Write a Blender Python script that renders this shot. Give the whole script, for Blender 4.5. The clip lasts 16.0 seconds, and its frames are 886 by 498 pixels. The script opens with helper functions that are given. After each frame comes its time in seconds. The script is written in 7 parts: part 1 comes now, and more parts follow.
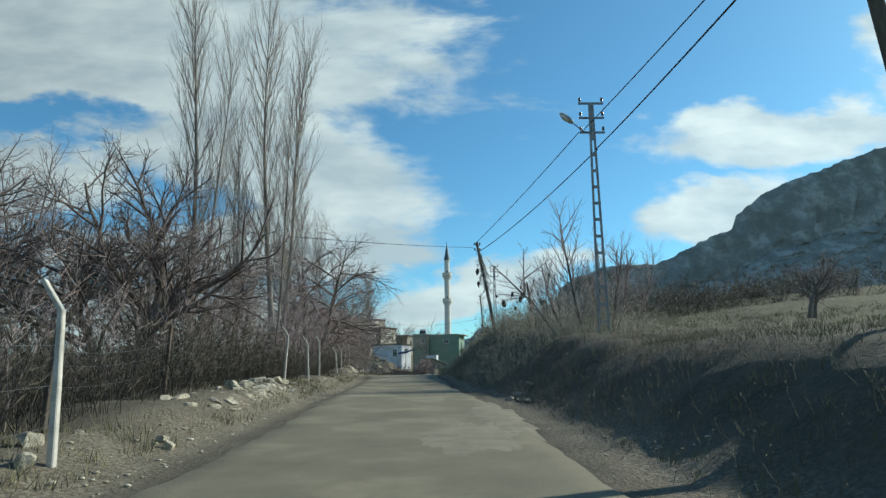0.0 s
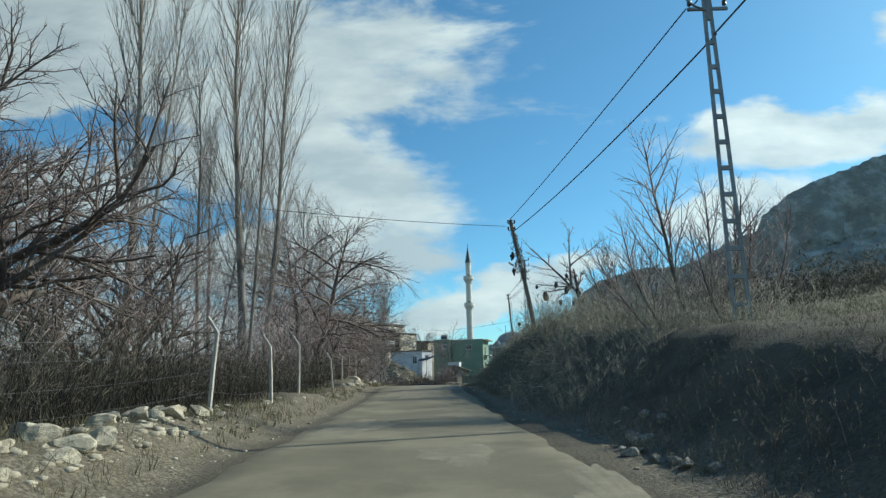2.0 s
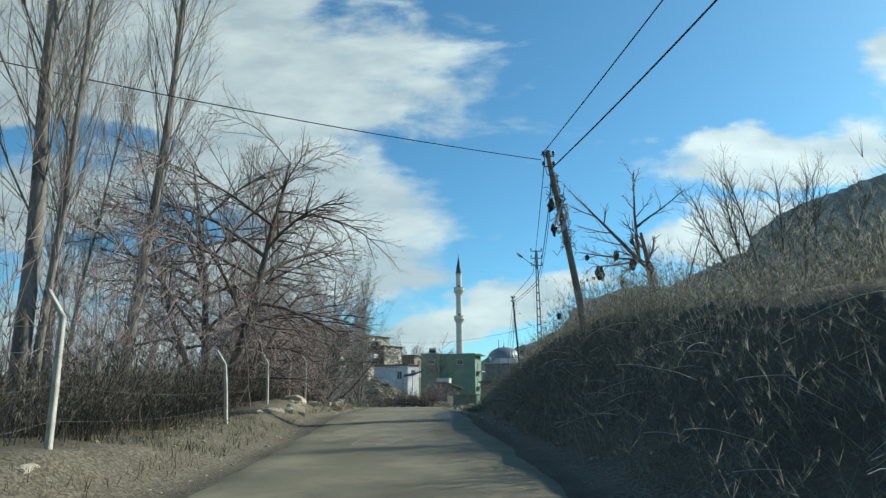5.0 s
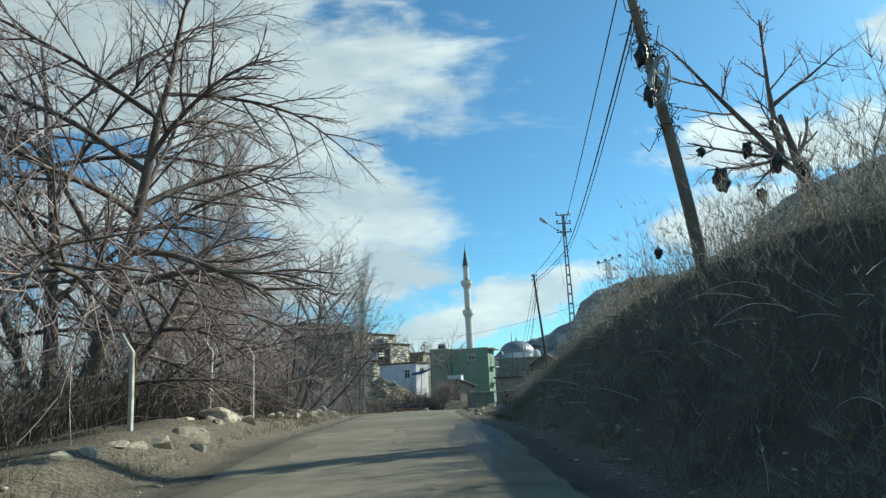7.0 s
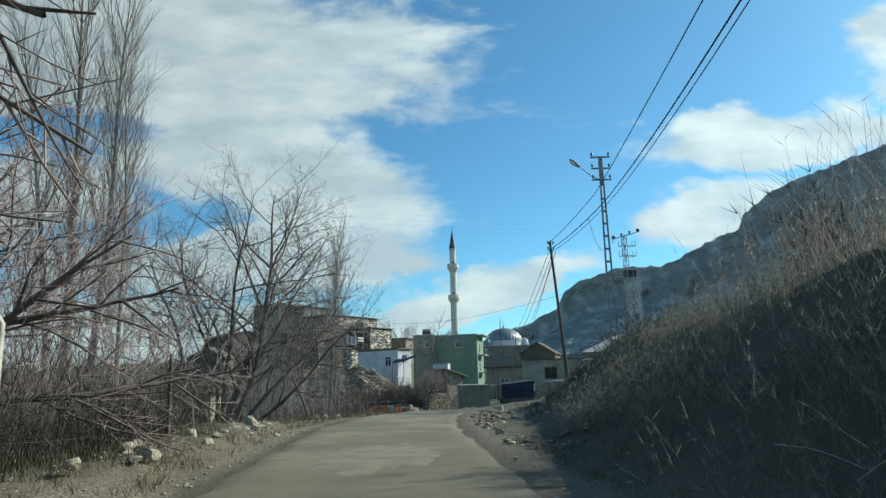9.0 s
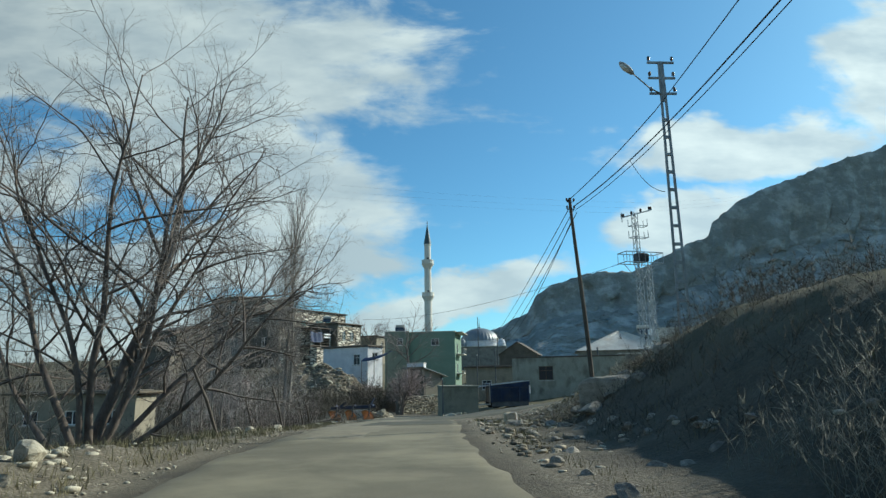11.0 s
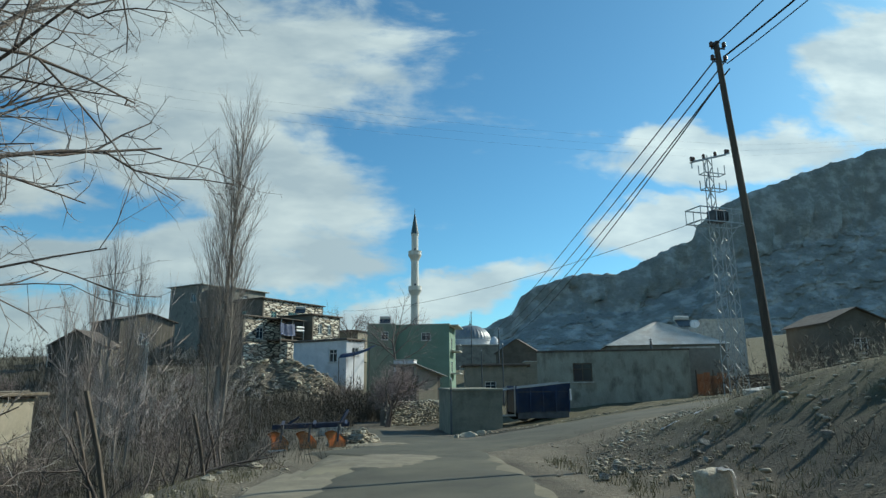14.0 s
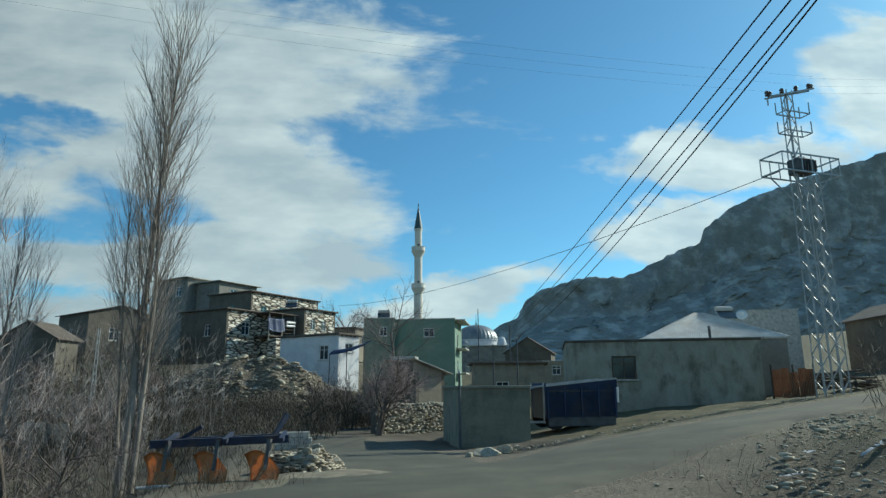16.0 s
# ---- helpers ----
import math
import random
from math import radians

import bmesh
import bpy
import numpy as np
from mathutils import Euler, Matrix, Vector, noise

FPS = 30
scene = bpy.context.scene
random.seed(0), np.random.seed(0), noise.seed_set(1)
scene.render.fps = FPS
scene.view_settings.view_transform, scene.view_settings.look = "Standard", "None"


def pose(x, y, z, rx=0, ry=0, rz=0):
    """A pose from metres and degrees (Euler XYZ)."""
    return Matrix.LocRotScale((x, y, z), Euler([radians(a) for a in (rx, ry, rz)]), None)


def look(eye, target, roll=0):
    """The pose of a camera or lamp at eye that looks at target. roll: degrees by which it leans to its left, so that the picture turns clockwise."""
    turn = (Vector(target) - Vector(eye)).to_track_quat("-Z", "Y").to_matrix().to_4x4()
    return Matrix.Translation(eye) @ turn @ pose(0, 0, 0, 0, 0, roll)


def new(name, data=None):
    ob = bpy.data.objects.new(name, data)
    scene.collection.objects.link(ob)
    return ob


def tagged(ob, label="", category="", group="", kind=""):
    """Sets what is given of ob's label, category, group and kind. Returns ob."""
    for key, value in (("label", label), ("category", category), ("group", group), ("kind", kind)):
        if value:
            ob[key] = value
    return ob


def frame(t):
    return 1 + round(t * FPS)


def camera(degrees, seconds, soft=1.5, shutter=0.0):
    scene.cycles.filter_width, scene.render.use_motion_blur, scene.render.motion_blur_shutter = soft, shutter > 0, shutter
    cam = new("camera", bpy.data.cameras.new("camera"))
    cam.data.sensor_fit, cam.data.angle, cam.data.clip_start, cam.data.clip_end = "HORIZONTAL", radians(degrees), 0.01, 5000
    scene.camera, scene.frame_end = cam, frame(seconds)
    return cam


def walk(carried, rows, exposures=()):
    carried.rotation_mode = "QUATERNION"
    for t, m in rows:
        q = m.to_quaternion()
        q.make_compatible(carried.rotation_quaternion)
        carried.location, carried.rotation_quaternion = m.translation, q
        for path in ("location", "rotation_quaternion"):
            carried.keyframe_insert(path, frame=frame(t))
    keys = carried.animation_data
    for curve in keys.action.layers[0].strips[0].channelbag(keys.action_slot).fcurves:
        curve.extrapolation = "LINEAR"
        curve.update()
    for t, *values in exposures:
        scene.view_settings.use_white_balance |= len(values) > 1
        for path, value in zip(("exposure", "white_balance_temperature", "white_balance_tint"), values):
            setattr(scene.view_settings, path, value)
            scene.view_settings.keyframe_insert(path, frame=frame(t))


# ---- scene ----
cam = camera(70.0, 16.0, soft=1.4, shutter=0.0)
PATH = [
    (0, (0.427, -0.846, 1.02), (0.454, 1.118, 1.397), -0.7),
    (0.5, (0.412, 1.055, 1.027), (0.398, 3.014, 1.43), -0.9),
    (1, (0.378, 3.383, 1.1), (0.357, 5.34, 1.516), -1.0),
    (1.5, (0.352, 5.334, 1.136), (0.285, 7.293, 1.531), -1.0),
    (2, (0.223, 7.787, 1.233), (0.187, 9.746, 1.631), -1.2),
    (2.5, (0.187, 9.874, 1.357), (0.131, 11.822, 1.808), -1.6),
    (3, (0.159, 12.253, 1.453), (0.106, 14.201, 1.9), -1.9),
    (3.5, (0.078, 14.352, 1.483), (0.05, 16.3, 1.933), -0.7),
    (6, (-0.506, 24.933, 1.362), (-0.5, 26.884, 1.803), -0.5),
    (6.5, (-0.557, 27.201, 1.435), (-0.569, 29.155, 1.862), -0.9),
    (7, (-0.478, 29.765, 1.505), (-0.494, 31.716, 1.948), -2.7),
    (7.5, (-0.742, 32.323, 1.596), (-0.715, 34.276, 2.027), -2.5),
    (8, (-0.885, 35.026, 1.695), (-0.796, 36.977, 2.13), -2.4),
    (8.5, (-1.047, 37.681, 1.868), (-1.012, 39.641, 2.267), -1.5),
    (9, (-1.197, 40.384, 2.03), (-1.164, 42.343, 2.432), -1.6),
    (11.5, (-1.931, 52.522, 1.755), (-1.774, 54.472, 2.17), -0.2),
    (12, (-2.099, 55.06, 1.828), (-1.92, 57.0, 2.279), 0.6),
    (12.5, (-2.303, 57.641, 1.838), (-2.172, 59.591, 2.263), 1.1),
    (13, (-2.395, 59.803, 1.81), (-2.28, 61.755, 2.229), 0.9),
    (13.5, (-2.248, 62.762, 1.882), (-2.116, 64.72, 2.265), -0.1),
    (14, (-2.222, 64.853, 1.775), (-2.05, 66.803, 2.187), -0.6),
    (14.5, (-2.128, 67.452, 1.742), (-1.959, 69.413, 2.096), -0.5),
    (15, (-1.957, 69.584, 1.65), (-1.802, 71.539, 2.041), -0.6),
    (15.5, (-1.902, 71.703, 1.485), (-1.744, 73.648, 1.922), -0.5),
    (16, (-1.507, 73.631, 1.425), (-1.35, 75.579, 1.849), -0.4),
]
walk(cam, [(t, look(eye, target, roll)) for t, eye, target, roll in PATH], exposures=[(0.0, 0.0, 6000, 2), (3.5, 0.04, 6000, 2), (6.0, 0.08, 6000, 2), (7.0, 0.16, 6000, 2), (8.0, 0.18, 6000, 2), (9.0, 0.05, 6000, 2),
                        (11.5, -0.03, 6000, 2), (13.0, -0.05, 6000, 2), (14.5, -0.13, 5950, 1), (16.0, -0.13, 5900, 0)])

# ---------------------------------------------------------------- light
SUN_AZ, SUN_EL = 66.0, 31.0      # degrees clockwise from +y, degrees up
SKY_STRENGTH, SUN_STRENGTH = 0.125, 5.4
SKY_TINT = (0.66, 1.08, 1.14)    # clear winter air at altitude

world = bpy.data.worlds.new("sky")
scene.world = world
world.use_nodes = True


def build_sky():
    nt = world.node_tree
    nt.nodes.clear()
    N, L = nt.nodes, nt.links

    def math_(op, a, b=None, c=None, clamp=False):
        n = N.new("ShaderNodeMath")
        n.operation, n.use_clamp = op, clamp
        for i, v in enumerate((a, b, c)):
            if v is None:
                continue
            if isinstance(v, (int, float)):
                n.inputs[i].default_value = v
            else:
                L.new(v, n.inputs[i])
        return n.outputs[0]

    sky = N.new("ShaderNodeTexSky")
    sky.sky_type, sky.sun_disc = "NISHITA", False
    sky.sun_elevation, sky.sun_rotation = radians(SUN_EL), radians(SUN_AZ)
    sky.altitude, sky.air_density, sky.dust_density, sky.ozone_density = 1200, 1.0, 1.5, 1.6
    co = N.new("ShaderNodeTexCoord")
    sep = N.new("ShaderNodeSeparateXYZ")
    L.new(co.outputs["Generated"], sep.inputs[0])
    X, Y, Z = sep.outputs
    ahead = math_("MAXIMUM", math_("ABSOLUTE", Y), 0.12)
    u, v = math_("DIVIDE", X, ahead), math_("DIVIDE", Z, ahead)
    flat = N.new("ShaderNodeCombineXYZ")
    L.new(u, flat.inputs[0])
    L.new(v, flat.inputs[1])

    def fbm(scale, su, sv, off, detail=7.0, rough=0.55, distort=0.0):
        m = N.new("ShaderNodeMapping")
        m.inputs["Scale"].default_value = (su, sv, 1)
        m.inputs["Location"].default_value = (off, off * 0.7, 0)
        L.new(flat.outputs[0], m.inputs[0])
        n = N.new("ShaderNodeTexNoise")
        n.inputs["Scale"].default_value, n.inputs["Detail"].default_value = scale, detail
        n.inputs["Roughness"].default_value, n.inputs["Distortion"].default_value = rough, distort
        L.new(m.outputs[0], n.inputs["Vector"])
        return n.outputs["Fac"]

    big = fbm(4.4, 1.0, 2.3, 3.1, distort=0.5)
    small = fbm(15.0, 1.0, 2.4, 7.7, rough=0.6)

    warp_u = math_("ADD", u, math_("MULTIPLY_ADD", fbm(4.0, 1.0, 1.4, 21.0, detail=3.0), 0.36, -0.18))
    warp_v = math_("ADD", v, math_("MULTIPLY_ADD", fbm(6.0, 1.0, 1.6, 33.0, detail=4.0), 0.12, -0.06))

    def bank(cu, cv, ru, rv, tilt=0.0):
        """A cloud bank's soft weight, 1 in its middle and 0 at its rim."""
        du, dv = math_("SUBTRACT", warp_u, cu), math_("SUBTRACT", warp_v, cv)
        if tilt:
            dv = math_("SUBTRACT", dv, math_("MULTIPLY", du, tilt))
        du, dv = math_("DIVIDE", du, ru), math_("DIVIDE", dv, rv)
        d = math_("SQRT", math_("ADD", math_("MULTIPLY", du, du), math_("MULTIPLY", dv, dv)))
        return math_("SUBTRACT", 1.0, d)

    banks = [bank(-0.50, 0.56, 0.62, 0.20, -0.05), bank(-0.26, 0.36, 0.30, 0.17, -0.35), bank(-0.80, 0.32, 0.40, 0.09), bank(-0.30, 0.20, 0.34, 0.07),
             bank(0.08, 0.130, 0.20, 0.045, 0.22), bank(0.62, 0.385, 0.27, 0.065, 0.02), bank(0.46, 0.255, 0.14, 0.065, 0.2), bank(0.95, 0.55, 0.22, 0.16),
             bank(-1.6, 0.5, 0.7, 0.3), bank(2.2, 0.8, 0.8, 0.3), bank(-0.95, 0.08, 0.9, 0.08)]
    cover = banks[0]
    for b in banks[1:]:
        cover = math_("MAXIMUM", cover, b)
    cover = math_("MAXIMUM", cover, -0.6)
    for g in (bank(-0.62, 0.43, 0.20, 0.04, -0.1), bank(-0.92, 0.40, 0.2, 0.04)):
        cover = math_("SUBTRACT", cover, math_("MULTIPLY", math_("MAXIMUM", g, 0.0), 0.75))
    ragged = math_("ADD", math_("MULTIPLY_ADD", big, 1.75, -0.875), math_("MULTIPLY_ADD", small, 0.55, -0.275))
    dens = math_("MULTIPLY_ADD", cover, 1.35, ragged)
    ramp = N.new("ShaderNodeMapRange")
    ramp.interpolation_type = "SMOOTHSTEP"
    ramp.inputs["From Min"].default_value, ramp.inputs["From Max"].default_value = -0.12, 0.42
    L.new(dens, ramp.inputs["Value"])
    fac = math_("MULTIPLY", ramp.outputs[0], 0.93)
    shade = N.new("ShaderNodeMapRange")
    shade.inputs["From Min"].default_value, shade.inputs["From Max"].default_value = 0.38, 0.70
    shade.inputs["To Min"].default_value, shade.inputs["To Max"].default_value = 0.0, 1.0
    L.new(fbm(6.0, 1.0, 2.6, 11.3, detail=4.0), shade.inputs["Value"])
    tone = N.new("ShaderNodeMix")
    tone.data_type = "RGBA"
    L.new(shade.outputs[0], tone.inputs["Factor"])
    tone.inputs[6].default_value = (0.53, 0.61, 0.63, 1)
    tone.inputs[7].default_value = (0.80, 0.86, 0.82, 1)
    bright = N.new("ShaderNodeVectorMath")
    bright.operation = "MULTIPLY"
    L.new(sky.outputs[0], bright.inputs[0])
    bright.inputs[1].default_value = [c * SKY_STRENGTH for c in SKY_TINT]
    mix = N.new("ShaderNodeMix")
    mix.data_type = "RGBA"
    L.new(fac, mix.inputs["Factor"])
    L.new(bright.outputs[0], mix.inputs[6])
    glow = N.new("ShaderNodeMapRange")      # clouds are brighter towards the sun
    glow.inputs["From Min"].default_value, glow.inputs["From Max"].default_value = -0.7, 0.45
    glow.inputs["To Min"].default_value, glow.inputs["To Max"].default_value = 0.72, 1.14
    L.new(u, glow.inputs["Value"])
    lit = N.new("ShaderNodeVectorMath")
    lit.operation = "SCALE"
    L.new(tone.outputs[2], lit.inputs[0])
    L.new(glow.outputs[0], lit.inputs["Scale"])
    L.new(lit.outputs[0], mix.inputs[7])
    bg = N.new("ShaderNodeBackground")
    L.new(mix.outputs[2], bg.inputs[0])
    out = N.new("ShaderNodeOutputWorld")
    L.new(bg.outputs[0], out.inputs[0])


build_sky()
sun_data = bpy.data.lights.new("sun", "SUN")
sun_data.energy, sun_data.angle, sun_data.color = SUN_STRENGTH, radians(0.6), (1.0, 0.90, 0.73)
sun = new("sun", sun_data)
az, el = radians(SUN_AZ), radians(SUN_EL)
sun.matrix_world = look((300 * math.sin(az), 300 * math.cos(az), 300 * math.tan(el)), (0, 0, 0))

# ---------------------------------------------------------------- materials


def material(name, dark, light, scale=3.0, rough=0.85, bump=0.3, bump_scale=None, metal=0.0, fine=None, per_object=0.0, stain=None, stretch=None, dist=0.02, per_piece=0.0):
    """A surface that wanders between two colours at two sizes, with fine relief. stain: (colour, scale, amount)."""
    m = bpy.data.materials.new(name)
    m.use_nodes = True
    nt = m.node_tree
    N, L = nt.nodes, nt.links
    p = N["Principled BSDF"]
    p.inputs["Roughness"].default_value, p.inputs["Metallic"].default_value = rough, metal
    co = N.new("ShaderNodeTexCoord")
    src = co.outputs["Object"]
    if stretch:
        mp = N.new("ShaderNodeMapping")
        mp.inputs["Scale"].default_value = stretch
        L.new(src, mp.inputs[0])
        src = mp.outputs[0]

    def noise_(s, d=6.0, r=0.6):
        n = N.new("ShaderNodeTexNoise")
        n.inputs["Scale"].default_value, n.inputs["Detail"].default_value, n.inputs["Roughness"].default_value = s, d, r
        L.new(src, n.inputs["Vector"])
        return n.outputs["Fac"]

    def mixc(f, a, b):
        n = N.new("ShaderNodeMix")
        n.data_type = "RGBA"
        if isinstance(f, float):
            n.inputs["Factor"].default_value = f
        else:
            L.new(f, n.inputs["Factor"])
        for i, v in ((6, a), (7, b)):
            if isinstance(v, tuple):
                n.inputs[i].default_value = (*v, 1)
            else:
                L.new(v, n.inputs[i])
        return n.outputs[2]

    def range_(v, a, b, c=0.0, d=1.0):
        n = N.new("ShaderNodeMapRange")
        n.inputs["From Min"].default_value, n.inputs["From Max"].default_value = a, b
        n.inputs["To Min"].default_value, n.inputs["To Max"].default_value = c, d
        L.new(v, n.inputs["Value"])
        return n.outputs[0]

    coarse, grain = noise_(scale), noise_(fine or scale * 9, 4.0, 0.7)
    both = N.new("ShaderNodeMath")
    both.operation = "MULTIPLY_ADD"
    L.new(grain, both.inputs[0])
    both.inputs[1].default_value = 0.5
    L.new(coarse, both.inputs[2])
    col = mixc(range_(both.outputs[0], 0.52, 0.98), dark, light)
    if stain:
        colour, sc, amount = stain
        col = mixc(range_(noise_(sc, 5.0), 0.5, 0.66, 0.0, amount), col, colour)
    if per_object:
        info = N.new("ShaderNodeObjectInfo")
        hsv = N.new("ShaderNodeHueSaturation")
        L.new(range_(info.outputs["Random"], 0, 1, 1 - per_object, 1 + per_object), hsv.inputs["Value"])
        L.new(col, hsv.inputs["Color"])
        col = hsv.outputs[0]
    if per_piece:
        geo = N.new("ShaderNodeNewGeometry")
        hsv = N.new("ShaderNodeHueSaturation")
        L.new(range_(geo.outputs["Random Per Island"], 0, 1, 1 - per_piece, 1 + per_piece), hsv.inputs["Value"])
        L.new(col, hsv.inputs["Color"])
        col = hsv.outputs[0]
    L.new(col, p.inputs["Base Color"])
    if bump:
        b = N.new("ShaderNodeBump")
        b.inputs["Strength"].default_value, b.inputs["Distance"].default_value = bump, dist
        L.new(noise_(bump_scale or scale * 12, 5.0), b.inputs["Height"])
        L.new(b.outputs[0], p.inputs["Normal"])
    return m


def masonry(name, stone_a, stone_b, joint, size=0.35, squash=0.55):
    """Coursed rubble stone with recessed joints."""
    m = bpy.data.materials.new(name)
    m.use_nodes = True
    N, L = m.node_tree.nodes, m.node_tree.links
    p = N["Principled BSDF"]
    p.inputs["Roughness"].default_value = 0.9
    co, mp = N.new("ShaderNodeTexCoord"), N.new("ShaderNodeMapping")
    mp.inputs["Scale"].default_value = (1 / size, 1 / size, 1 / (size * squash))
    L.new(co.outputs["Object"], mp.inputs[0])
    warp = N.new("ShaderNodeTexNoise")
    warp.inputs["Scale"].default_value = 2.0
    L.new(mp.outputs[0], warp.inputs["Vector"])
    add = N.new("ShaderNodeMix")
    add.data_type = "VECTOR"
    add.inputs["Factor"].default_value = 0.18
    L.new(mp.outputs[0], add.inputs[4])
    L.new(warp.outputs["Color"], add.inputs[5])
    cell = N.new("ShaderNodeTexVoronoi")
    L.new(add.outputs[1], cell.inputs["Vector"])
    edge = N.new("ShaderNodeTexVoronoi")
    edge.feature = "DISTANCE_TO_EDGE"
    L.new(add.outputs[1], edge.inputs["Vector"])
    gray = N.new("ShaderNodeSeparateColor")
    L.new(cell.outputs["Color"], gray.inputs[0])
    a = N.new("ShaderNodeMix")
    a.data_type = "RGBA"
    L.new(gray.outputs[0], a.inputs["Factor"])
    a.inputs[6].default_value, a.inputs[7].default_value = (*stone_a, 1), (*stone_b, 1)
    r = N.new("ShaderNodeMapRange")
    r.inputs["From Min"].default_value, r.inputs["From Max"].default_value = 0.05, 0.15
    L.new(edge.outputs["Distance"], r.inputs["Value"])
    b = N.new("ShaderNodeMix")
    b.data_type = "RGBA"
    L.new(r.outputs[0], b.inputs["Factor"])
    b.inputs[6].default_value = (*joint, 1)
    L.new(a.outputs[2], b.inputs[7])
    L.new(b.outputs[2], p.inputs["Base Color"])
    bump = N.new("ShaderNodeBump")
    bump.inputs["Strength"].default_value, bump.inputs["Distance"].default_value = 0.8, 0.05
    L.new(r.outputs[0], bump.inputs["Height"])
    L.new(bump.outputs[0], p.inputs["Normal"])
    return m


def glass_material():
    m = bpy.data.materials.new("window_glass")
    m.use_nodes = True
    p = m.node_tree.nodes["Principled BSDF"]
    p.inputs["Base Color"].default_value = (0.03, 0.04, 0.05, 1)
    p.inputs["Roughness"].default_value = 0.08
    p.inputs["IOR"].default_value = 1.5
    return m


def ground_material():
    """Earth with gravel and dry grass; the vertex attribute 'grass' says how much grass grows, 'gravel' how stony it is."""
    m = bpy.data.materials.new("earth_and_grass")
    m.use_nodes = True
    N, L = m.node_tree.nodes, m.node_tree.links
    p = N["Principled BSDF"]
    p.inputs["Roughness"].default_value = 0.95
    co = N.new("ShaderNodeTexCoord")

    def noise_(s, d=6.0):
        n = N.new("ShaderNodeTexNoise")
        n.inputs["Scale"].default_value, n.inputs["Detail"].default_value, n.inputs["Roughness"].default_value = s, d, 0.62
        L.new(co.outputs["Object"], n.inputs["Vector"])
        return n.outputs["Fac"]

    def rng(v, a, b, c=0.0, d=1.0):
        n = N.new("ShaderNodeMapRange")
        n.inputs["From Min"].default_value, n.inputs["From Max"].default_value = a, b
        n.inputs["To Min"].default_value, n.inputs["To Max"].default_value = c, d
        L.new(v, n.inputs["Value"])
        return n.outputs[0]

    def mixc(f, a, b):
        n = N.new("ShaderNodeMix")
        n.data_type = "RGBA"
        L.new(f, n.inputs["Factor"])
        for i, v in ((6, a), (7, b)):
            if isinstance(v, tuple):
                n.inputs[i].default_value = (*v, 1)
            else:
                L.new(v, n.inputs[i])
        return n.outputs[2]

    def mul(a, b, c=0.0):
        n = N.new("ShaderNodeMath")
        n.operation, n.use_clamp = "MULTIPLY_ADD", True
        L.new(a, n.inputs[0])
        if isinstance(b, float):
            n.inputs[1].default_value = b
        else:
            L.new(b, n.inputs[1])
        n.inputs[2].default_value = c
        return n.outputs[0]

    ga, gr = N.new("ShaderNodeAttribute"), N.new("ShaderNodeAttribute")
    ga.attribute_name, gr.attribute_name = "grass", "gravel"
    soil = mixc(rng(noise_(0.8), 0.35, 0.65), (0.046, 0.041, 0.029), (0.096, 0.084, 0.058))
    soil = mixc(rng(noise_(14.0), 0.5, 0.7, 0.0, 0.6), soil, (0.15, 0.122, 0.085))
    grass = mixc(rng(noise_(1.7), 0.4, 0.62), (0.075, 0.072, 0.032), (0.135, 0.118, 0.058))
    stony = mixc(rng(noise_(22.0, 3.0), 0.42, 0.62), (0.10, 0.082, 0.055), (0.27, 0.24, 0.18))
    c = mixc(mul(ga.outputs["Fac"], rng(noise_(2.6), 0.3, 0.6, 0.3, 1.0)), soil, grass)
    c = mixc(mul(gr.outputs["Fac"], rng(noise_(1.3), 0.3, 0.7, 0.35, 1.0)), c, stony)
    L.new(c, p.inputs["Base Color"])
    b = N.new("ShaderNodeBump")
    b.inputs["Strength"].default_value, b.inputs["Distance"].default_value = 0.8, 0.06
    L.new(noise_(16.0), b.inputs["Height"])
    L.new(b.outputs[0], p.inputs["Normal"])
    return m


GROUND = ground_material()
ASPHALT = material("dusty_asphalt", (0.105, 0.095, 0.064), (0.18, 0.162, 0.11), scale=0.7, fine=30.0, rough=0.9, bump=0.5, bump_scale=45.0, dist=0.01, stain=((0.24, 0.216, 0.145), 0.35, 0.75))
OLD_ASPHALT = material("old_dark_asphalt", (0.046, 0.046, 0.034), (0.088, 0.086, 0.062), scale=0.9, fine=30.0, rough=0.9, bump=0.5, bump_scale=40.0, dist=0.01, stain=((0.13, 0.122, 0.085), 0.4, 0.55))
PATCH = material("pale_worn_patch", (0.135, 0.122, 0.088), (0.245, 0.22, 0.16), scale=2.0, fine=28.0, rough=0.95, bump=0.6, bump_scale=35.0, dist=0.012)
DARK_STRIP = material("dark_smooth_asphalt", (0.07, 0.07, 0.066), (0.12, 0.118, 0.105), scale=1.5, rough=0.75, bump=0.3, bump_scale=40.0, dist=0.006)
BARK = material("grey_brown_bark", (0.065, 0.053, 0.046), (0.21, 0.175, 0.15), scale=5.0, rough=0.9, bump=0.7, bump_scale=30.0, stretch=(1, 1, 0.25))
TWIG = material("reddish_grey_twigs", (0.18, 0.14, 0.133), (0.43, 0.35, 0.335), scale=1.2, rough=0.85, bump=0.0)
DARK_TWIG = material("dark_fruit_twigs", (0.085, 0.068, 0.064), (0.26, 0.215, 0.205), scale=1.2, rough=0.85, bump=0.0)
GREY_TWIG = material("grey_walnut_twigs", (0.11, 0.103, 0.097), (0.37, 0.345, 0.32), scale=1.2, rough=0.85, bump=0.0)
PALE_BARK = material("pale_poplar_bark", (0.10, 0.085, 0.07), (0.34, 0.31, 0.27), scale=2.5, rough=0.9, bump=0.5, bump_scale=25.0, stretch=(1, 1, 0.3))
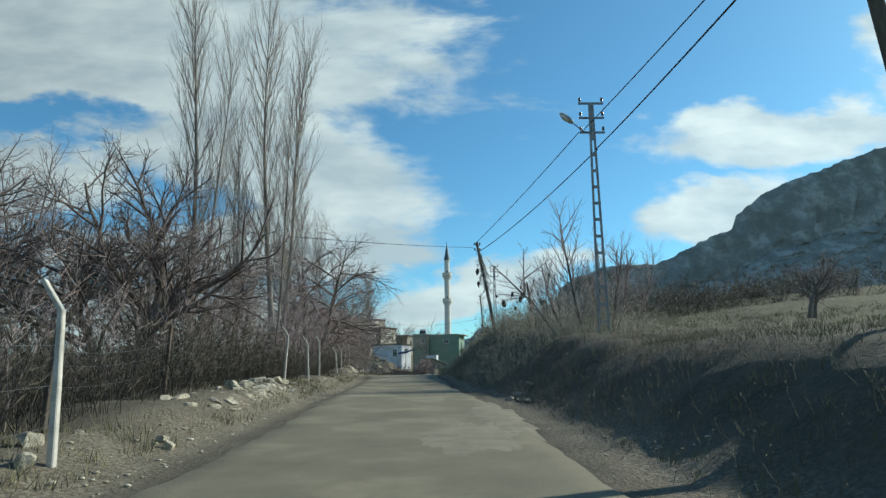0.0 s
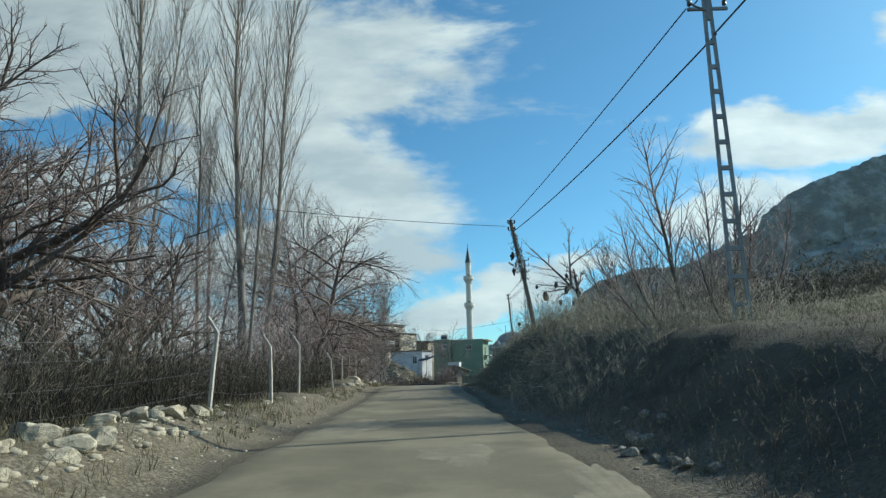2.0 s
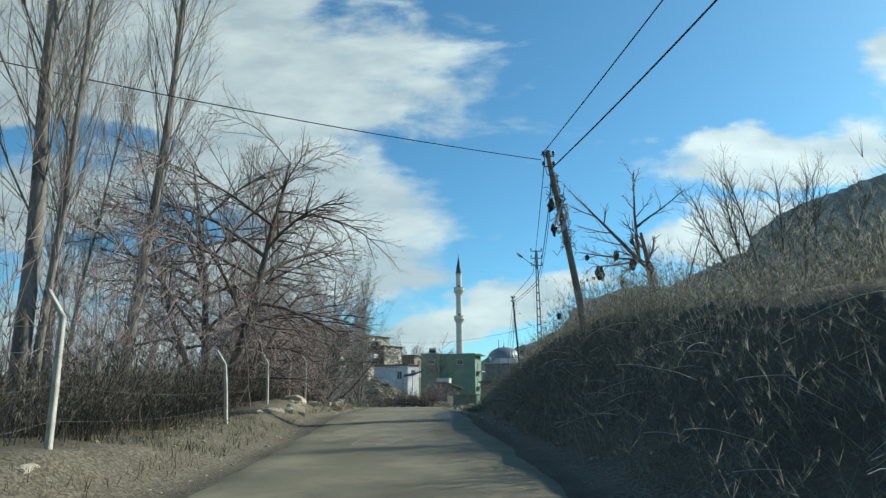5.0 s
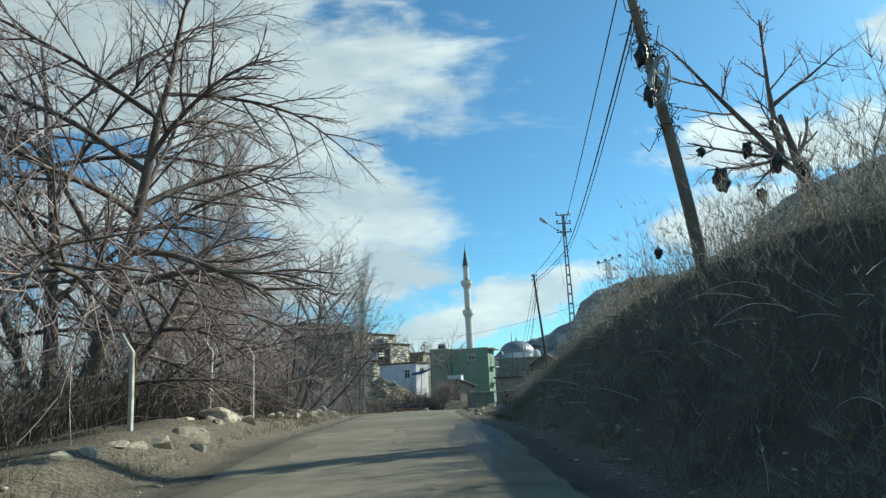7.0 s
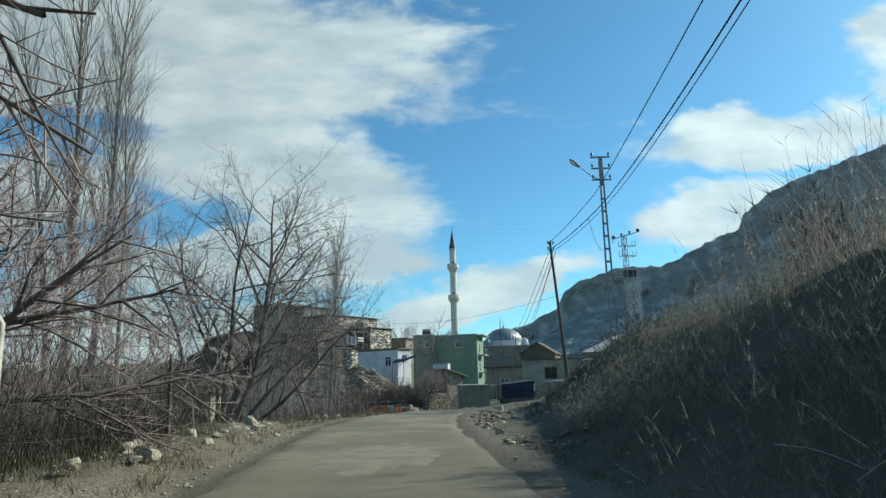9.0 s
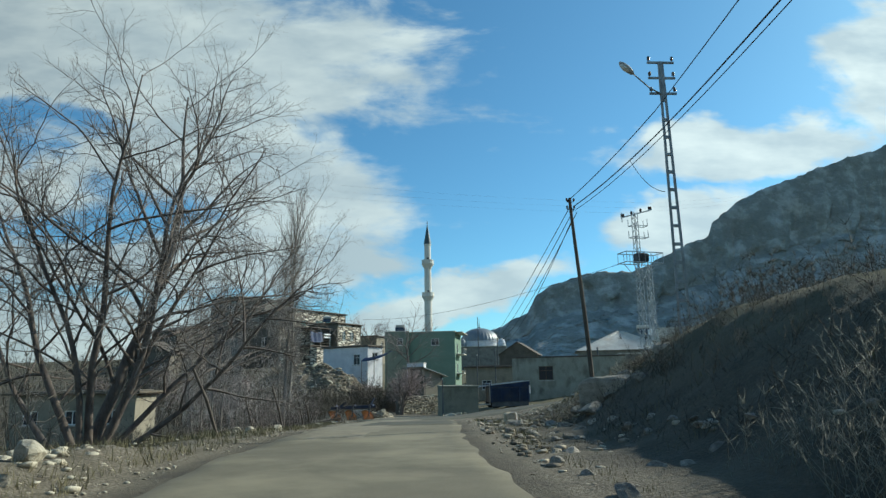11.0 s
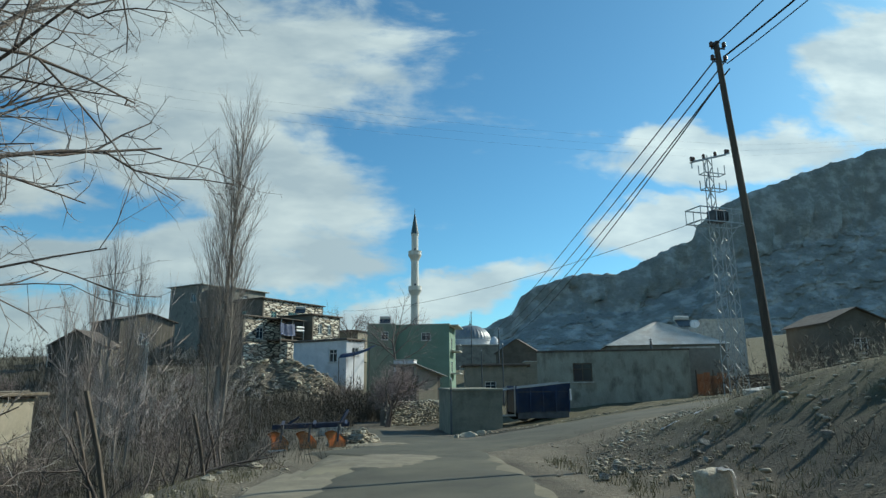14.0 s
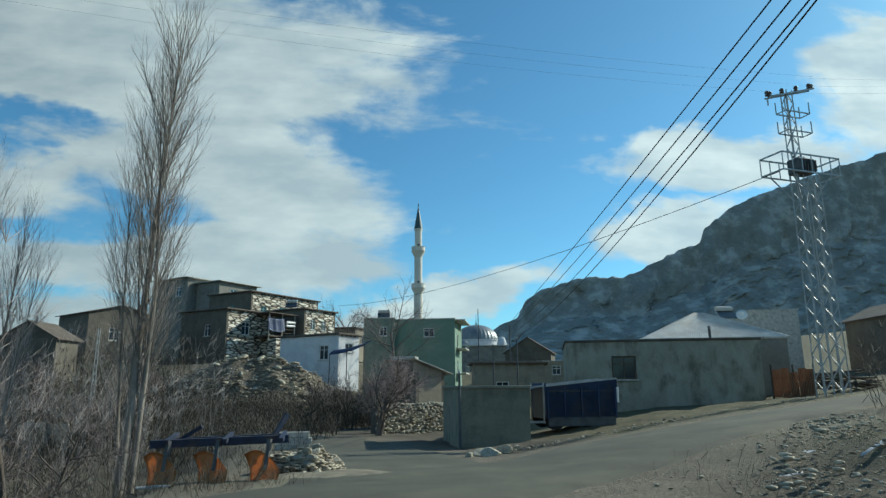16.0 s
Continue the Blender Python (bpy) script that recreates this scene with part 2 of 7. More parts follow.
PALE_TWIG = material("pale_poplar_twigs", (0.24, 0.20, 0.18), (0.52, 0.45, 0.41), scale=0.8, rough=0.85, bump=0.0)
SHRUB = material("dry_shrub_stems", (0.05, 0.046, 0.036), (0.155, 0.138, 0.104), scale=0.6, rough=0.9, bump=0.0)
# paler copy of SHRUB; its colour makes up for haze over the shaded bank
BANK_SHRUB = material("haze_paled_bank_scrub", (0.12, 0.122, 0.09), (0.33, 0.315, 0.245), scale=0.6, rough=0.75, bump=0.0)
# near-black stems: the shade inside dense brush is put into their colour
DARK_BRUSH = material("shade_dark_brush_stems", (0.027, 0.026, 0.020), (0.085, 0.077, 0.060), scale=0.5, rough=0.9, bump=0.0)
CANE = material("bleached_dead_cane", (0.42, 0.39, 0.33), (0.72, 0.68, 0.60), scale=2.0, rough=0.5, bump=0.0)
SNOW = material("crusted_old_snow", (0.33, 0.33, 0.33), (0.68, 0.69, 0.71), scale=4.0, rough=0.7, bump=0.6, bump_scale=20.0, dist=0.03)
NAVY_PAINT = material("worn_navy_paint", (0.009, 0.015, 0.036), (0.022, 0.038, 0.085), scale=3.0, rough=0.6, bump=0.1, stain=((0.09, 0.06, 0.045), 4.0, 0.5))
TARP_BLUE = material("faded_blue_tarpaulin", (0.045, 0.075, 0.165), (0.10, 0.145, 0.28), scale=1.5, rough=0.5, bump=0.3)
DRY_GRASS = material("dry_grass_blades", (0.09, 0.086, 0.045), (0.24, 0.215, 0.12), scale=0.7, rough=0.9, bump=0.0)
LIMESTONE = material("white_limestone", (0.23, 0.205, 0.15), (0.60, 0.55, 0.43), scale=3.5, rough=0.9, bump=0.8, bump_scale=14.0, per_object=0.18, dist=0.02)
GREY_STONE = material("grey_rubble_stone", (0.13, 0.12, 0.10), (0.40, 0.37, 0.31), scale=3.0, rough=0.95, bump=0.5, bump_scale=14.0, per_object=0.3, dist=0.04)
RUBBLE = material("broken_masonry", (0.19, 0.158, 0.115), (0.52, 0.46, 0.35), scale=3.0, rough=0.95, bump=0.8, bump_scale=14.0, dist=0.04, per_piece=0.6)
MORTAR_EARTH = material("crumbled_mortar_and_earth", (0.07, 0.058, 0.043), (0.19, 0.163, 0.122), scale=2.2, rough=0.95, bump=0.9, bump_scale=7.0, dist=0.08)
CONCRETE = material("weathered_concrete", (0.36, 0.345, 0.31), (0.62, 0.60, 0.54), scale=4.0, rough=0.9, bump=0.35, bump_scale=40.0, stain=((0.2, 0.19, 0.16), 3.0, 0.6))
PLASTER_GREY = material("grey_cement_plaster", (0.17, 0.168, 0.15), (0.27, 0.265, 0.235), scale=0.8, rough=0.92, bump=0.25, bump_scale=20.0, stain=((0.105, 0.10, 0.09), 0.75, 0.7))
# mud plaster; on shaded house walls its darkness stands for shade
PLASTER_DARK = material("dark_mud_and_shade_plaster", (0.085, 0.075, 0.062), (0.15, 0.135, 0.11), scale=0.7, rough=0.95, bump=0.4, bump_scale=14.0, stain=((0.20, 0.175, 0.14), 0.6, 0.35))
PLASTER_WHITE = material("whitewashed_plaster", (0.50, 0.52, 0.56), (0.72, 0.73, 0.75), scale=0.7, rough=0.9, bump=0.2, bump_scale=22.0, stain=((0.45, 0.46, 0.48), 0.6, 0.5))
PLASTER_GREEN = material("mint_green_plaster", (0.145, 0.225, 0.175), (0.20, 0.295, 0.23), scale=0.5, rough=0.9, bump=0.2, bump_scale=22.0, stain=((0.15, 0.22, 0.165), 0.4, 0.5))
PLASTER_OLIVE = material("grey_green_plaster", (0.15, 0.19, 0.15), (0.215, 0.26, 0.205), scale=0.6, rough=0.92, bump=0.25, bump_scale=20.0, stain=((0.12, 0.14, 0.115), 0.5, 0.5))
PLASTER_TAN = material("tan_mud_wall", (0.21, 0.19, 0.145), (0.32, 0.29, 0.225), scale=0.8, rough=0.95, bump=0.4, bump_scale=16.0, stain=((0.15, 0.14, 0.11), 0.7, 0.6))
BARN_PLASTER = material("stained_barn_plaster", (0.24, 0.24, 0.195), (0.38, 0.375, 0.31), scale=1.6, rough=0.95, bump=0.5, bump_scale=9.0, stain=((0.13, 0.12, 0.098), 1.3, 0.8), stretch=(1, 1, 0.55), dist=0.03)
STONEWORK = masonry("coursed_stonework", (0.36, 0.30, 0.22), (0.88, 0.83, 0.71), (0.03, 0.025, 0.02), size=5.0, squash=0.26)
SHED_PLASTER = material("mossy_grey_plaster", (0.165, 0.168, 0.13), (0.27, 0.268, 0.21), scale=0.9, rough=0.95, bump=0.4, bump_scale=16.0, stain=((0.08, 0.085, 0.065), 1.1, 0.6))
ROOF_EARTH = material("brown_roof_edge", (0.07, 0.055, 0.045), (0.15, 0.125, 0.10), scale=1.5, rough=0.9, bump=0.4)
TIN = material("galvanised_sheet", (0.36, 0.36, 0.335), (0.58, 0.575, 0.53), scale=0.6, rough=0.6, metal=0.0, bump=0.1, stain=((0.36, 0.30, 0.24), 0.8, 0.5))
RUSTY = material("rusty_orange_sheet", (0.19, 0.095, 0.05), (0.34, 0.22, 0.14), scale=1.6, rough=0.85, bump=0.4)
POLE_STEEL = material("dull_grey_pole_steel", (0.17, 0.18, 0.185), (0.34, 0.355, 0.36), scale=3.0, rough=0.55, metal=0.5, bump=0.1)
STEEL = material("galvanised_steel", (0.30, 0.315, 0.32), (0.52, 0.54, 0.54), scale=3.0, rough=0.55, metal=0.5, bump=0.1)
DARK_STEEL = material("dark_painted_steel", (0.05, 0.055, 0.06), (0.12, 0.125, 0.13), scale=3.0, rough=0.6, bump=0.1)
WOOD = material("weathered_pole_wood", (0.045, 0.036, 0.028), (0.15, 0.12, 0.09), scale=3.0, rough=0.9, bump=0.6, bump_scale=25.0, stretch=(1, 1, 0.08))
GREY_WOOD = material("grey_pole_wood", (0.10, 0.086, 0.068), (0.27, 0.24, 0.195), scale=3.0, rough=0.9, bump=0.6, bump_scale=25.0, stretch=(1, 1, 0.08))
WIRE = material("black_cable_sheath", (0.012, 0.012, 0.013), (0.03, 0.03, 0.032), scale=3.0, rough=0.6, bump=0.0)
ALU_WIRE = material("aluminium_conductor", (0.35, 0.36, 0.38), (0.55, 0.56, 0.58), scale=3.0, rough=0.4, metal=0.8, bump=0.0)
PORCELAIN = material("brown_glazed_porcelain", (0.05, 0.03, 0.022), (0.12, 0.07, 0.05), scale=3.0, rough=0.25, bump=0.0)
LAMP_GREY = material("grey_lamp_housing", (0.30, 0.32, 0.33), (0.45, 0.47, 0.48), scale=4.0, rough=0.5, bump=0.05)
BLUE_TARP = material("blue_painted_steel", (0.014, 0.030, 0.075), (0.03, 0.06, 0.14), scale=1.5, rough=0.55, bump=0.2, stain=((0.065, 0.07, 0.08), 1.2, 0.6))
ORANGE = material("worn_orange_paint", (0.50, 0.21, 0.07), (0.72, 0.38, 0.16), scale=4.0, rough=0.6, bump=0.2, stain=((0.25, 0.12, 0.07), 3.0, 0.6))
BLACK_BAG = material("black_plastic_film", (0.008, 0.008, 0.009), (0.022, 0.022, 0.025), scale=6.0, rough=0.35, bump=0.4)
TYRE = material("black_rubber", (0.015, 0.015, 0.015), (0.035, 0.034, 0.033), scale=4.0, rough=0.8, bump=0.2)
WINDOW_FRAME = material("white_window_frame", (0.62, 0.63, 0.62), (0.78, 0.79, 0.78), scale=3.0, rough=0.6, bump=0.0)
TEAL_FRAME = material("turquoise_painted_frame", (0.12, 0.32, 0.30), (0.20, 0.42, 0.39), scale=3.0, rough=0.6, bump=0.1)
MINARET_STONE = material("cream_minaret_stone", (0.60, 0.57, 0.50), (0.76, 0.73, 0.66), scale=0.6, rough=0.85, bump=0.2, bump_scale=12.0)
MINARET_CAP = material("dark_teal_lead_cap", (0.03, 0.065, 0.08), (0.06, 0.11, 0.125), scale=0.8, rough=0.5, bump=0.1)
DOME_LEAD = material("silver_dome_sheet", (0.16, 0.175, 0.19), (0.26, 0.275, 0.285), scale=0.5, rough=0.45, metal=0.4, bump=0.1)
MOUNTAIN = material("bare_mountain_rock", (0.20, 0.212, 0.202), (0.34, 0.345, 0.325), scale=0.03, fine=0.16, rough=0.95, bump=1.0, bump_scale=0.11, dist=7.0, stain=((0.62, 0.62, 0.62), 0.03, 0.5), stretch=(0.8, 1.0, 1.0))
GLASS = glass_material()

# ---------------------------------------------------------------- mesh helpers


def part(name, geo, mat, parent=None, label="", at=None, smooth=False):
    """Links a bmesh or a mesh as one mesh object, under a thing or a part where one is given."""
    if isinstance(geo, bmesh.types.BMesh):
        me = bpy.data.meshes.new(name)
        geo.to_mesh(me)
        geo.free()
    else:
        me = geo
    if mat is not None and not me.materials:
        me.materials.append(mat)
    if smooth:
        me.shade_smooth()
    ob = new(name, me)
    if parent is not None:
        ob.parent = parent
    if at is not None:
        ob.matrix_basis = at
    return tagged(ob, label=label)


def thing(name, at, label, category, group=""):
    ob = new(name)
    ob.empty_display_size = 0.2
    ob.matrix_basis = at
    return tagged(ob, label=label, category=category, group=group)


def soup(name, verts, faces):
    """A mesh from arrays: verts (n, 3) and faces (m, k), all with k corners."""
    verts, faces = np.asarray(verts, np.float32), np.asarray(faces, np.int32)
    me = bpy.data.meshes.new(name)
    m, k = faces.shape
    me.vertices.add(len(verts))
    me.vertices.foreach_set("co", verts.ravel())
    me.loops.add(m * k)
    me.loops.foreach_set("vertex_index", faces.ravel())
    me.polygons.add(m)
    me.polygons.foreach_set("loop_start", np.arange(0, m * k, k, dtype=np.int32))
    me.update(calc_edges=True)
    me.validate()
    return me


def tubes(name, segs, sides=3, tips=()):
    """Tapered tubes, one for each (p0, p1, r0, r1), and twigs that run out to a point for each of tips."""
    s = np.array([(*a, *b, r, q) for a, b, r, q in list(segs) + list(tips)], float)
    p0, p1, r0, r1 = s[:, :3], s[:, 3:6], s[:, 6], s[:, 7]
    d = p1 - p0
    d /= np.maximum(np.linalg.norm(d, axis=1, keepdims=True), 1e-9)
    ref = np.where(np.abs(d[:, 2:3]) < 0.8, (0.0, 0.0, 1.0), (1.0, 0.0, 0.0))
    e1 = np.cross(d, ref)
    e1 /= np.linalg.norm(e1, axis=1, keepdims=True)
    e2 = np.cross(d, e1)
    n = len(s)
    V = np.empty((n, 2 * sides, 3))
    for k in range(sides):
        c, q = math.cos(2 * math.pi * k / sides), math.sin(2 * math.pi * k / sides)
        ring = c * e1 + q * e2
        V[:, k] = p0 + ring * r0[:, None]
        V[:, sides + k] = p1 + ring * r1[:, None]
    F = np.array([(k, (k + 1) % sides, sides + (k + 1) % sides, sides + k) for k in range(sides)])
    faces = (np.arange(n)[:, None, None] * 2 * sides + F[None]).reshape(-1, 4)
    if not tips:
        return soup(name, V.reshape(-1, 3), faces)
    m = n - len(tips)
    body = V[:m].reshape(-1, 3)
    cone = V[m:, (0, 1, 2, 3)]
    cone[:, 3] = p1[m:]
    tri = (len(body) + np.arange(n - m)[:, None, None] * 4 + np.array([(0, 1, 3), (1, 2, 3), (2, 0, 3)])[None]).reshape(-1, 3)
    halves = faces[:m * sides]
    return soup(name, np.concatenate([body, cone.reshape(-1, 3)]), np.concatenate([halves[:, (0, 1, 2)], halves[:, (0, 2, 3)], tri]))


def pipe(name, points, radii, sides=8):
    """One continuous tapered tube through the points."""
    P, r = np.array([tuple(p) for p in points], float), np.asarray(radii, float)
    d = np.gradient(P, axis=0)
    d /= np.maximum(np.linalg.norm(d, axis=1, keepdims=True), 1e-9)
    main = P[-1] - P[0]
    ref = np.array((0.0, 0.0, 1.0)) if abs(main[2]) < 0.8 * np.linalg.norm(main) else np.array((1.0, 0.0, 0.0))
    e1 = np.cross(d, ref)
    e1 /= np.linalg.norm(e1, axis=1, keepdims=True)
    e2 = np.cross(d, e1)
    a = 2 * math.pi * np.arange(sides) / sides
    V = P[:, None] + r[:, None, None] * (np.cos(a)[None, :, None] * e1[:, None] + np.sin(a)[None, :, None] * e2[:, None])
    n = len(P)
    idx = np.arange(n * sides).reshape(n, sides)
    nxt = np.roll(idx, -1, axis=1)
    faces = np.stack([idx[:-1], nxt[:-1], nxt[1:], idx[1:]], -1).reshape(-1, 4)
    return soup(name, V.reshape(-1, 3), faces)


def box(bm, c, s, rot=0.0, bevel=0.0):
    """A box with centre c and size s, turned about z by rot degrees, its edges chamfered."""
    r = bmesh.ops.create_cube(bm, size=1.0, matrix=Matrix.Translation(c) @ pose(0, 0, 0, 0, 0, rot) @ Matrix.Diagonal((*s, 1)))
    if bevel:
        edges = list({e for v in r["verts"] for e in v.link_edges})
        bmesh.ops.bevel(bm, geom=edges, offset=bevel, segments=1, affect="EDGES")
    return bm


def bar(bm, a, b, w, h=None):
    """A square bar from a to b."""
    a, b = Vector(a), Vector(b)
    d = b - a
    m = Matrix.Translation((a + b) / 2) @ d.to_track_quat("Z", "Y").to_matrix().to_4x4() @ Matrix.Diagonal((w, h or w, d.length, 1))
    bmesh.ops.create_cube(bm, size=1.0, matrix=m)
    return bm


def rod(bm, a, b, r0, r1=None, sides=10):
    a, b = Vector(a), Vector(b)
    d = b - a
    m = Matrix.Translation((a + b) / 2) @ d.to_track_quat("Z", "Y").to_matrix().to_4x4()
    bmesh.ops.create_cone(bm, cap_ends=True, segments=sides, radius1=r0, radius2=r0 if r1 is None else r1, depth=d.length, matrix=m)
    return bm


def lathe(bm, profile, sides=20, centre=(0, 0)):
    """A turned body from (radius, height) pairs."""
    rings = []
    for r, z in profile:
        rings.append([bm.verts.new((centre[0] + r * math.cos(2 * math.pi * k / sides), centre[1] + r * math.sin(2 * math.pi * k / sides), z)) for k in range(sides)])
    for a, b in zip(rings, rings[1:]):
        for k in range(sides):
            bm.faces.new((a[k], a[(k + 1) % sides], b[(k + 1) % sides], b[k]))
    bm.faces.new(rings[-1])
    bm.faces.new(rings[0][::-1])
    return bm


def lerp(xs, ys):
    return lambda v: np.interp(v, xs, ys)


def smooth01(t):
    t = np.clip(t, 0, 1)
    return t * t * (3 - 2 * t)


# ---------------------------------------------------------------- lie of the land
middle = lerp((-40, 0, 8, 14, 25, 32, 40, 52, 60, 67, 74, 85, 97, 112), (0.6, 0.42, 0.22, 0.08, -0.5, -0.74, -1.2, -1.93, -2.3, -2.1, -1.5, -1.2, -2.2, -5.0))
level = lerp((-40, 0, 8, 16, 26, 34, 41, 50, 60, 68, 74, 82, 90, 97, 112, 130), (-0.7, -0.17, 0.03, 0.22, 0.27, 0.45, 0.72, 0.66, 0.62, 0.50, 0.24, -0.08, -0.35, -0.75, -1.25, -1.5))
bank_high = lerp((-40, 8, 14, 22, 30, 38, 48, 57, 66, 72, 75, 80, 84, 88, 91), (1.6, 1.4, 1.4, 1.8, 2.4, 3.0, 2.8, 2.7, 2.9, 2.7, 2.45, 2.1, 1.5, 0.7, 0.0))
bank_set = lerp((46, 54, 60, 66, 76, 90), (0.0, 0.8, 1.3, 1.6, 2.0, 2.0))     # stony apron before the bank's foot
bank_wide = lerp((-40, 10, 30, 48, 60, 75, 90), (2.6, 2.8, 3.3, 3.8, 6.0, 8.0, 8.0))
verge_high = lerp((-40, 8, 16, 24, 40, 55, 64, 70, 80), (0.25, 0.3, 0.5, 0.42, 0.35, 0.35, 0.2, 0.05, 0.0))
LEFT_EDGE, RIGHT_EDGE = 2.75, 1.95


def land(x, y):
    """The ground's height."""
    x, y = np.asarray(x, float), np.asarray(y, float)
    s = x - middle(y)
    z = level(y).copy()
    # earth bank and terrace on the sunny side
    right = np.clip(s - RIGHT_EDGE - 0.45, 0, None)
    w, apron = bank_wide(y), bank_set(y)
    rise = bank_high(y) * smooth01((right - apron) / (w - apron)) + np.clip(right - w, 0, 30) * 0.10 + np.clip(right - w - 30, 0, 400) * 0.13
    fork = smooth01((y - 80) / 10)
    slope = np.clip(x - 1.0, 0, 60) * 0.108 + np.clip(x - 61, 0, 400) * 0.10
    z = z + rise * (1 - fork) + slope * fork * np.where(y > 200, 0.6, 1.0)
    # stony verge, then a hollow beyond the fence
    left = np.clip(-s - LEFT_EDGE - 0.1, 0, None)
    z = z + verge_high(y) * smooth01(left / 1.3)
    drop = 0.35 * smooth01((left - 2.5) / 4) + smooth01((y - 58) / 12) * (1.6 * smooth01((left - 0.7) / 5)) * (1 - smooth01((y - 92) / 22) * 0.7)
    z = z - drop - np.clip(left - 25, 0, 60) * 0.02
    # village slope
    up_left = smooth01((-x - 4) / 9) * smooth01((y - 108) / 46) * 6.6
    z = z + up_left + smooth01((y - 150) / 70) * 4.5 + np.clip(y - 170, 0, 300) * 0.012
    return z


def land1(x, y):
    return float(land(np.array([x]), np.array([y]))[0])


def on_land(x, y, rz=0.0, dz=0.0):
    return pose(x, y, land1(x, y) + dz, 0, 0, rz)


def rows_of(*spans):
    out = [spans[0][0]]
    for a, b, n in spans:
        out += list(a + (b - a) * (np.arange(n) + 1) / n)
    return np.array(out)


SIDE_ROAD = [(-3.2, 81.5), (0.5, 85.5), (5.5, 89.6), (12, 93.5), (20, 96.2), (34, 97.6), (60, 97)]
LANE = [(-1.0, 83), (-1.6, 90), (-2.6, 97), (-4.6, 104), (-8.5, 111), (-15, 116)]


def build_ground():
    xs = rows_of((-3000, -400, 8), (-400, -60, 12), (-60, -16, 30), (-16, 16, 128), (16, 60, 40), (60, 400, 16), (400, 3000, 8))
    ys = rows_of((-3000, -200, 8), (-200, -16, 16), (-16, 110, 420), (110, 260, 60), (260, 3000, 16))
    gx, gy = np.meshgrid(xs, ys)
    z = land(gx, gy)
    s = gx - middle(gy)
    near = (np.abs(gx) < 70) & (gy > -40) & (gy < 260)
    rough = np.zeros_like(z)
    it = np.argwhere(near)
    for i, j in it:
        x, y = gx[i, j], gy[i, j]
        rough[i, j] = 0.10 * noise.fractal((x * 0.7, y * 0.7, 0), 0.9, 2.0, 3) + 0.25 * noise.noise((x * 0.13, y * 0.13, 5))
    off_road = smooth01((np.maximum(-s - LEFT_EDGE, s - RIGHT_EDGE) + 0.1) / 1.6)
    fork, calm = np.zeros_like(z), np.zeros_like(z)
    for line in (SIDE_ROAD, LANE):
        for (ax, ay), (bx, by) in zip(line, line[1:]):
            f = np.clip(((gx - ax) * (bx - ax) + (gy - ay) * (by - ay)) / ((bx - ax) ** 2 + (by - ay) ** 2), 0, 1)
            away = np.hypot(gx - ax - f * (bx - ax), gy - ay - f * (by - ay))
            fork = np.maximum(fork, smooth01((1.6 - away) / 0.6))
            calm = np.maximum(calm, smooth01((4.8 - away) / 2.0))
    z = z + rough * np.maximum(off_road, 0.12) * (1 - calm)
    inside = (s > -LEFT_EDGE + 0.75) & (s < RIGHT_EDGE - 0.75) & (gy < 85)
    z = np.where(inside, z - 0.10, z) - 0.09 * fork
    ny, nx = gx.shape
    idx = np.arange(nx * ny).reshape(ny, nx)
    faces = np.stack([idx[:-1, :-1], idx[:-1, 1:], idx[1:, 1:], idx[1:, :-1]], -1).reshape(-1, 4)
    me = soup("ground", np.stack([gx, gy, z], -1).reshape(-1, 3), faces)
    grass = np.clip(smooth01((s - 5.5) / 3) * 1.0 + smooth01((-s - 6) / 4) * 0.15 + smooth01((gy - 150) / 40) * 0.4, 0, 1)
    left = -s - LEFT_EDGE
    gravel = np.clip(smooth01((left + 0.2) / 0.5) * smooth01((2.0 - left) / 0.9) + smooth01((s - RIGHT_EDGE + 0.1) / 0.4) * smooth01((1.6 - (s - RIGHT_EDGE)) / 1.0), 0, 1)
    gravel = np.maximum(gravel * (gy < 95), calm * 0.8)
    for key, values in (("grass", grass), ("gravel", gravel)):
        me.attributes.new(key, "FLOAT", "POINT").data.foreach_set("value", values.astype(np.float32).ravel())
    ob = part("ground", me, GROUND, smooth=True)
    tagged(ob, "bare brown earth with gravel verges and patches of dry grass", "ground", kind="structure")


build_ground()


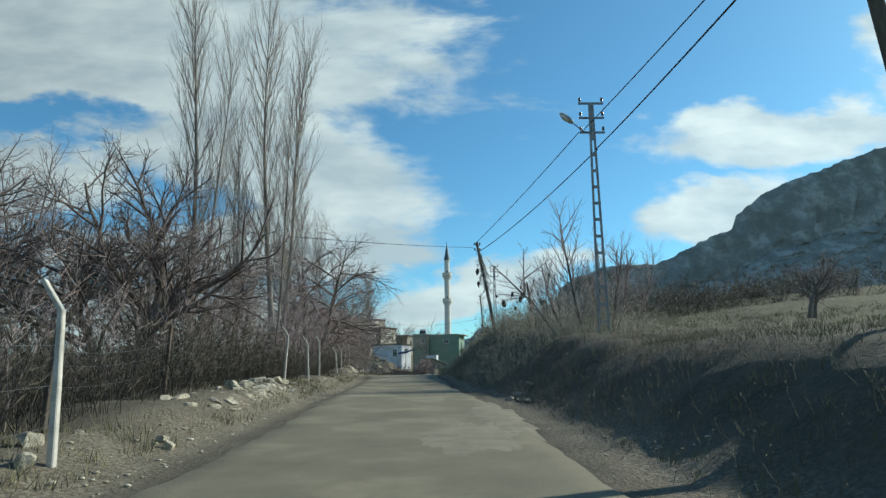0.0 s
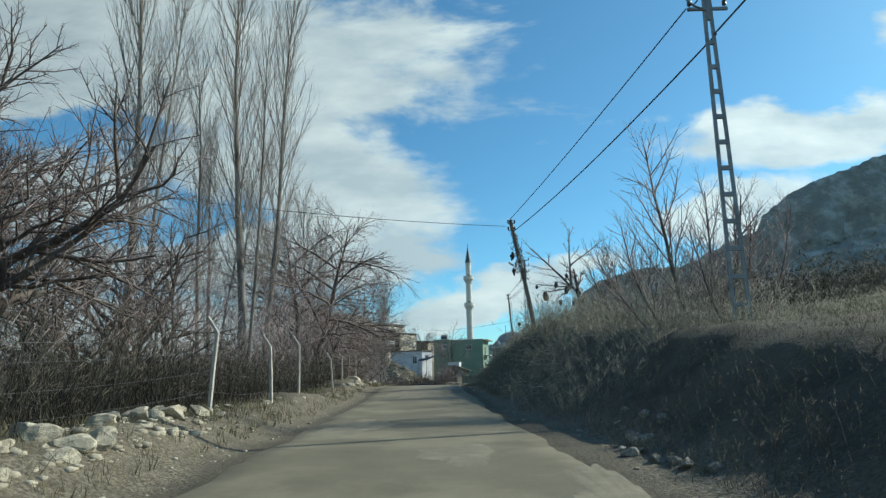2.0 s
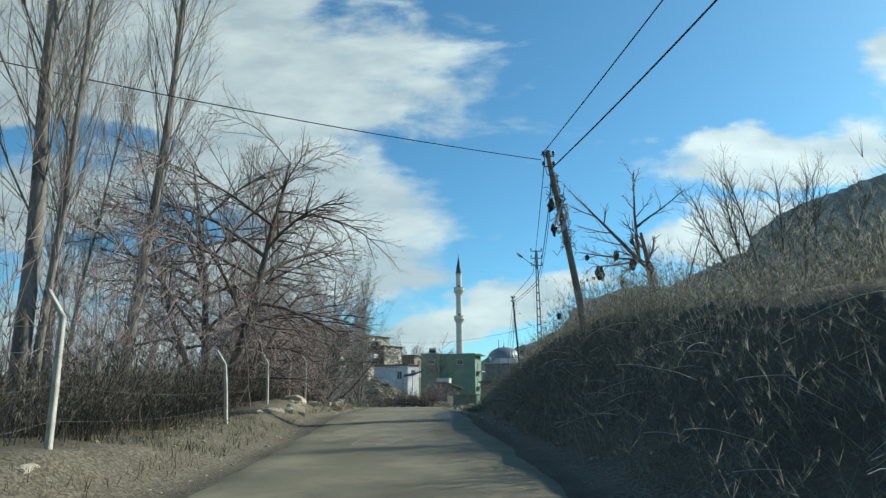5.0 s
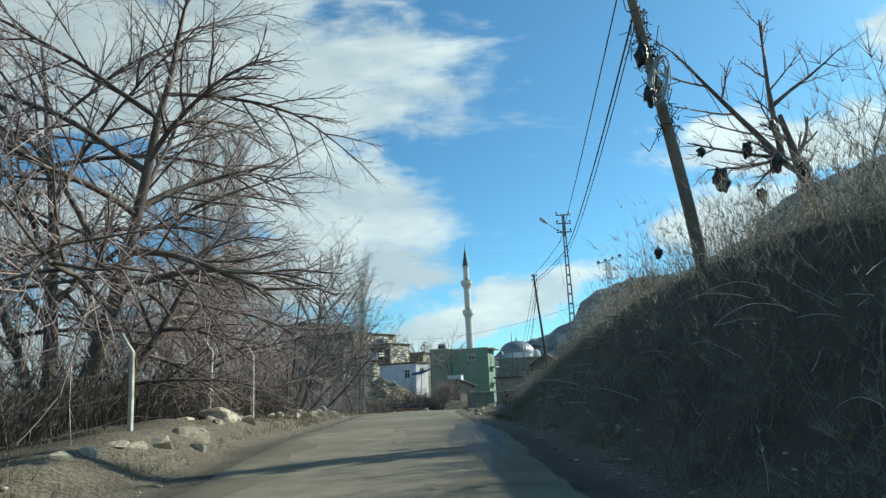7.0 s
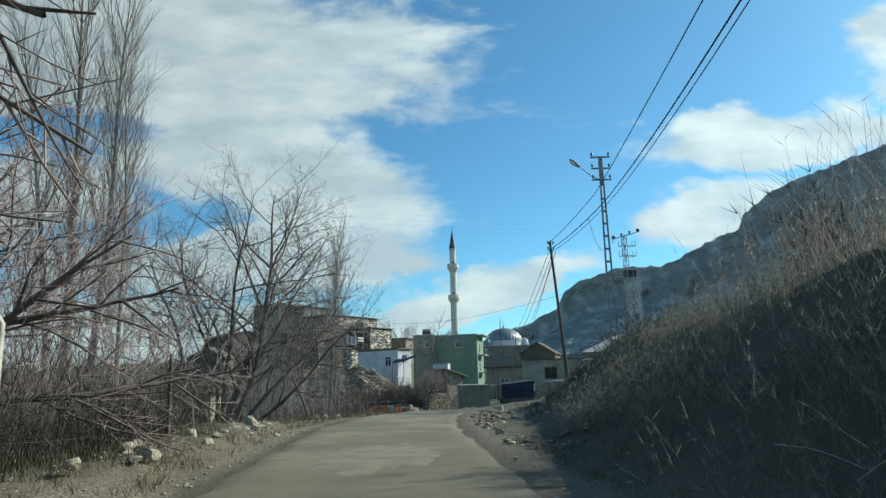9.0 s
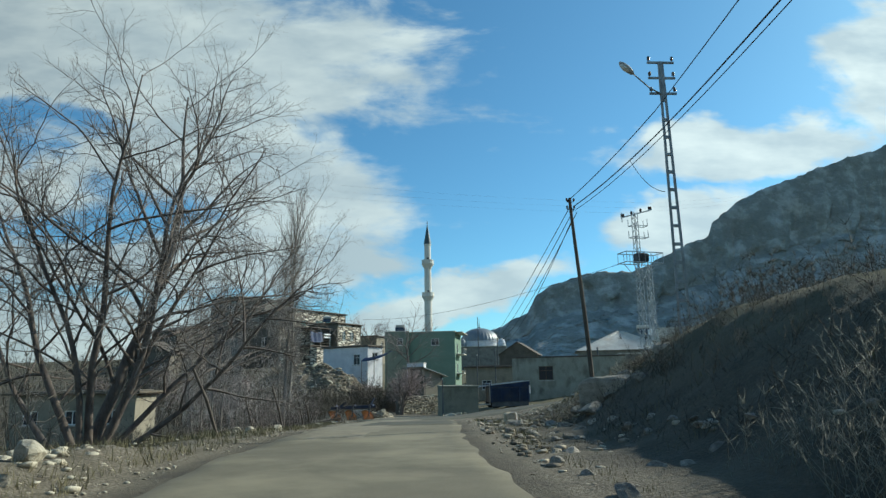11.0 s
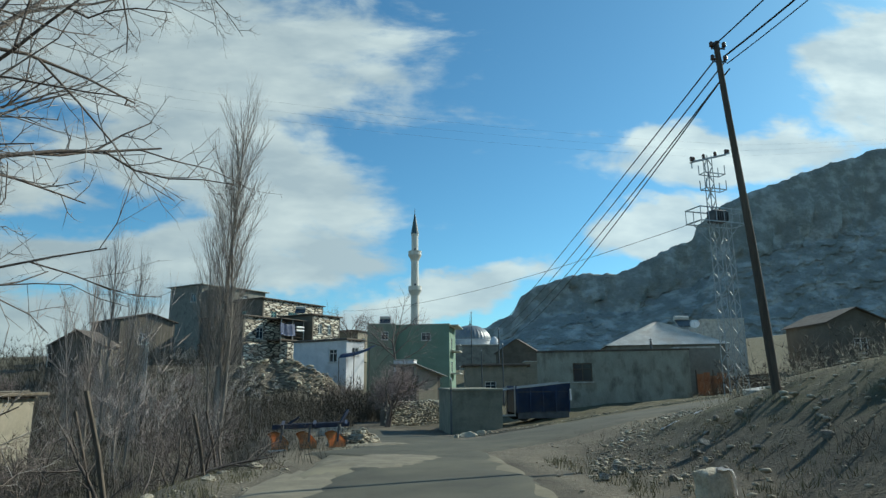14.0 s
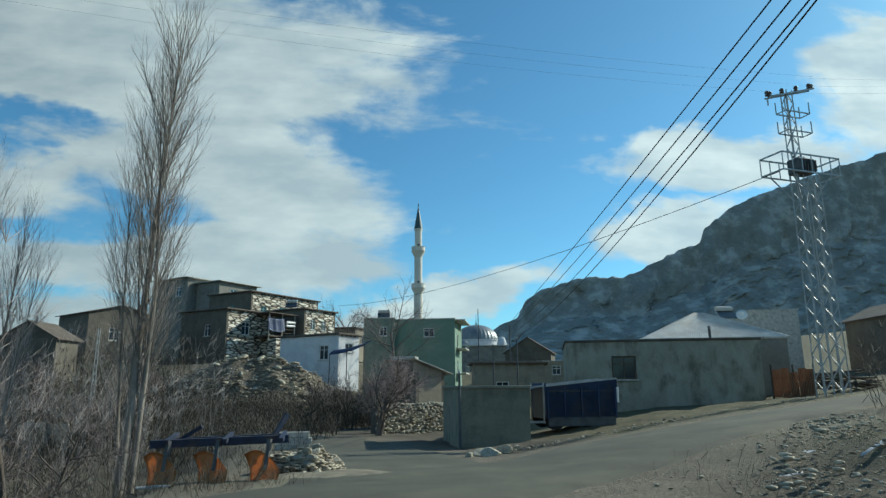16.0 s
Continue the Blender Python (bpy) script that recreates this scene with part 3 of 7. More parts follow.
def ribbon(name, line, left, right, lift, mat, label, ragged=0.18, step=0.4, across=10, seed=1, kind="structure", category="road"):
    """A road surface along a centre line of (x, y); left and right are its half widths."""
    pts = [Vector((*p, 0)) for p in line]
    run = [0.0]
    for a, b in zip(pts, pts[1:]):
        run.append(run[-1] + (b - a).length)
    fx, fy = lerp(run, [p.x for p in pts]), lerp(run, [p.y for p in pts])
    n = max(int(run[-1] / step), 2)
    t = np.linspace(0, run[-1], n)
    k = np.ones(5) / 5
    x, y = fx(t), fy(t)
    if n > 12:
        x[2:-2], y[2:-2] = np.convolve(x, k, "valid"), np.convolve(y, k, "valid")
    dx, dy = np.gradient(x), np.gradient(y)
    ln = np.hypot(dx, dy)
    nx, ny = dy / ln, -dx / ln
    lo = np.array([left + ragged * noise.fractal((a * 0.5, b * 0.5, seed), 0.8, 2.0, 4) for a, b in zip(x, y)])
    hi = np.array([right + ragged * noise.fractal((a * 0.5, b * 0.5, seed + 9), 0.8, 2.0, 4) for a, b in zip(x, y)])
    V = np.empty((n, across, 3))
    for c in range(across):
        f = c / (across - 1)
        o = -lo + (lo + hi) * f
        px, py = x + nx * o, y + ny * o
        edge = np.full(n, 0.16 if c in (0, across - 1) else 0.0)
        edge[[0, -1]] = 0.2
        V[:, c, 0], V[:, c, 1], V[:, c, 2] = px, py, land(px, py) + lift - edge
    idx = np.arange(n * across).reshape(n, across)
    faces = np.stack([idx[:-1, :-1], idx[:-1, 1:], idx[1:, 1:], idx[1:, :-1]], -1).reshape(-1, 4)
    ob = part(name, soup(name, V.reshape(-1, 3), faces), mat, smooth=True)
    return tagged(ob, label, category, kind=kind)


YS = [-30, -20, -10, 0, 6, 12, 18, 24, 30, 36, 42, 48, 54, 60, 66, 72, 78, 84, 88]
ribbon("road", [(float(middle(y)), y) for y in YS], LEFT_EDGE, RIGHT_EDGE, 0.03, ASPHALT, "dusty worn asphalt village road", across=16)
ribbon("road", [(float(middle(y)) + 0.3, y) for y in (72, 74, 77, 80, 83, 86, 88)], 2.3, 1.6, 0.048, OLD_ASPHALT, "older dark asphalt where the roads meet", ragged=0.5, seed=6)
ribbon("road", SIDE_ROAD, 2.5, 2.3, 0.055, OLD_ASPHALT, "dusty asphalt side road climbing past the houses", seed=4)
ribbon("road", LANE, 2.6, 2.4, 0.042, OLD_ASPHALT, "dusty lane leading down between rubble and walls", seed=8)


def patch(x, y, rx, ry, mat, label, seed, lift=0.036, turn=0.0):
    """A flat repair or bare spot with an uneven outline."""
    M = 90
    ring, c, q = [], math.cos(turn), math.sin(turn)
    for k in range(M):
        a = 2 * math.pi * k / M
        r = 1 + 0.38 * noise.fractal((math.cos(a) * 1.4 + seed, math.sin(a) * 1.4, seed), 0.6, 2.2, 6)
        px, py = rx * r * math.cos(a), ry * r * math.sin(a)
        ring.append((x + px * c - py * q, y + px * q + py * c))
    V = [(x, y, land1(x, y) + lift)]
    for f in (0.35, 0.7, 1.0):
        V += [(x + (a - x) * f, y + (b - y) * f, land1(x + (a - x) * f, y + (b - y) * f) + (0.018 if f == 1 else lift)) for a, b in ring]
    me = bpy.data.meshes.new("road_patch")
    F = [(0, 1 + k, 1 + (k + 1) % M) for k in range(M)]
    for r in range(2):
        F += [(1 + r * M + k, 1 + M + r * M + k, 1 + M + r * M + (k + 1) % M, 1 + r * M + (k + 1) % M) for k in range(M)]
    me.from_pydata(V, [], F)
    tagged(part("road_patch", me, mat, smooth=True), label, "road patch", "worn spots in the road", "structure")


PALE = "pale worn patch of crumbled asphalt in the road"
for k, (x, y, rx, ry, tn) in enumerate([(0.9, 9.0, 0.8, 2.2, 0.1), (1.6, 12.0, 0.5, 3.5, 0.0), (0.2, 16.5, 0.7, 1.2, 0.3), (0.4, 24.5, 0.8, 1.1, 0.2), (-1.9, 21.0, 0.7, 2.6, 0.0), (-0.4, 33.5, 1.0, 1.6, 0.1), (-1.6, 38.5, 1.7, 5.5, 0.1),
                                        (-2.6, 43.5, 0.9, 3.2, -0.1), (-2.2, 52.5, 1.2, 2.6, 0.0), (-3.3, 70.5, 1.3, 7.5, -0.06), (-2.3, 80.0, 1.5, 2.2, 0.2), (-2.6, 86.5, 1.1, 0.9, 0.0)]):
    patch(x, y, rx, ry, PATCH, PALE, k + 1.5, lift=0.036 + 0.0006 * k + (0.03 if y > 79 else 0))
# long strip, darker and smoother than the road around it
patch(-0.15, 43.0, 0.5, 5.5, DARK_STRIP, "long dark strip in the road", 31.0, 0.046)

# ---------------------------------------------------------------- mountain
# skyline: (x / y, z / y) as seen from the road
SKY_U = (0.05, 0.148, 0.171, 0.199, 0.212, 0.242, 0.28, 0.318, 0.375, 0.425, 0.455, 0.514, 0.524, 0.572, 0.615, 0.668, 0.733, 0.875, 1.2, 1.6, 2.2)
SKY_V = (0.05, 0.082, 0.092, 0.107, 0.135, 0.152, 0.164, 0.173, 0.172, 0.195, 0.210, 0.232, 0.258, 0.294, 0.315, 0.332, 0.358, 0.402, 0.47, 0.52, 0.54)


def build_mountain():
    FAR, EYE = 1300.0, (-1.5, 73.6, 1.4)
    us = np.concatenate([np.linspace(0.0, 1.0, 330), np.linspace(1.0, 2.2, 60)[1:]])
    ts = np.linspace(0, 1, 110)
    top = np.interp(us, SKY_U, SKY_V)
    V = np.empty((len(ts), len(us), 3))
    for j, u in enumerate(us):
        crag = 0.006 * noise.fractal((u * 26, 3.0, 0), 0.8, 2.0, 5)
        for i, t in enumerate(ts):
            d = FAR * (0.81 + 0.19 * t)
            prof = 0.02 + 0.74 * t ** 1.1 if t < 0.84 else 0.02 + 0.74 * 0.84 ** 1.1 + (1 - 0.02 - 0.74 * 0.84 ** 1.1) * smooth01((t - 0.84) / 0.16)
            h = (top[j] + crag * (t > 0.8)) * FAR * prof
            n = noise.fractal((u * 11, t * 7, 1.0), 0.85, 2.1, 6)
            g = noise.ridged_multi_fractal((u * 16 + 0.3 * n, t * 3.0, 4.0), 0.9, 2.0, 5, 1.0, 2.0)
            amp = 1 - smooth01((t - 0.9) / 0.1)
            c = noise.fractal((u * 46, t * 30, 2.0), 0.7, 2.1, 4)
            V[i, j] = (EYE[0] + u * d + 6 * n * amp + 3 * c * amp, EYE[1] + d + amp * (16 * n + 16 * (g - 1) * t + 7 * c), EYE[2] + h + amp * (10 * n + 9 * (g - 1.2) + 5 * c) * (0.25 + t) - 4 * amp)
    back = V[-1:].copy()
    back[..., 1] += 260
    back[..., 0] += 120
    back[..., 2] *= 0.6
    V = np.concatenate([V, back])
    n, m = V.shape[:2]
    idx = np.arange(n * m).reshape(n, m)
    faces = np.stack([idx[:-1, :-1], idx[:-1, 1:], idx[1:, 1:], idx[1:, :-1]], -1).reshape(-1, 4)
    ob = part("mountain", soup("mountain", V.reshape(-1, 3), faces), MOUNTAIN, smooth=True)
    tagged(ob, "bare grey rocky mountain with cliffs and pale streaks", "mountain", kind="structure")


build_mountain()

# ---------------------------------------------------------------- overhead lines


def insulator(parent, at):
    bm = bmesh.new()
    lathe(bm, [(0.012, -0.03), (0.012, 0.04), (0.05, 0.05), (0.058, 0.08), (0.035, 0.10), (0.055, 0.12), (0.05, 0.16), (0.02, 0.19)], 10)
    part("insulator", bm, PORCELAIN, parent, "brown porcelain insulator", Matrix.Translation(at), True)


def street_lamp_arm(parent, start, tip):
    bm = bmesh.new()
    a, b = Vector(start), Vector(tip)
    mid = a.lerp(b, 0.45) + Vector((0, 0, -0.10))
    rod(bm, a, mid, 0.024, 0.024, 8)
    rod(bm, mid, b, 0.024, 0.022, 8)
    arm = part("lamp_arm", bm, POLE_STEEL, parent, "bent steel lamp arm", smooth=False)
    bm = bmesh.new()
    bmesh.ops.create_uvsphere(bm, u_segments=14, v_segments=8, radius=1.0, matrix=Matrix.Diagonal((0.34, 0.14, 0.09, 1)))
    d = (b - mid).normalized()
    m = Matrix.Translation(b + d * 0.26) @ d.to_track_quat("X", "Z").to_matrix().to_4x4()
    head = part("lamp_head", bm, LAMP_GREY, arm, "grey teardrop lamp head", m, True)
    bm = bmesh.new()
    bmesh.ops.create_uvsphere(bm, u_segments=12, v_segments=6, radius=1.0, matrix=Matrix.Translation((0.05, 0, -0.05)) @ Matrix.Diagonal((0.22, 0.11, 0.07, 1)))
    ob = part("lens", bm, WINDOW_FRAME, arm, "pale lamp lens", m, True)


def lattice_pole(x, y, base, top, lamp, lean=0.0, low_w=0.37, top_w=0.11):
    """A steel distribution pole: two channel legs tied by rungs, three crossarms, a street lamp."""
    h = top - base
    pole = thing("utility_pole", pose(x, y, base, 0, lean, 0), "grey steel lattice utility pole with crossarms and street lamp", "utility pole", "lattice poles")

    def half(z):
        return (low_w + (top_w - low_w) * z / h) / 2
    for sx in (-1, 1):
        bm = bmesh.new()
        bar(bm, (sx * half(0), 0, -0.6), (sx * half(h), 0, h), 0.045, 0.08)
        part("leg", bm, POLE_STEEL, pole)
    z, k = 0.5, 0
    while z < h - 1.6:
        bm = bmesh.new()
        w = half(z)
        bar(bm, (-w, 0, z), (w, 0, z), 0.07, 0.10)
        nz = z + 0.62
        part("rung", bm, POLE_STEEL, pole)
        z, k = nz, k + 1
    bm = bmesh.new()
    box(bm, (0, 0, h - 0.75), (top_w * 0.8, 0.08, 1.5), 0, 0.01)
    part("head_plate", bm, POLE_STEEL, pole)
    for dz, w in ((0.04, 0.95), (0.62, 0.95), (1.20, 0.95)):
        bm = bmesh.new()
        bar(bm, (-w / 2, 0, h - dz), (w / 2, 0, h - dz), 0.06, 0.07)
        arm = part("crossarm", bm, POLE_STEEL, pole)
        for sx in (-1, 1):
            insulator(arm, (sx * (w / 2 - 0.06), 0, h - dz + 0.05))
    street_lamp_arm(pole, (0, 0, h - 1.25), lamp)
    return pole


def wood_pole(x, y, base, top, tilt_x, tilt_y, label, r=0.13, mat=None):
    """tilt: how far the head leans, in metres."""
    h = top - base
    pole = thing("wooden_pole", pose(x, y, base), label, "utility pole", "wooden poles")
    fs = [k / 12 for k in range(13)]
    part("shaft", pipe("shaft", [(tilt_x * f + 0.03 * math.sin(5 * f), tilt_y * f, -0.5 + (h + 0.5) * f) for f in fs], [r * (1 - 0.35 * f) for f in fs], 10), mat or WOOD, pole, smooth=True)
    bm = bmesh.new()
    rod(bm, (tilt_x, tilt_y, h - 0.02), (tilt_x, tilt_y, h + 0.03), r * 0.65, r * 0.5, 10)
    part("cap", bm, WOOD, pole)
    for dz in (0.18, 0.55):
        bm = bmesh.new()
        bar(bm, (tilt_x - 0.18, tilt_y - 0.02, h - dz), (tilt_x + 0.18, tilt_y - 0.02, h - dz), 0.035)
        arm = part("bracket", bm, DARK_STEEL, pole, "rusty steel bracket")
        insulator(arm, (tilt_x - 0.17, tilt_y - 0.02, h - dz))
        insulator(arm, (tilt_x + 0.17, tilt_y - 0.02, h - dz))
    return pole


lat1_base = land1(6.4, 21.6)
lattice_pole(6.4, 21.6, lat1_base, 10.93, (-0.85, -0.4, 9.98 - lat1_base))
lat2_base = land1(7.15, 69.9)
lattice_pole(7.15, 69.9, lat2_base, 12.55, (-1.15, -0.3, 11.95 - lat2_base))
wood_pole(4.5, 41.9, land1(4.5, 41.9), 9.42, -1.2, -1.1, "weathered grey leaning wooden utility pole on the bank", mat=GREY_WOOD)
wood_pole(6.75, 79.1, land1(6.75, 79.1), 10.3, -0.55, 0.0, "dark wooden utility pole beside the road", 0.11)
wood_pole(7.0, 7.0, land1(7.0, 7.0), 8.4, -0.68, 0.0, "grey leaning wooden utility pole on the bank")


def wrapped_vine():
    """Dry ivy and a loop of cable round the leaning pole's upper part."""
    rng = random.Random(5)
    segs = []
    for k in range(150):
        f = rng.uniform(0.45, 0.86)
        c = Vector((4.5 - 1.2 * f, 41.9 - 1.1 * f, land1(4.5, 41.9) + (9.42 - land1(4.5, 41.9)) * f))
        a = rng.uniform(0, 6.28)
        p = c + Vector((math.cos(a), math.sin(a), 0)) * 0.11
        for _ in range(3):
            q = p + Vector((rng.gauss(0, 0.09), rng.gauss(0, 0.09), rng.gauss(0.02, 0.12)))
            segs.append((p, q, 0.012, 0.008))
            p = q
    ob = part("dry_creeper", tubes("dry_creeper", segs, 3), SHRUB)
    tagged(ob, "dry brown creeper clinging to the leaning wooden pole", "climbing plant")


wrapped_vine()


def cable_coil():
    """Spare cable wound into a long loose coil and tied to the leaning pole."""
    rng = random.Random(12)
    t = thing("cable_coil", pose(3.62, 40.86, 7.0), "coil of spare grey cable tied to the leaning pole", "cable coil")
    for k in range(9):
        a, b = rng.uniform(0.13, 0.21), rng.uniform(0.34, 0.5)
        ox, oz = rng.gauss(0, 0.03), rng.gauss(0, 0.06)
        pts = [(ox + a * math.cos(0.3 * q) + 0.1 * math.sin(0.3 * q), -0.16 + 0.03 * math.sin(k + 0.6 * q), oz + b * math.sin(0.3 * q)) for q in range(22)]
        part("loop", pipe("loop", pts, [0.011] * 22, 5), STEEL, t, smooth=True)
    part("tie", rod(bmesh.new(), (0.0, -0.2, 0.02), (0.05, 0.02, 0.0), 0.03, 0.03, 6), STEEL, t)


cable_coil()


def cable(a, b, sag, label, r=0.012, mat=WIRE, name="overhead_wire"):
    a, b = Vector(a), Vector(b)
    fs = [k / 24 for k in range(25)]
    pts = [a.lerp(b, f) - Vector((0, 0, 4 * sag * f * (1 - f))) for f in fs]
    tagged(part(name, pipe(name, pts, [r] * 25, 5), mat), label, "cable", "overhead wires")


TWIST = "black twisted overhead cable sagging between the poles"
# along the road, from behind the viewer's start
cable((8.0, -30.0, 9.4), (6.25, 7.0, 8.25), 0.5, TWIST, 0.020)
cable((8.5, -30.0, 9.0), (6.42, 7.0, 7.95), 0.6, TWIST, 0.026)
cable((6.25, 7.0, 8.25), (6.1, 21.6, 9.86), 0.06, TWIST, 0.017)
cable((6.42, 7.0, 7.95), (6.5, 21.6, 9.07), 0.08, TWIST, 0.022)
cable((5.9, 21.6, 9.75), (3.05, 40.7, 9.25), 0.12, TWIST, 0.017)
cable((6.55, 21.6, 9.07), (3.35, 40.7, 8.75), 0.25, TWIST, 0.022)
cable((3.2, 40.85, 9.3), (6.84, 69.9, 10.75), 0.16, TWIST, 0.016)
cable((3.45, 40.85, 8.8), (7.2, 69.9, 10.25), 0.42, TWIST, 0.022)
cable((3.5, 40.85, 8.7), (7.32, 69.9, 10.12), 0.45, TWIST, 0.014)
cable((7.32, 69.9, 10.12), (6.42, 79.1, 9.72), 0.16, TWIST, 0.014)
cable((6.84, 69.9, 10.75), (6.05, 79.1, 10.15), 0.12, TWIST, 0.018)
cable((7.2, 69.9, 10.25), (6.35, 79.1, 9.9), 0.15, TWIST, 0.024)
for k, (x, z) in enumerate(((6.22, 9.95), (6.36, 9.75), (6.5, 9.6), (6.3, 9.35))):
    cable((x, 79.15, z), (12.3 + 0.35 * k, 150, 8.5 - 0.4 * k), 0.3 + 0.35 * k, TWIST, 0.020)
cable((16.6, 100.6, 11.2), (-9.5, 168, 13.2), 1.4, "thin black service cable crossing to the houses", 0.018)
cable((3.0, 40.6, 9.05), (-22.0, 26.5, 9.2), 0.5, "thin black service cable crossing over the road", 0.014)
cable((6.85, 69.8, 7.8), (7.45, 74.2, 10.45), 0.3, "thin loose service cable hanging from the lattice pole", 0.012)
for dx in (-1.25, 0.0, 1.25):
    cable((17.9 + dx, 101, 15.9 + 0.35 * dx), (-46 + dx, 96, 21.5 + 0.3 * dx), 1.4, "thin bright high voltage conductor across the sky", 0.0032, ALU_WIRE)
    cable((17.9 + dx, 101.2, 15.9 + 0.35 * dx), (74 + dx, 112, 27 + 0.3 * dx), 1.2, "thin bright high voltage conductor across the sky", 0.0032, ALU_WIRE)


def pylon():
    """A four-legged lattice tower with a fenced transformer platform and a tilted head crossarm."""
    zb = land1(17.9, 101.0)
    t = thing("lattice_tower", pose(17.9, 101.0, zb, 0, 0, 14), "galvanised steel lattice tower with transformer platform and insulators", "pylon")
    h = 15.5 - zb
    corner = [(-1, -1), (1, -1), (1, 1), (-1, 1)]

    def column(cx, cy, top, low, high, diagonal):
        """A square lattice column on its own four feet."""
        def at(c, z):
            w = low + (high - low) * z / top
            return (cx + c[0] * w, cy + c[1] * w, z)
        for c in corner:
            foot = at(c, 0)
            part("leg", bar(bmesh.new(), (foot[0], foot[1], -0.6), at(c, top), 0.05), STEEL, t)
        z, k = 0.1, 0
        while z < top - 0.3:
            nz = min(z + 0.55, top)
            for q in range(4):
                a, b = corner[q], corner[(q + 1) % 4]
                if (k + q) % 2:
                    a, b = b, a
                part("diagonal", bar(bmesh.new(), at(a, z), at(b, nz), diagonal), STEEL, t)
            z, k = nz, k + 1

    column(-0.22, 0.05, h, 0.24, 0.17, 0.028)
    column(0.58, -0.15, 11.1 - zb, 0.23, 0.17, 0.03)
    pz = 11.1 - zb
    bm = bmesh.new()
    for zz in (pz, pz + 0.85):
        ring = [(-1.75, -0.65, zz), (1.75, -0.65, zz), (1.75, 0.65, zz), (-1.75, 0.65, zz)]
        for q in range(4):
            bar(bm, ring[q], ring[(q + 1) % 4], 0.06)
    for q in range(7):
        xx = -1.75 + 3.5 * q / 6
        for yy in (-0.65, 0.65):
            bar(bm, (xx, yy, pz), (xx, yy, pz + 0.85), 0.035)
    for xx in (-1.2, 1.2):
        bar(bm, (xx, -0.65, pz), (0.3 * xx, -0.2, pz - 1.2), 0.05)
        bar(bm, (xx, 0.65, pz), (0.3 * xx, 0.2, pz - 1.2), 0.05)
    part("platform", bm, STEEL, t, "steel platform with guard rails")
    bm = bmesh.new()
    box(bm, (0.0, -0.05, pz + 0.45), (1.0, 0.7, 0.75), 0, 0.05)
    trafo = part("transformer", bm, DARK_STEEL, t, "grey finned transformer tank")
    for q in range(6):
        part("fin", box(bmesh.new(), (-0.42 + 0.168 * q, -0.46, pz + 0.42), (0.05, 0.14, 0.55)), DARK_STEEL, trafo)
    for xx in (-0.3, 0.0, 0.3):
        insulator(trafo, (xx, 0, pz + 0.85))
    for dz in (1.2, 2.2):
        bm = bmesh.new()
        for q in (-1, 1):
            bar(bm, (-0.75, 0.28 * q, h - dz), (0.75, 0.28 * q, h - dz), 0.05)
            for xx in (-0.75, 0.75):
                bar(bm, (xx, 0.28 * q, h - dz), (xx, 0.28 * q, h - dz + 0.6), 0.04)
        bar(bm, (-0.75, -0.28, h - dz), (-0.75, 0.28, h - dz), 0.04)
        bar(bm, (0.75, -0.28, h - dz), (0.75, 0.28, h - dz), 0.04)
        part("switch_frame", bm, STEEL, t, "steel switch frame")
    bm = bmesh.new()
    a, b = Vector((-1.5, 0, h - 0.55)), Vector((1.4, 0, h + 0.30))
    for dy in (-0.14, 0.14):
        bar(bm, a + Vector((0, dy, 0)), b + Vector((0, dy, 0)), 0.07)
    arm = part("crossarm", bm, STEEL, t, "tilted steel crossarm")
    for f in (0.03, 0.36, 0.68, 0.98):
        p = a.lerp(b, f)
        for q in range(2):
            ins = bmesh.new()
            lathe(ins, [(0.03, 0), (0.09, 0.03), (0.11, 0.09), (0.06, 0.13), (0.11, 0.17), (0.10, 0.24), (0.04, 0.30)], 10)
            part("insulator", ins, PORCELAIN, arm, "brown porcelain insulator", Matrix.Translation(p + Vector((0.08 * (q * 2 - 1), 0, 0.03))), True)
            if f not in (0.03, 0.98):
                break
    bm = bmesh.new()
    bar(bm, (-1.5, 0, h - 0.55), (-1.5, 0, h - 0.95), 0.05)
    part("arm_end", bm, STEEL, t)


pylon()

# ---------------------------------------------------------------- fence


def fence_post(x, y, top, lean_x=0.0, lean_y=0.0, mat=None, cranked=True):
    zb = land1(x, y)
    h = top - zb
    dark = mat is WOOD
    p = thing("fence_post", pose(x, y, zb), "dark leaning wooden fence post" if dark else "pale concrete fence post with a cranked top", "fence post", "roadside fence posts")
    bm = bmesh.new()
    w = 0.075 if not dark else 0.07
    straight = h - (0.32 if cranked else 0)
    sec = [(0, 0, -0.3, 1.1), (lean_x * 0.5, lean_y * 0.5, straight * 0.5, 1.0), (lean_x, lean_y, straight, 0.92)]
    if cranked:
        sec.append((lean_x - 0.20, lean_y - 0.02, h, 0.8))
    rings = []
    for a, b, c, s in sec:
        q = w * s / 2
        rings.append([bm.verts.new((a + i * q * 0.9, b + j * q, c)) for i, j in ((-1, -0.7), (-0.7, -1), (0.7, -1), (1, -0.7), (1, 0.7), (0.7, 1), (-0.7, 1), (-1, 0.7))])
    for a, b in zip(rings, rings[1:]):
        for k in range(8):
            bm.faces.new((a[k], a[(k + 1) % 8], b[(k + 1) % 8], b[k]))
    bm.faces.new(rings[-1])
    part("shaft", bm, mat or CONCRETE, p)
    return (x, y, zb, h, lean_x, lean_y)


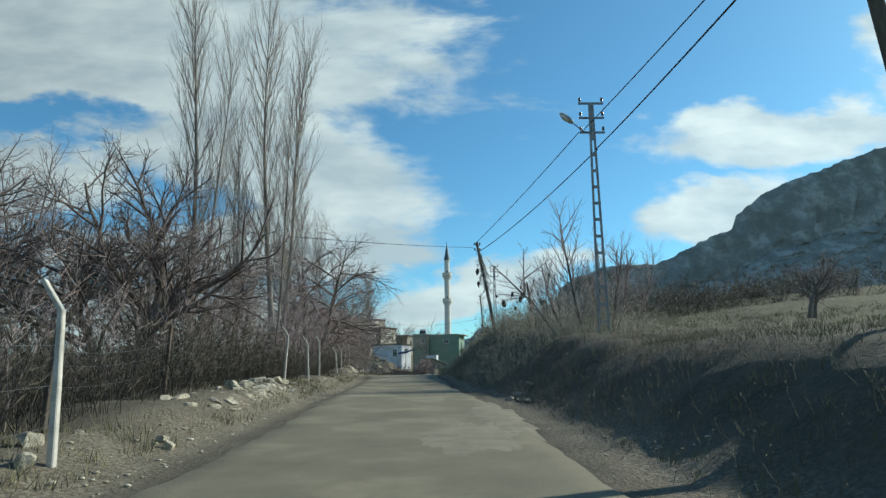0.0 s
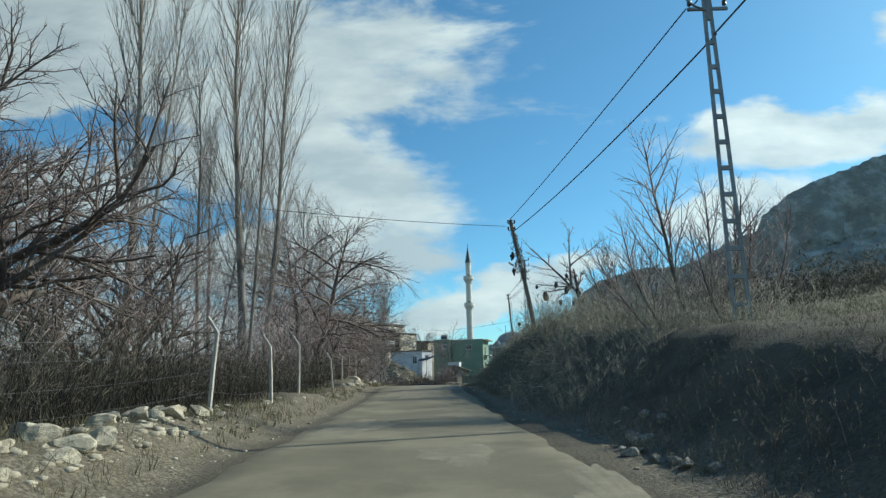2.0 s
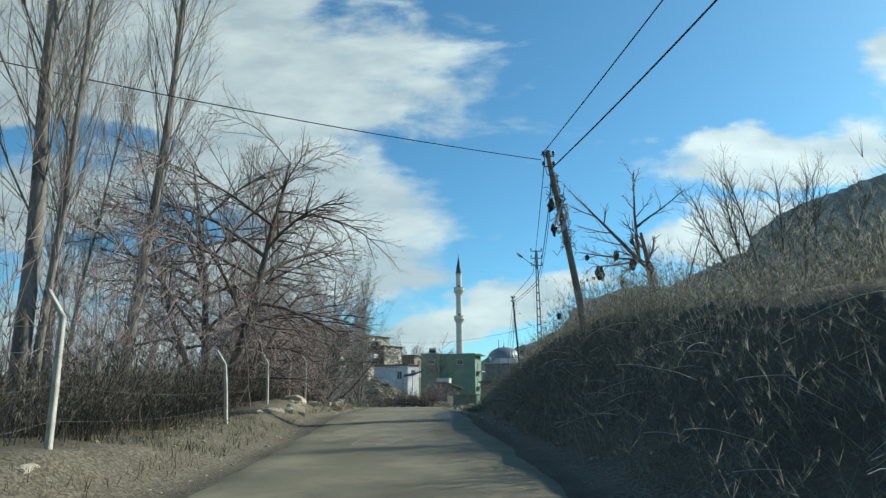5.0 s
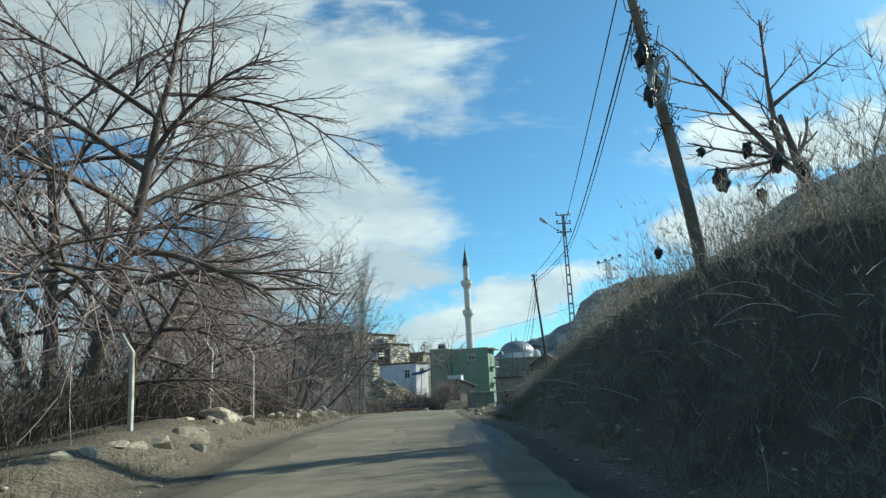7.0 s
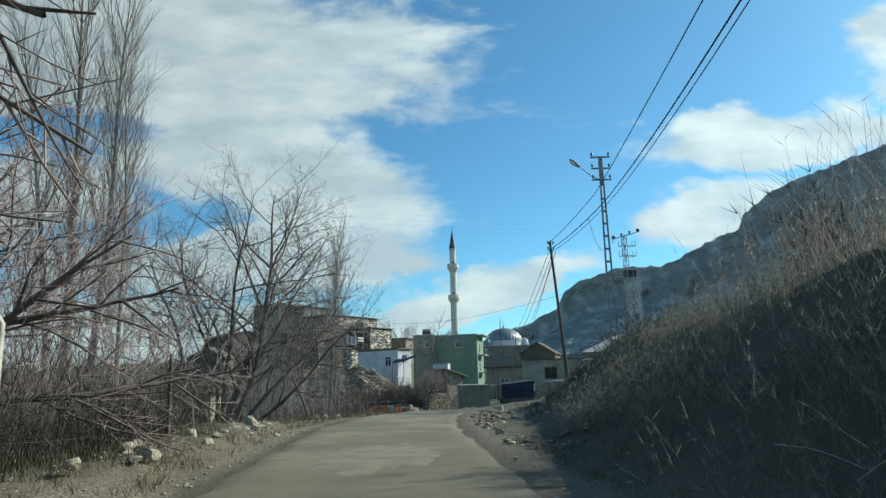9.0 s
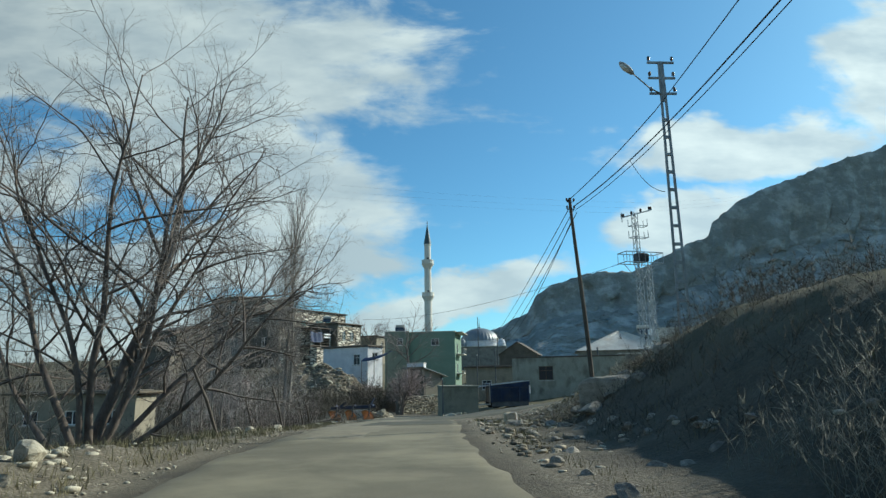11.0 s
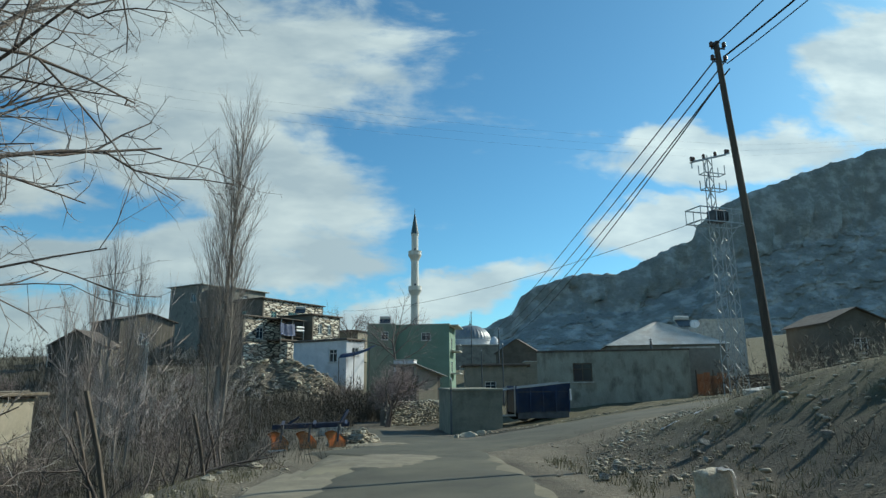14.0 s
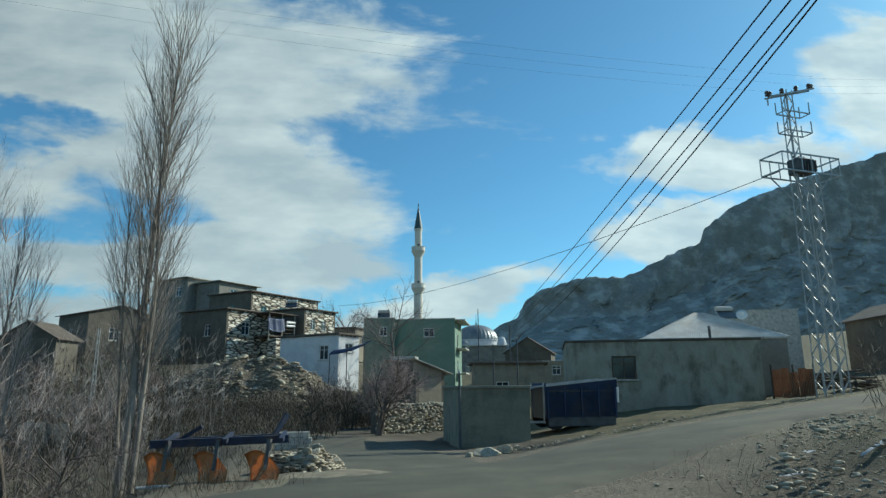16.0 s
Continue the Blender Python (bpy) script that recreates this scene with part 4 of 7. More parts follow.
POSTS = []
for x, y, top, lx, ly, mt, cr in [(-3.3, -4.0, 1.9, 0.03, 0, None, True), (-3.29, 5.6, 1.98, -0.06, 0.0, None, True), (-4.5, 7.4, 1.6, 0.05, 0.05, WOOD, False), (-4.9, 11.9, 1.95, 0.06, 0, WOOD, False),
                                  (-4.42, 19.8, 2.48, 0.10, 0.0, None, True), (-4.45, 24.0, 2.42, -0.09, 0.03, None, True), (-4.78, 28.1, 2.66, -0.03, 0, None, True), (-5.0, 34.8, 2.4, -0.12, 0, None, True),
                                  (-5.5, 39.8, 2.68, -0.05, 0, None, True), (-5.9, 44.0, 2.95, 0.03, 0.0, None, True), (-6.05, 47.6, 3.1, -0.03, 0, None, True), (-6.75, 54.0, 2.7, -0.02, 0, WOOD, False)]:
    POSTS.append(fence_post(x, y, top, lx, ly, mt, cr))
for x, y, tall, lx, ly in [(-5.95, 65.3, 1.5, -0.75, 0.1), (-6.3, 75.2, 1.75, -0.6, 0.2), (-5.8, 78.5, 1.25, -0.36, 0.1), (-8.2, 79.5, 2.5, -0.7, 0.0), (-6.8, 83.6, 1.75, -0.46, 0.0)]:
    POSTS.append(fence_post(x, y, land1(x, y) + tall, lx, ly, WOOD, False))


def fence_wires():
    segs = []
    for a, b in zip(POSTS[:12], POSTS[1:12]):
        for f in (0.25, 0.5, 0.75, 0.92):
            pa = Vector((a[0] + a[4] * f, a[1], a[2] + a[3] * f * 0.85))
            pb = Vector((b[0] + b[4] * f, b[1], b[2] + b[3] * f * 0.85))
            last = pa
            for k in range(1, 7):
                q = pa.lerp(pb, k / 6) - Vector((0, 0, 0.10 * 4 * k / 6 * (1 - k / 6)))
                segs.append((last, q, 0.0035, 0.0035))
                last = q
    tagged(part("fence_wire", tubes("fence_wire", segs, 3), DARK_STEEL), "slack rusty strands of fence wire", "fence wire")


fence_wires()

# ---------------------------------------------------------------- trees


def over_road(p):
    """True where traffic would have broken the twigs off."""
    s = abs(p.x - float(middle(p.y)))
    return p.y < 80 and s < 2.7 and p.z < float(level(p.y)) + (4.3 if s < 1.15 else 2.2)


def grow(rng, p, d, length, radius, spec, lev, out, base):
    """Grows a branch and its children. spec[lev]: (steps, wander, lift, children, first child at, angle, child length, child radius, taper)."""
    steps, wander, lift, kids, first, angle, klen, krad, taper = spec[lev]
    steps = (steps, steps, min(steps, 4), 2, 1)[lev] if lev else steps
    p, d = Vector(p), Vector(d).normalized()
    step = length / steps
    spots = [first + (1 - first) * (k + rng.random()) / kids for k in range(kids)] if lev + 1 < len(spec) else []
    turn = rng.uniform(0, 6.28)
    for i in range(steps):
        d = (d + Vector((rng.gauss(0, wander), rng.gauss(0, wander), rng.gauss(lift, wander)))).normalized()
        q = p + d * step
        if over_road(q + base):
            if i:
                a, b, ra, _ = out[lev][-1]
                out[lev][-1] = (a, b, ra, min(ra, 0.006))
            return
        r0, r1 = radius * (1 - (1 - taper) * i / steps), radius * (1 - (1 - taper) * (i + 1) / steps)
        out[lev].append((p, q, r0, r1))
        while spots and spots[0] <= (i + 1) / steps:
            f = spots.pop(0)
            turn += 2.4 + rng.gauss(0, 0.4)
            side = d.orthogonal().normalized()
            side.rotate(Matrix.Rotation(turn, 3, d))
            a = radians(rng.gauss(angle, angle * 0.22))
            kd = d * math.cos(a) + side * math.sin(a)
            kp = p.lerp(q, f * steps - i)
            along = max(0.0, (f - first) / (1.001 - first))
            scale = 1.05 - 0.22 * along if angle < 22 else 1.15 - 0.55 * along
            grow(rng, kp, kd, length * klen * scale * rng.uniform(0.75, 1.2), min(r1 * 0.9, radius * krad), spec, lev + 1, out, base)
        p = q


def bare_tree(name, x, y, label, stems, spec, seed, bark=BARK, twig=TWIG, group="", thick=2, z=None):
    """stems: (offset x, offset y, direction, length, radius, height of its foot if it springs from a fork) each. The first `thick` orders are limbs, the rest twigs."""
    rng = random.Random(seed)
    t = thing(name, pose(x, y, land1(x, y) if z is None else z, 0, 0, 0), label, "tree", group)
    limbs, fine, tips = [], [], []
    for ox, oy, d, ln, r, *up in stems:
        out = [[] for _ in spec]
        grow(rng, (ox, oy, up[0] if up else -0.25), d, ln, r, spec, 0, out, t.matrix_basis.translation)
        part("trunk", pipe("trunk", [out[0][0][0]] + [s[1] for s in out[0]], [out[0][0][2] * 1.15] + [s[3] for s in out[0]], 9), bark, t, smooth=True)
        limbs += [s for lev in out[1:thick + 1] for s in lev]
        fine += [s for lev in out[thick + 1:-1] for s in lev]
        tips += [(a, b, 1.25 * r, q) for a, b, r, q in (out[-1] if len(spec) > 4 and len(spec) > thick + 1 else ())]
        fine += out[-1] if len(spec) <= 4 and len(spec) > thick + 1 else []
    if limbs:
        tagged(part("branching", tubes("branching", limbs, 4), bark if thick > 1 else twig, t, smooth=True), kind="stuff")
    if fine or tips:
        tagged(part("crown", tubes("crown", fine, 3, tips), twig, t), kind="stuff")
    return t


#        steps wander lift kids first angle klen krad taper
ORCHARD = [(6, 0.12, 0.03, 10, 0.26, 46, 0.88, 0.46, 0.45), (7, 0.17, 0.03, 8, 0.22, 44, 0.56, 0.42, 0.3), (6, 0.15, 0.05, 8, 0.18, 42, 0.52, 0.42, 0.3),
           (5, 0.16, 0.06, 6, 0.15, 42, 0.52, 0.5, 0.4), (3, 0.16, 0.06, 0, 0.2, 40, 0.5, 0.5, 0.5)]
POPLAR = [(16, 0.02, 0.02, 42, 0.16, 18, 0.21, 0.20, 0.10), (8, 0.04, 0.07, 9, 0.12, 19, 0.42, 0.40, 0.25), (5, 0.06, 0.09, 3, 0.2, 22, 0.5, 0.5, 0.4), (3, 0.07, 0.08, 0, 0.2, 20, 0.5, 0.5, 0.5)]
OPEN_POPLAR = [(16, 0.016, 0.015, 44, 0.20, 20, 0.20, 0.15, 0.08), (9, 0.03, 0.05, 11, 0.10, 18, 0.42, 0.40, 0.25), (5, 0.05, 0.07, 4, 0.2, 24, 0.5, 0.55, 0.4), (3, 0.07, 0.08, 0, 0.2, 20, 0.5, 0.5, 0.5)]
ARCHING = [(12, 0.045, 0.015, 17, 0.22, 56, 0.60, 0.40, 0.15), (11, 0.05, -0.055, 13, 0.12, 34, 0.42, 0.40, 0.2), (6, 0.08, -0.03, 7, 0.15, 34, 0.46, 0.45, 0.3), (4, 0.1, 0.02, 3, 0.15, 36, 0.5, 0.55, 0.45), (3, 0.12, 0.03, 0, 0.2, 40, 0.5, 0.5, 0.6)]
SPREADING = [(5, 0.08, 0.02, 9, 0.28, 48, 1.5, 0.50, 0.6), (10, 0.07, 0.02, 10, 0.18, 38, 0.46, 0.34, 0.2), (7, 0.10, -0.01, 7, 0.15, 38, 0.46, 0.42, 0.3),
             (5, 0.12, -0.02, 6, 0.12, 38, 0.5, 0.5, 0.4), (3, 0.13, -0.03, 0, 0.2, 40, 0.5, 0.5, 0.5)]
WALNUT = [(14, 0.07, 0.012, 13, 0.20, 50, 0.46, 0.36, 0.12), (10, 0.12, 0.012, 8, 0.14, 46, 0.42, 0.34, 0.2), (6, 0.2, 0.03, 7, 0.15, 50, 0.42, 0.52, 0.4), (4, 0.26, 0.05, 4, 0.2, 50, 0.5, 0.75, 0.5), (3, 0.26, 0.05, 0, 0.2, 40, 0.5, 0.5, 0.6)]
LANKY = [(8, 0.05, 0.02, 6, 0.2, 38, 0.36, 0.38, 0.25), (5, 0.1, 0.05, 5, 0.15, 36, 0.45, 0.5, 0.3), (3, 0.1, 0.08, 0, 0.2, 30, 0.5, 0.5, 0.5)]
SAPLING = [(8, 0.05, 0.05, 17, 0.15, 34, 0.38, 0.36, 0.2), (6, 0.09, 0.07, 9, 0.12, 34, 0.45, 0.45, 0.3), (3, 0.1, 0.08, 0, 0.2, 30, 0.5, 0.5, 0.5)]

OLD = "gnarled bare fruit tree with dark twisted limbs"
bare_tree("fruit_tree", -8.0, 17.0, OLD, [(0, 0, (-0.10, 0.1, 1), 4.5, 0.23), (-0.15, 0.1, (-0.75, -0.1, 0.8), 4.0, 0.14), (0.1, 0.1, (0.18, 0.3, 1), 3.5, 0.12)], ORCHARD, 5, BARK, DARK_TWIG, group="orchard trees")
bare_tree("fruit_tree", -10.6, 10.6, OLD, [(0, 0, (-0.1, 0.1, 1), 4.0, 0.17), (0.1, 0, (0.4, 0.1, 1), 3.4, 0.11)], ORCHARD, 7, BARK, DARK_TWIG, group="orchard trees")
bare_tree("fruit_tree", -8.3, 23.6, OLD, [(0, 0, (-0.05, 0.1, 1), 3.7, 0.16), (0.1, 0.1, (0.25, 0.1, 1), 2.7, 0.10), (-0.1, 0, (-0.6, 0.1, 1), 3.6, 0.11)], ORCHARD, 11, BARK, DARK_TWIG, group="orchard trees")
bare_tree("fruit_tree", -12.6, 15.5, OLD, [(0, 0, (0.0, 0.1, 1), 4.7, 0.18), (0.1, 0.1, (0.5, -0.1, 1), 3.8, 0.12)], ORCHARD, 15, BARK, DARK_TWIG, group="orchard trees")
bare_tree("fruit_tree", -13.4, 21.5, OLD, [(0, 0, (0.1, 0.0, 1), 4.8, 0.16), (0, 0.1, (-0.4, 0.2, 1), 4.2, 0.12)], ORCHARD, 19, BARK, DARK_TWIG, group="orchard trees")

TALL = "tall slender bare poplar with pale upswept branches"
bare_tree("poplar", -11.2, 29.6, TALL, [(0, 0, (-0.01, 0, 1), 21.0, 0.18), (0.35, 0.2, (0.02, 0, 1), 17.5, 0.10)], OPEN_POPLAR, 23, PALE_BARK, PALE_TWIG, "poplars")
bare_tree("poplar", -8.05, 32.4, TALL, [(0, 0, (-0.015, 0.0, 1), 20.6, 0.18), (0.12, 0.1, (0.03, 0.02, 1), 15.5, 0.09)], OPEN_POPLAR, 29, PALE_BARK, PALE_TWIG, "poplars")
bare_tree("poplar", -8.95, 38.0, TALL, [(0, 0, (0.02, 0, 1), 21.6, 0.17)], OPEN_POPLAR, 31, PALE_BARK, PALE_TWIG, "poplars")
bare_tree("poplar", -9.9, 32.7, TALL, [(0, 0, (-0.01, 0, 1), 14.2, 0.10)], OPEN_POPLAR, 37, PALE_BARK, PALE_TWIG, "poplars")
bare_tree("poplar", -12.6, 40.5, TALL, [(0, 0, (0, 0, 1), 14.0, 0.13), (0.5, 0, (0.03, 0, 1), 12.0, 0.08)], OPEN_POPLAR, 41, PALE_BARK, PALE_TWIG, "poplars")
bare_tree("poplar", -11.8, 59.0, TALL, [(0, 0, (0, 0, 1), 15.6, 0.17), (0.6, 0, (0.05, 0, 1), 14.0, 0.13), (-0.6, 0.2, (-0.04, 0, 1), 13.0, 0.12), (1.2, 0.3, (0.08, 0, 1), 11.0, 0.09)], OPEN_POPLAR, 43, PALE_BARK, PALE_TWIG, "poplars")
bare_tree("poplar", -10.35, 96.2, "tall slender bare poplar standing alone below the houses", [(0, 0, (0.015, 0, 1), 17.2, 0.18), (0.3, 0.15, (0.035, 0, 1), 15.4, 0.12), (-0.15, 0.2, (-0.01, 0, 1), 12.0, 0.07)],
          OPEN_POPLAR, 47, PALE_BARK, PALE_TWIG, "poplars")
bare_tree("poplar", -14.9, 95.0, "young bare poplar with many thin upright stems", [(0, 0, (0.02, 0, 1), 10.4, 0.10), (0.6, 0.2, (0.06, 0, 1), 9.4, 0.08), (-0.6, 0.1, (-0.06, 0, 1), 9.6, 0.08), (1.1, 0, (0.1, 0, 1), 8.0, 0.06), (-1.0, 0, (-0.1, 0, 1), 8.2, 0.06)],
          POPLAR, 53, PALE_BARK, PALE_TWIG, "poplars", thick=1)

bare_tree("spreading_tree", -7.9, 41.8, "large bare spreading tree arching over the road", [(0, 0, (0.42, -0.03, 1), 8.8, 0.19), (0.15, 0.1, (0.75, 0.1, 0.9), 5.2, 0.12), (-0.2, 0, (-0.06, 0.05, 1), 9.2, 0.16), (-0.3, 0.1, (-0.4, 0.1, 1), 7.0, 0.12)], ARCHING, 59)
bare_tree("spreading_tree", -8.8, 49.0, "bare spreading tree with fine arching twigs", [(0, 0, (0.3, 0.1, 1), 3.0, 0.15), (0.1, 0.1, (-0.3, 0.1, 1), 2.8, 0.12)], SPREADING, 61)
bare_tree("walnut_tree", -10.5, 68.6, "large bare round-crowned tree with crooked pale branches", [(0, 0, (0.12, 0.0, 1), 11.7, 0.187), (0.12, 0, (0.95, 0, 0.78), 8.58, 0.099), (0.1, -0.1, (0.55, -0.1, 1), 10.92, 0.132), (0.1, 0.1, (0.8, 0.15, 0.95), 9.1, 0.099), (-0.1, 0.1, (-0.45, 0.1, 1), 10.66, 0.121), (0, -0.1, (0.1, -0.45, 1), 9.88, 0.099), (-0.1, 0, (-0.85, -0.1, 0.8), 8.84, 0.099), (0.1, 0.2, (0.35, 0.35, 1), 9.1, 0.11), (0.05, -0.1, (0.3, -0.25, 1), 10.92, 0.121)], WALNUT, 67, BARK, GREY_TWIG, z=-0.35)
bare_tree("plum_tree", -2.3, 109.0, "small dark bare tree beside the stone wall", [(0, 0, (0.05, 0, 1), 3.2, 0.13), (0.1, 0, (0.4, 0, 1), 2.6, 0.09)], ORCHARD, 73)
bare_tree("plum_tree", -1.2, 141.0, "small bare tree among the houses", [(0, 0, (0, 0, 1), 4.4, 0.15)], SPREADING[:4], 79, z=3.0)
bare_tree("plum_tree", -8.2, 170.0, "small bare tree among the houses", [(0, 0, (0, 0, 1), 4.0, 0.15)], SPREADING[:4], 83, z=6.5)
bare_tree("plum_tree", -36.0, 140.0, "small bare tree among the houses", [(0, 0, (0, 0, 1), 3.4, 0.15)], SPREADING[:4], 89, z=2.2)
bare_tree("plum_tree", -9.2, 88.0, "thin bare tree in the hollow beside the road", [(0, 0, (0.5, 0.1, 1), 3.4, 0.07), (0.1, 0.1, (-0.3, 0, 1), 2.6, 0.05)], WALNUT[:4], 97, group="hollow trees")
bare_tree("plum_tree", -7.6, 78.0, "thin bare tree leaning beside the road", [(0, 0, (0.9, 0.3, 1), 3.6, 0.075), (0.05, 0.1, (-0.2, 0.2, 1), 2.8, 0.05)], WALNUT[:4], 95, BARK, DARK_TWIG, group="hollow trees")
bare_tree("plum_tree", -8.2, 84.5, "thin bare tree in the hollow beside the road", [(0, 0, (0.35, 0.1, 1), 2.9, 0.06), (0.1, 0.1, (-0.5, 0.1, 1), 2.7, 0.05), (0, 0.1, (0.9, 0.1, 0.7), 2.6, 0.04)], WALNUT[:4], 96, BARK, DARK_TWIG, group="hollow trees")
bare_tree("plum_tree", -12.0, 84.0, "thin bare tree in the hollow beside the road", [(0, 0, (0.3, 0.1, 1), 3.0, 0.07), (0.1, 0.1, (-0.3, 0, 1), 2.6, 0.05)], WALNUT[:4], 98, group="hollow trees")

# on the bank
bare_tree("bank_tree", 6.45, 24.6, "bare many-stemmed tree on the bank beside the lattice pole", [(0, 0, (-0.22, 0, 1), 5.3, 0.075), (0.5, 0.2, (0.15, 0, 1), 4.0, 0.05), (1.1, 0.3, (0.15, 0.1, 1), 4.0, 0.08), (1.2, 0.2, (0.5, 0.1, 1), 3.6, 0.05), (-0.6, 0.2, (-0.6, 0.1, 1), 3.2, 0.045), (2.0, 0.4, (0.5, 0.1, 1), 3.8, 0.04), (-0.9, 0.3, (-0.9, 0.2, 1), 2.8, 0.04), (0.9, 0, (-0.3, 0.2, 1), 3.0, 0.04)], SAPLING, 101, thick=1, group="bank trees")
bare_tree("bank_tree", 12.9, 20.2, "small bare twin-stemmed tree on the grass terrace", [(0, 0, (-0.12, 0, 1), 1.9, 0.08), (0.15, 0, (0.2, 0, 1), 1.9, 0.07)], ORCHARD[1:], 103, group="bank trees")
BAGS = [(5.7, 42.0, 6.05, 0.13), (5.1, 42.0, 5.45, 0.19), (6.25, 42.0, 5.75, 0.17), (6.3, 42.0, 6.55, 0.10), (3.58, 41.8, 3.95, 0.09), (5.9, 42.1, 5.1, 0.12), (6.9, 42.2, 5.7, 0.16), (4.6, 41.6, 5.9, 0.09), (7.1, 42.5, 5.2, 0.18), (3.3, 40.4, 6.6, 0.13), (3.25, 40.4, 7.4, 0.15)]
FORK = Vector((6.62, 42.4, land1(7.2, 42.4) + 2.1))
BAG_LIMBS = [(-0.58, 0.0, (Vector((x, y, z + 0.5 * s)) - FORK), 1.12 * (Vector((x, y, z)) - FORK).length, 0.045, 2.1) for x, y, z, s in BAGS if x > 4.5]
bare_tree("bank_tree", 7.2, 42.4, "bare leaning bank tree hung with torn black plastic", [(0, 0, (-0.27, 0, 1), 3.4, 0.19), (-0.55, 0, (-0.85, -0.05, 0.85), 3.3, 0.075, 2.05), (-0.6, 0, (0.04, 0.03, 1), 3.3, 0.07, 2.1), (-0.58, 0.02, (1.0, 0.15, 0.75), 2.5, 0.045, 3.3), (0.9, 0.3, (0.2, 0, 1), 3.4, 0.05), (1.6, 0.2, (0.3, 0, 1), 3.0, 0.04)] + BAG_LIMBS, LANKY, 107, thick=1, group="bank trees")
bare_tree("bank_tree", 8.2, 36.0, "dense bare bush on top of the bank", [(0.3 * k - 0.8, 0.2 * (k % 3), (0.22 * (k - 3), 0.1 * (k % 2), 1), 3.2 + 0.25 * (k % 3), 0.04) for k in range(7)], SAPLING, 109, SHRUB, SHRUB, thick=1, group="bank trees")
bare_tree("bank_tree", 8.6, 46.0, "dense bare bush on top of the bank", [(0.3 * k - 0.8, 0.2 * (k % 3), (0.2 * (k - 3), 0.1 * (k % 2), 1), 2.0 + 0.25 * (k % 3), 0.03) for k in range(7)], SAPLING, 113, PALE_BARK, PALE_TWIG, thick=1, group="bank trees")
bare_tree("bank_tree", 6.4, 51.0, "low bare bush on top of the bank", [(0.3 * k - 0.8, 0.2 * (k % 3), (0.2 * (k - 3), 0.1 * (k % 2), 1), 1.2 + 0.15 * (k % 3), 0.02) for k in range(8)], SAPLING, 127, PALE_BARK, PALE_TWIG, thick=1, group="bank trees")


def plastic_rag(x, y, z, s, seed):
    rng = random.Random(seed)
    bm = bmesh.new()
    bmesh.ops.create_icosphere(bm, subdivisions=3, radius=1.0)
    for v in bm.verts:
        n = noise.fractal(v.co * 1.6 + Vector((seed * 3.1, 0, 0)), 0.8, 2.2, 4)
        v.co *= 1 + 0.42 * n
        hang = max(0.0, -v.co.z)
        v.co.x *= 0.75 + 0.35 * noise.noise(v.co * 2.5)
        v.co.y *= 0.8
        v.co.z *= 1.15 + 0.6 * hang * (0.5 + noise.noise((v.co.x * 3, v.co.y * 3, seed)))
    ob = part("plastic_rag", bm, BLACK_BAG, at=pose(x, y, z, rng.uniform(-20, 20), 0, rng.uniform(0, 360)) @ Matrix.Diagonal((s, s, s, 1)), smooth=True)
    tagged(ob, "torn black plastic bag caught in bare branches", "plastic bag", "bags caught in the branches")


for k, (x, y, z, s) in enumerate(BAGS):
    plastic_rag(x, y, z, s, k + 1)

# ---------------------------------------------------------------- undergrowth


def stand(name, rng, spots, label, mat, tall, stems, twigs, r=0.007, lean=0.25, category="undergrowth"):
    """Many thin stems with side twigs, as one mass."""
    segs, tips = [], []
    for x, y in spots:
        z = land1(x, y) - 0.05
        size = rng.uniform(0.55, 1.25) * tall
        for _ in range(stems):
            p = Vector((x + rng.gauss(0, 0.16), y + rng.gauss(0, 0.16), z))
            d = Vector((rng.gauss(0, lean), rng.gauss(0, lean), 1)).normalized()
            h = size * rng.uniform(0.6, 1.1)
            n = 3
            for i in range(n):
                d = (d + Vector((rng.gauss(0, 0.12), rng.gauss(0, 0.12), 0.02))).normalized()
                q = p + d * (h / n)
                segs.append((p, q, r * (1 - 0.26 * i), r * (1 - 0.26 * (i + 1))))
                if i:
                    for _ in range(twigs):
                        e = (d + Vector((rng.gauss(0, 0.55), rng.gauss(0, 0.55), rng.gauss(0, 0.3)))).normalized()
                        w = q + e * h * rng.uniform(0.10, 0.28)
                        tips.append((q, w, r * 0.8, r * 0.3))
                p = q
    ob = part(name, tubes(name, segs, 3, tips), mat)
    return tagged(ob, label, category, kind="stuff")


def strip(rng, n, y0, y1, inner, outer, side):
    """Spots along the road, between two distances from its middle."""
    out = []
    for _ in range(n):
        y = rng.uniform(y0, y1)
        s = inner + (outer - inner) * rng.random() ** 1.3
        out.append((float(middle(y)) + side * s, y))
    return out


R = random.Random(77)
stand("thicket", R, strip(R, 620, 4, 58, 5.6, 13, -1), "dense thicket of bare reddish saplings behind the fence", TWIG, 2.6, 2, 3, 0.010)
stand("thicket", R, strip(R, 800, 2, 60, 4.9, 10, -1), "low dense brown brush along the fence", SHRUB, 1.25, 4, 3, 0.009, 0.35)
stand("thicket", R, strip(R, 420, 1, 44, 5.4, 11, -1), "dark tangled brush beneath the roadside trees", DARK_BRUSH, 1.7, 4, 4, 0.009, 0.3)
stand("thicket", R, strip(R, 240, 30, 57, 5.3, 11, -1), "tall bare reddish saplings crowding the fence", TWIG, 4.6, 2, 4, 0.012, 0.16)
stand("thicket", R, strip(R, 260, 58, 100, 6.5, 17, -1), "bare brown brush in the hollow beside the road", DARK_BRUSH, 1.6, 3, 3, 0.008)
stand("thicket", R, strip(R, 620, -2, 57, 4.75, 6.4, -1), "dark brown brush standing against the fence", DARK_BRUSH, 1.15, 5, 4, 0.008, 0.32)
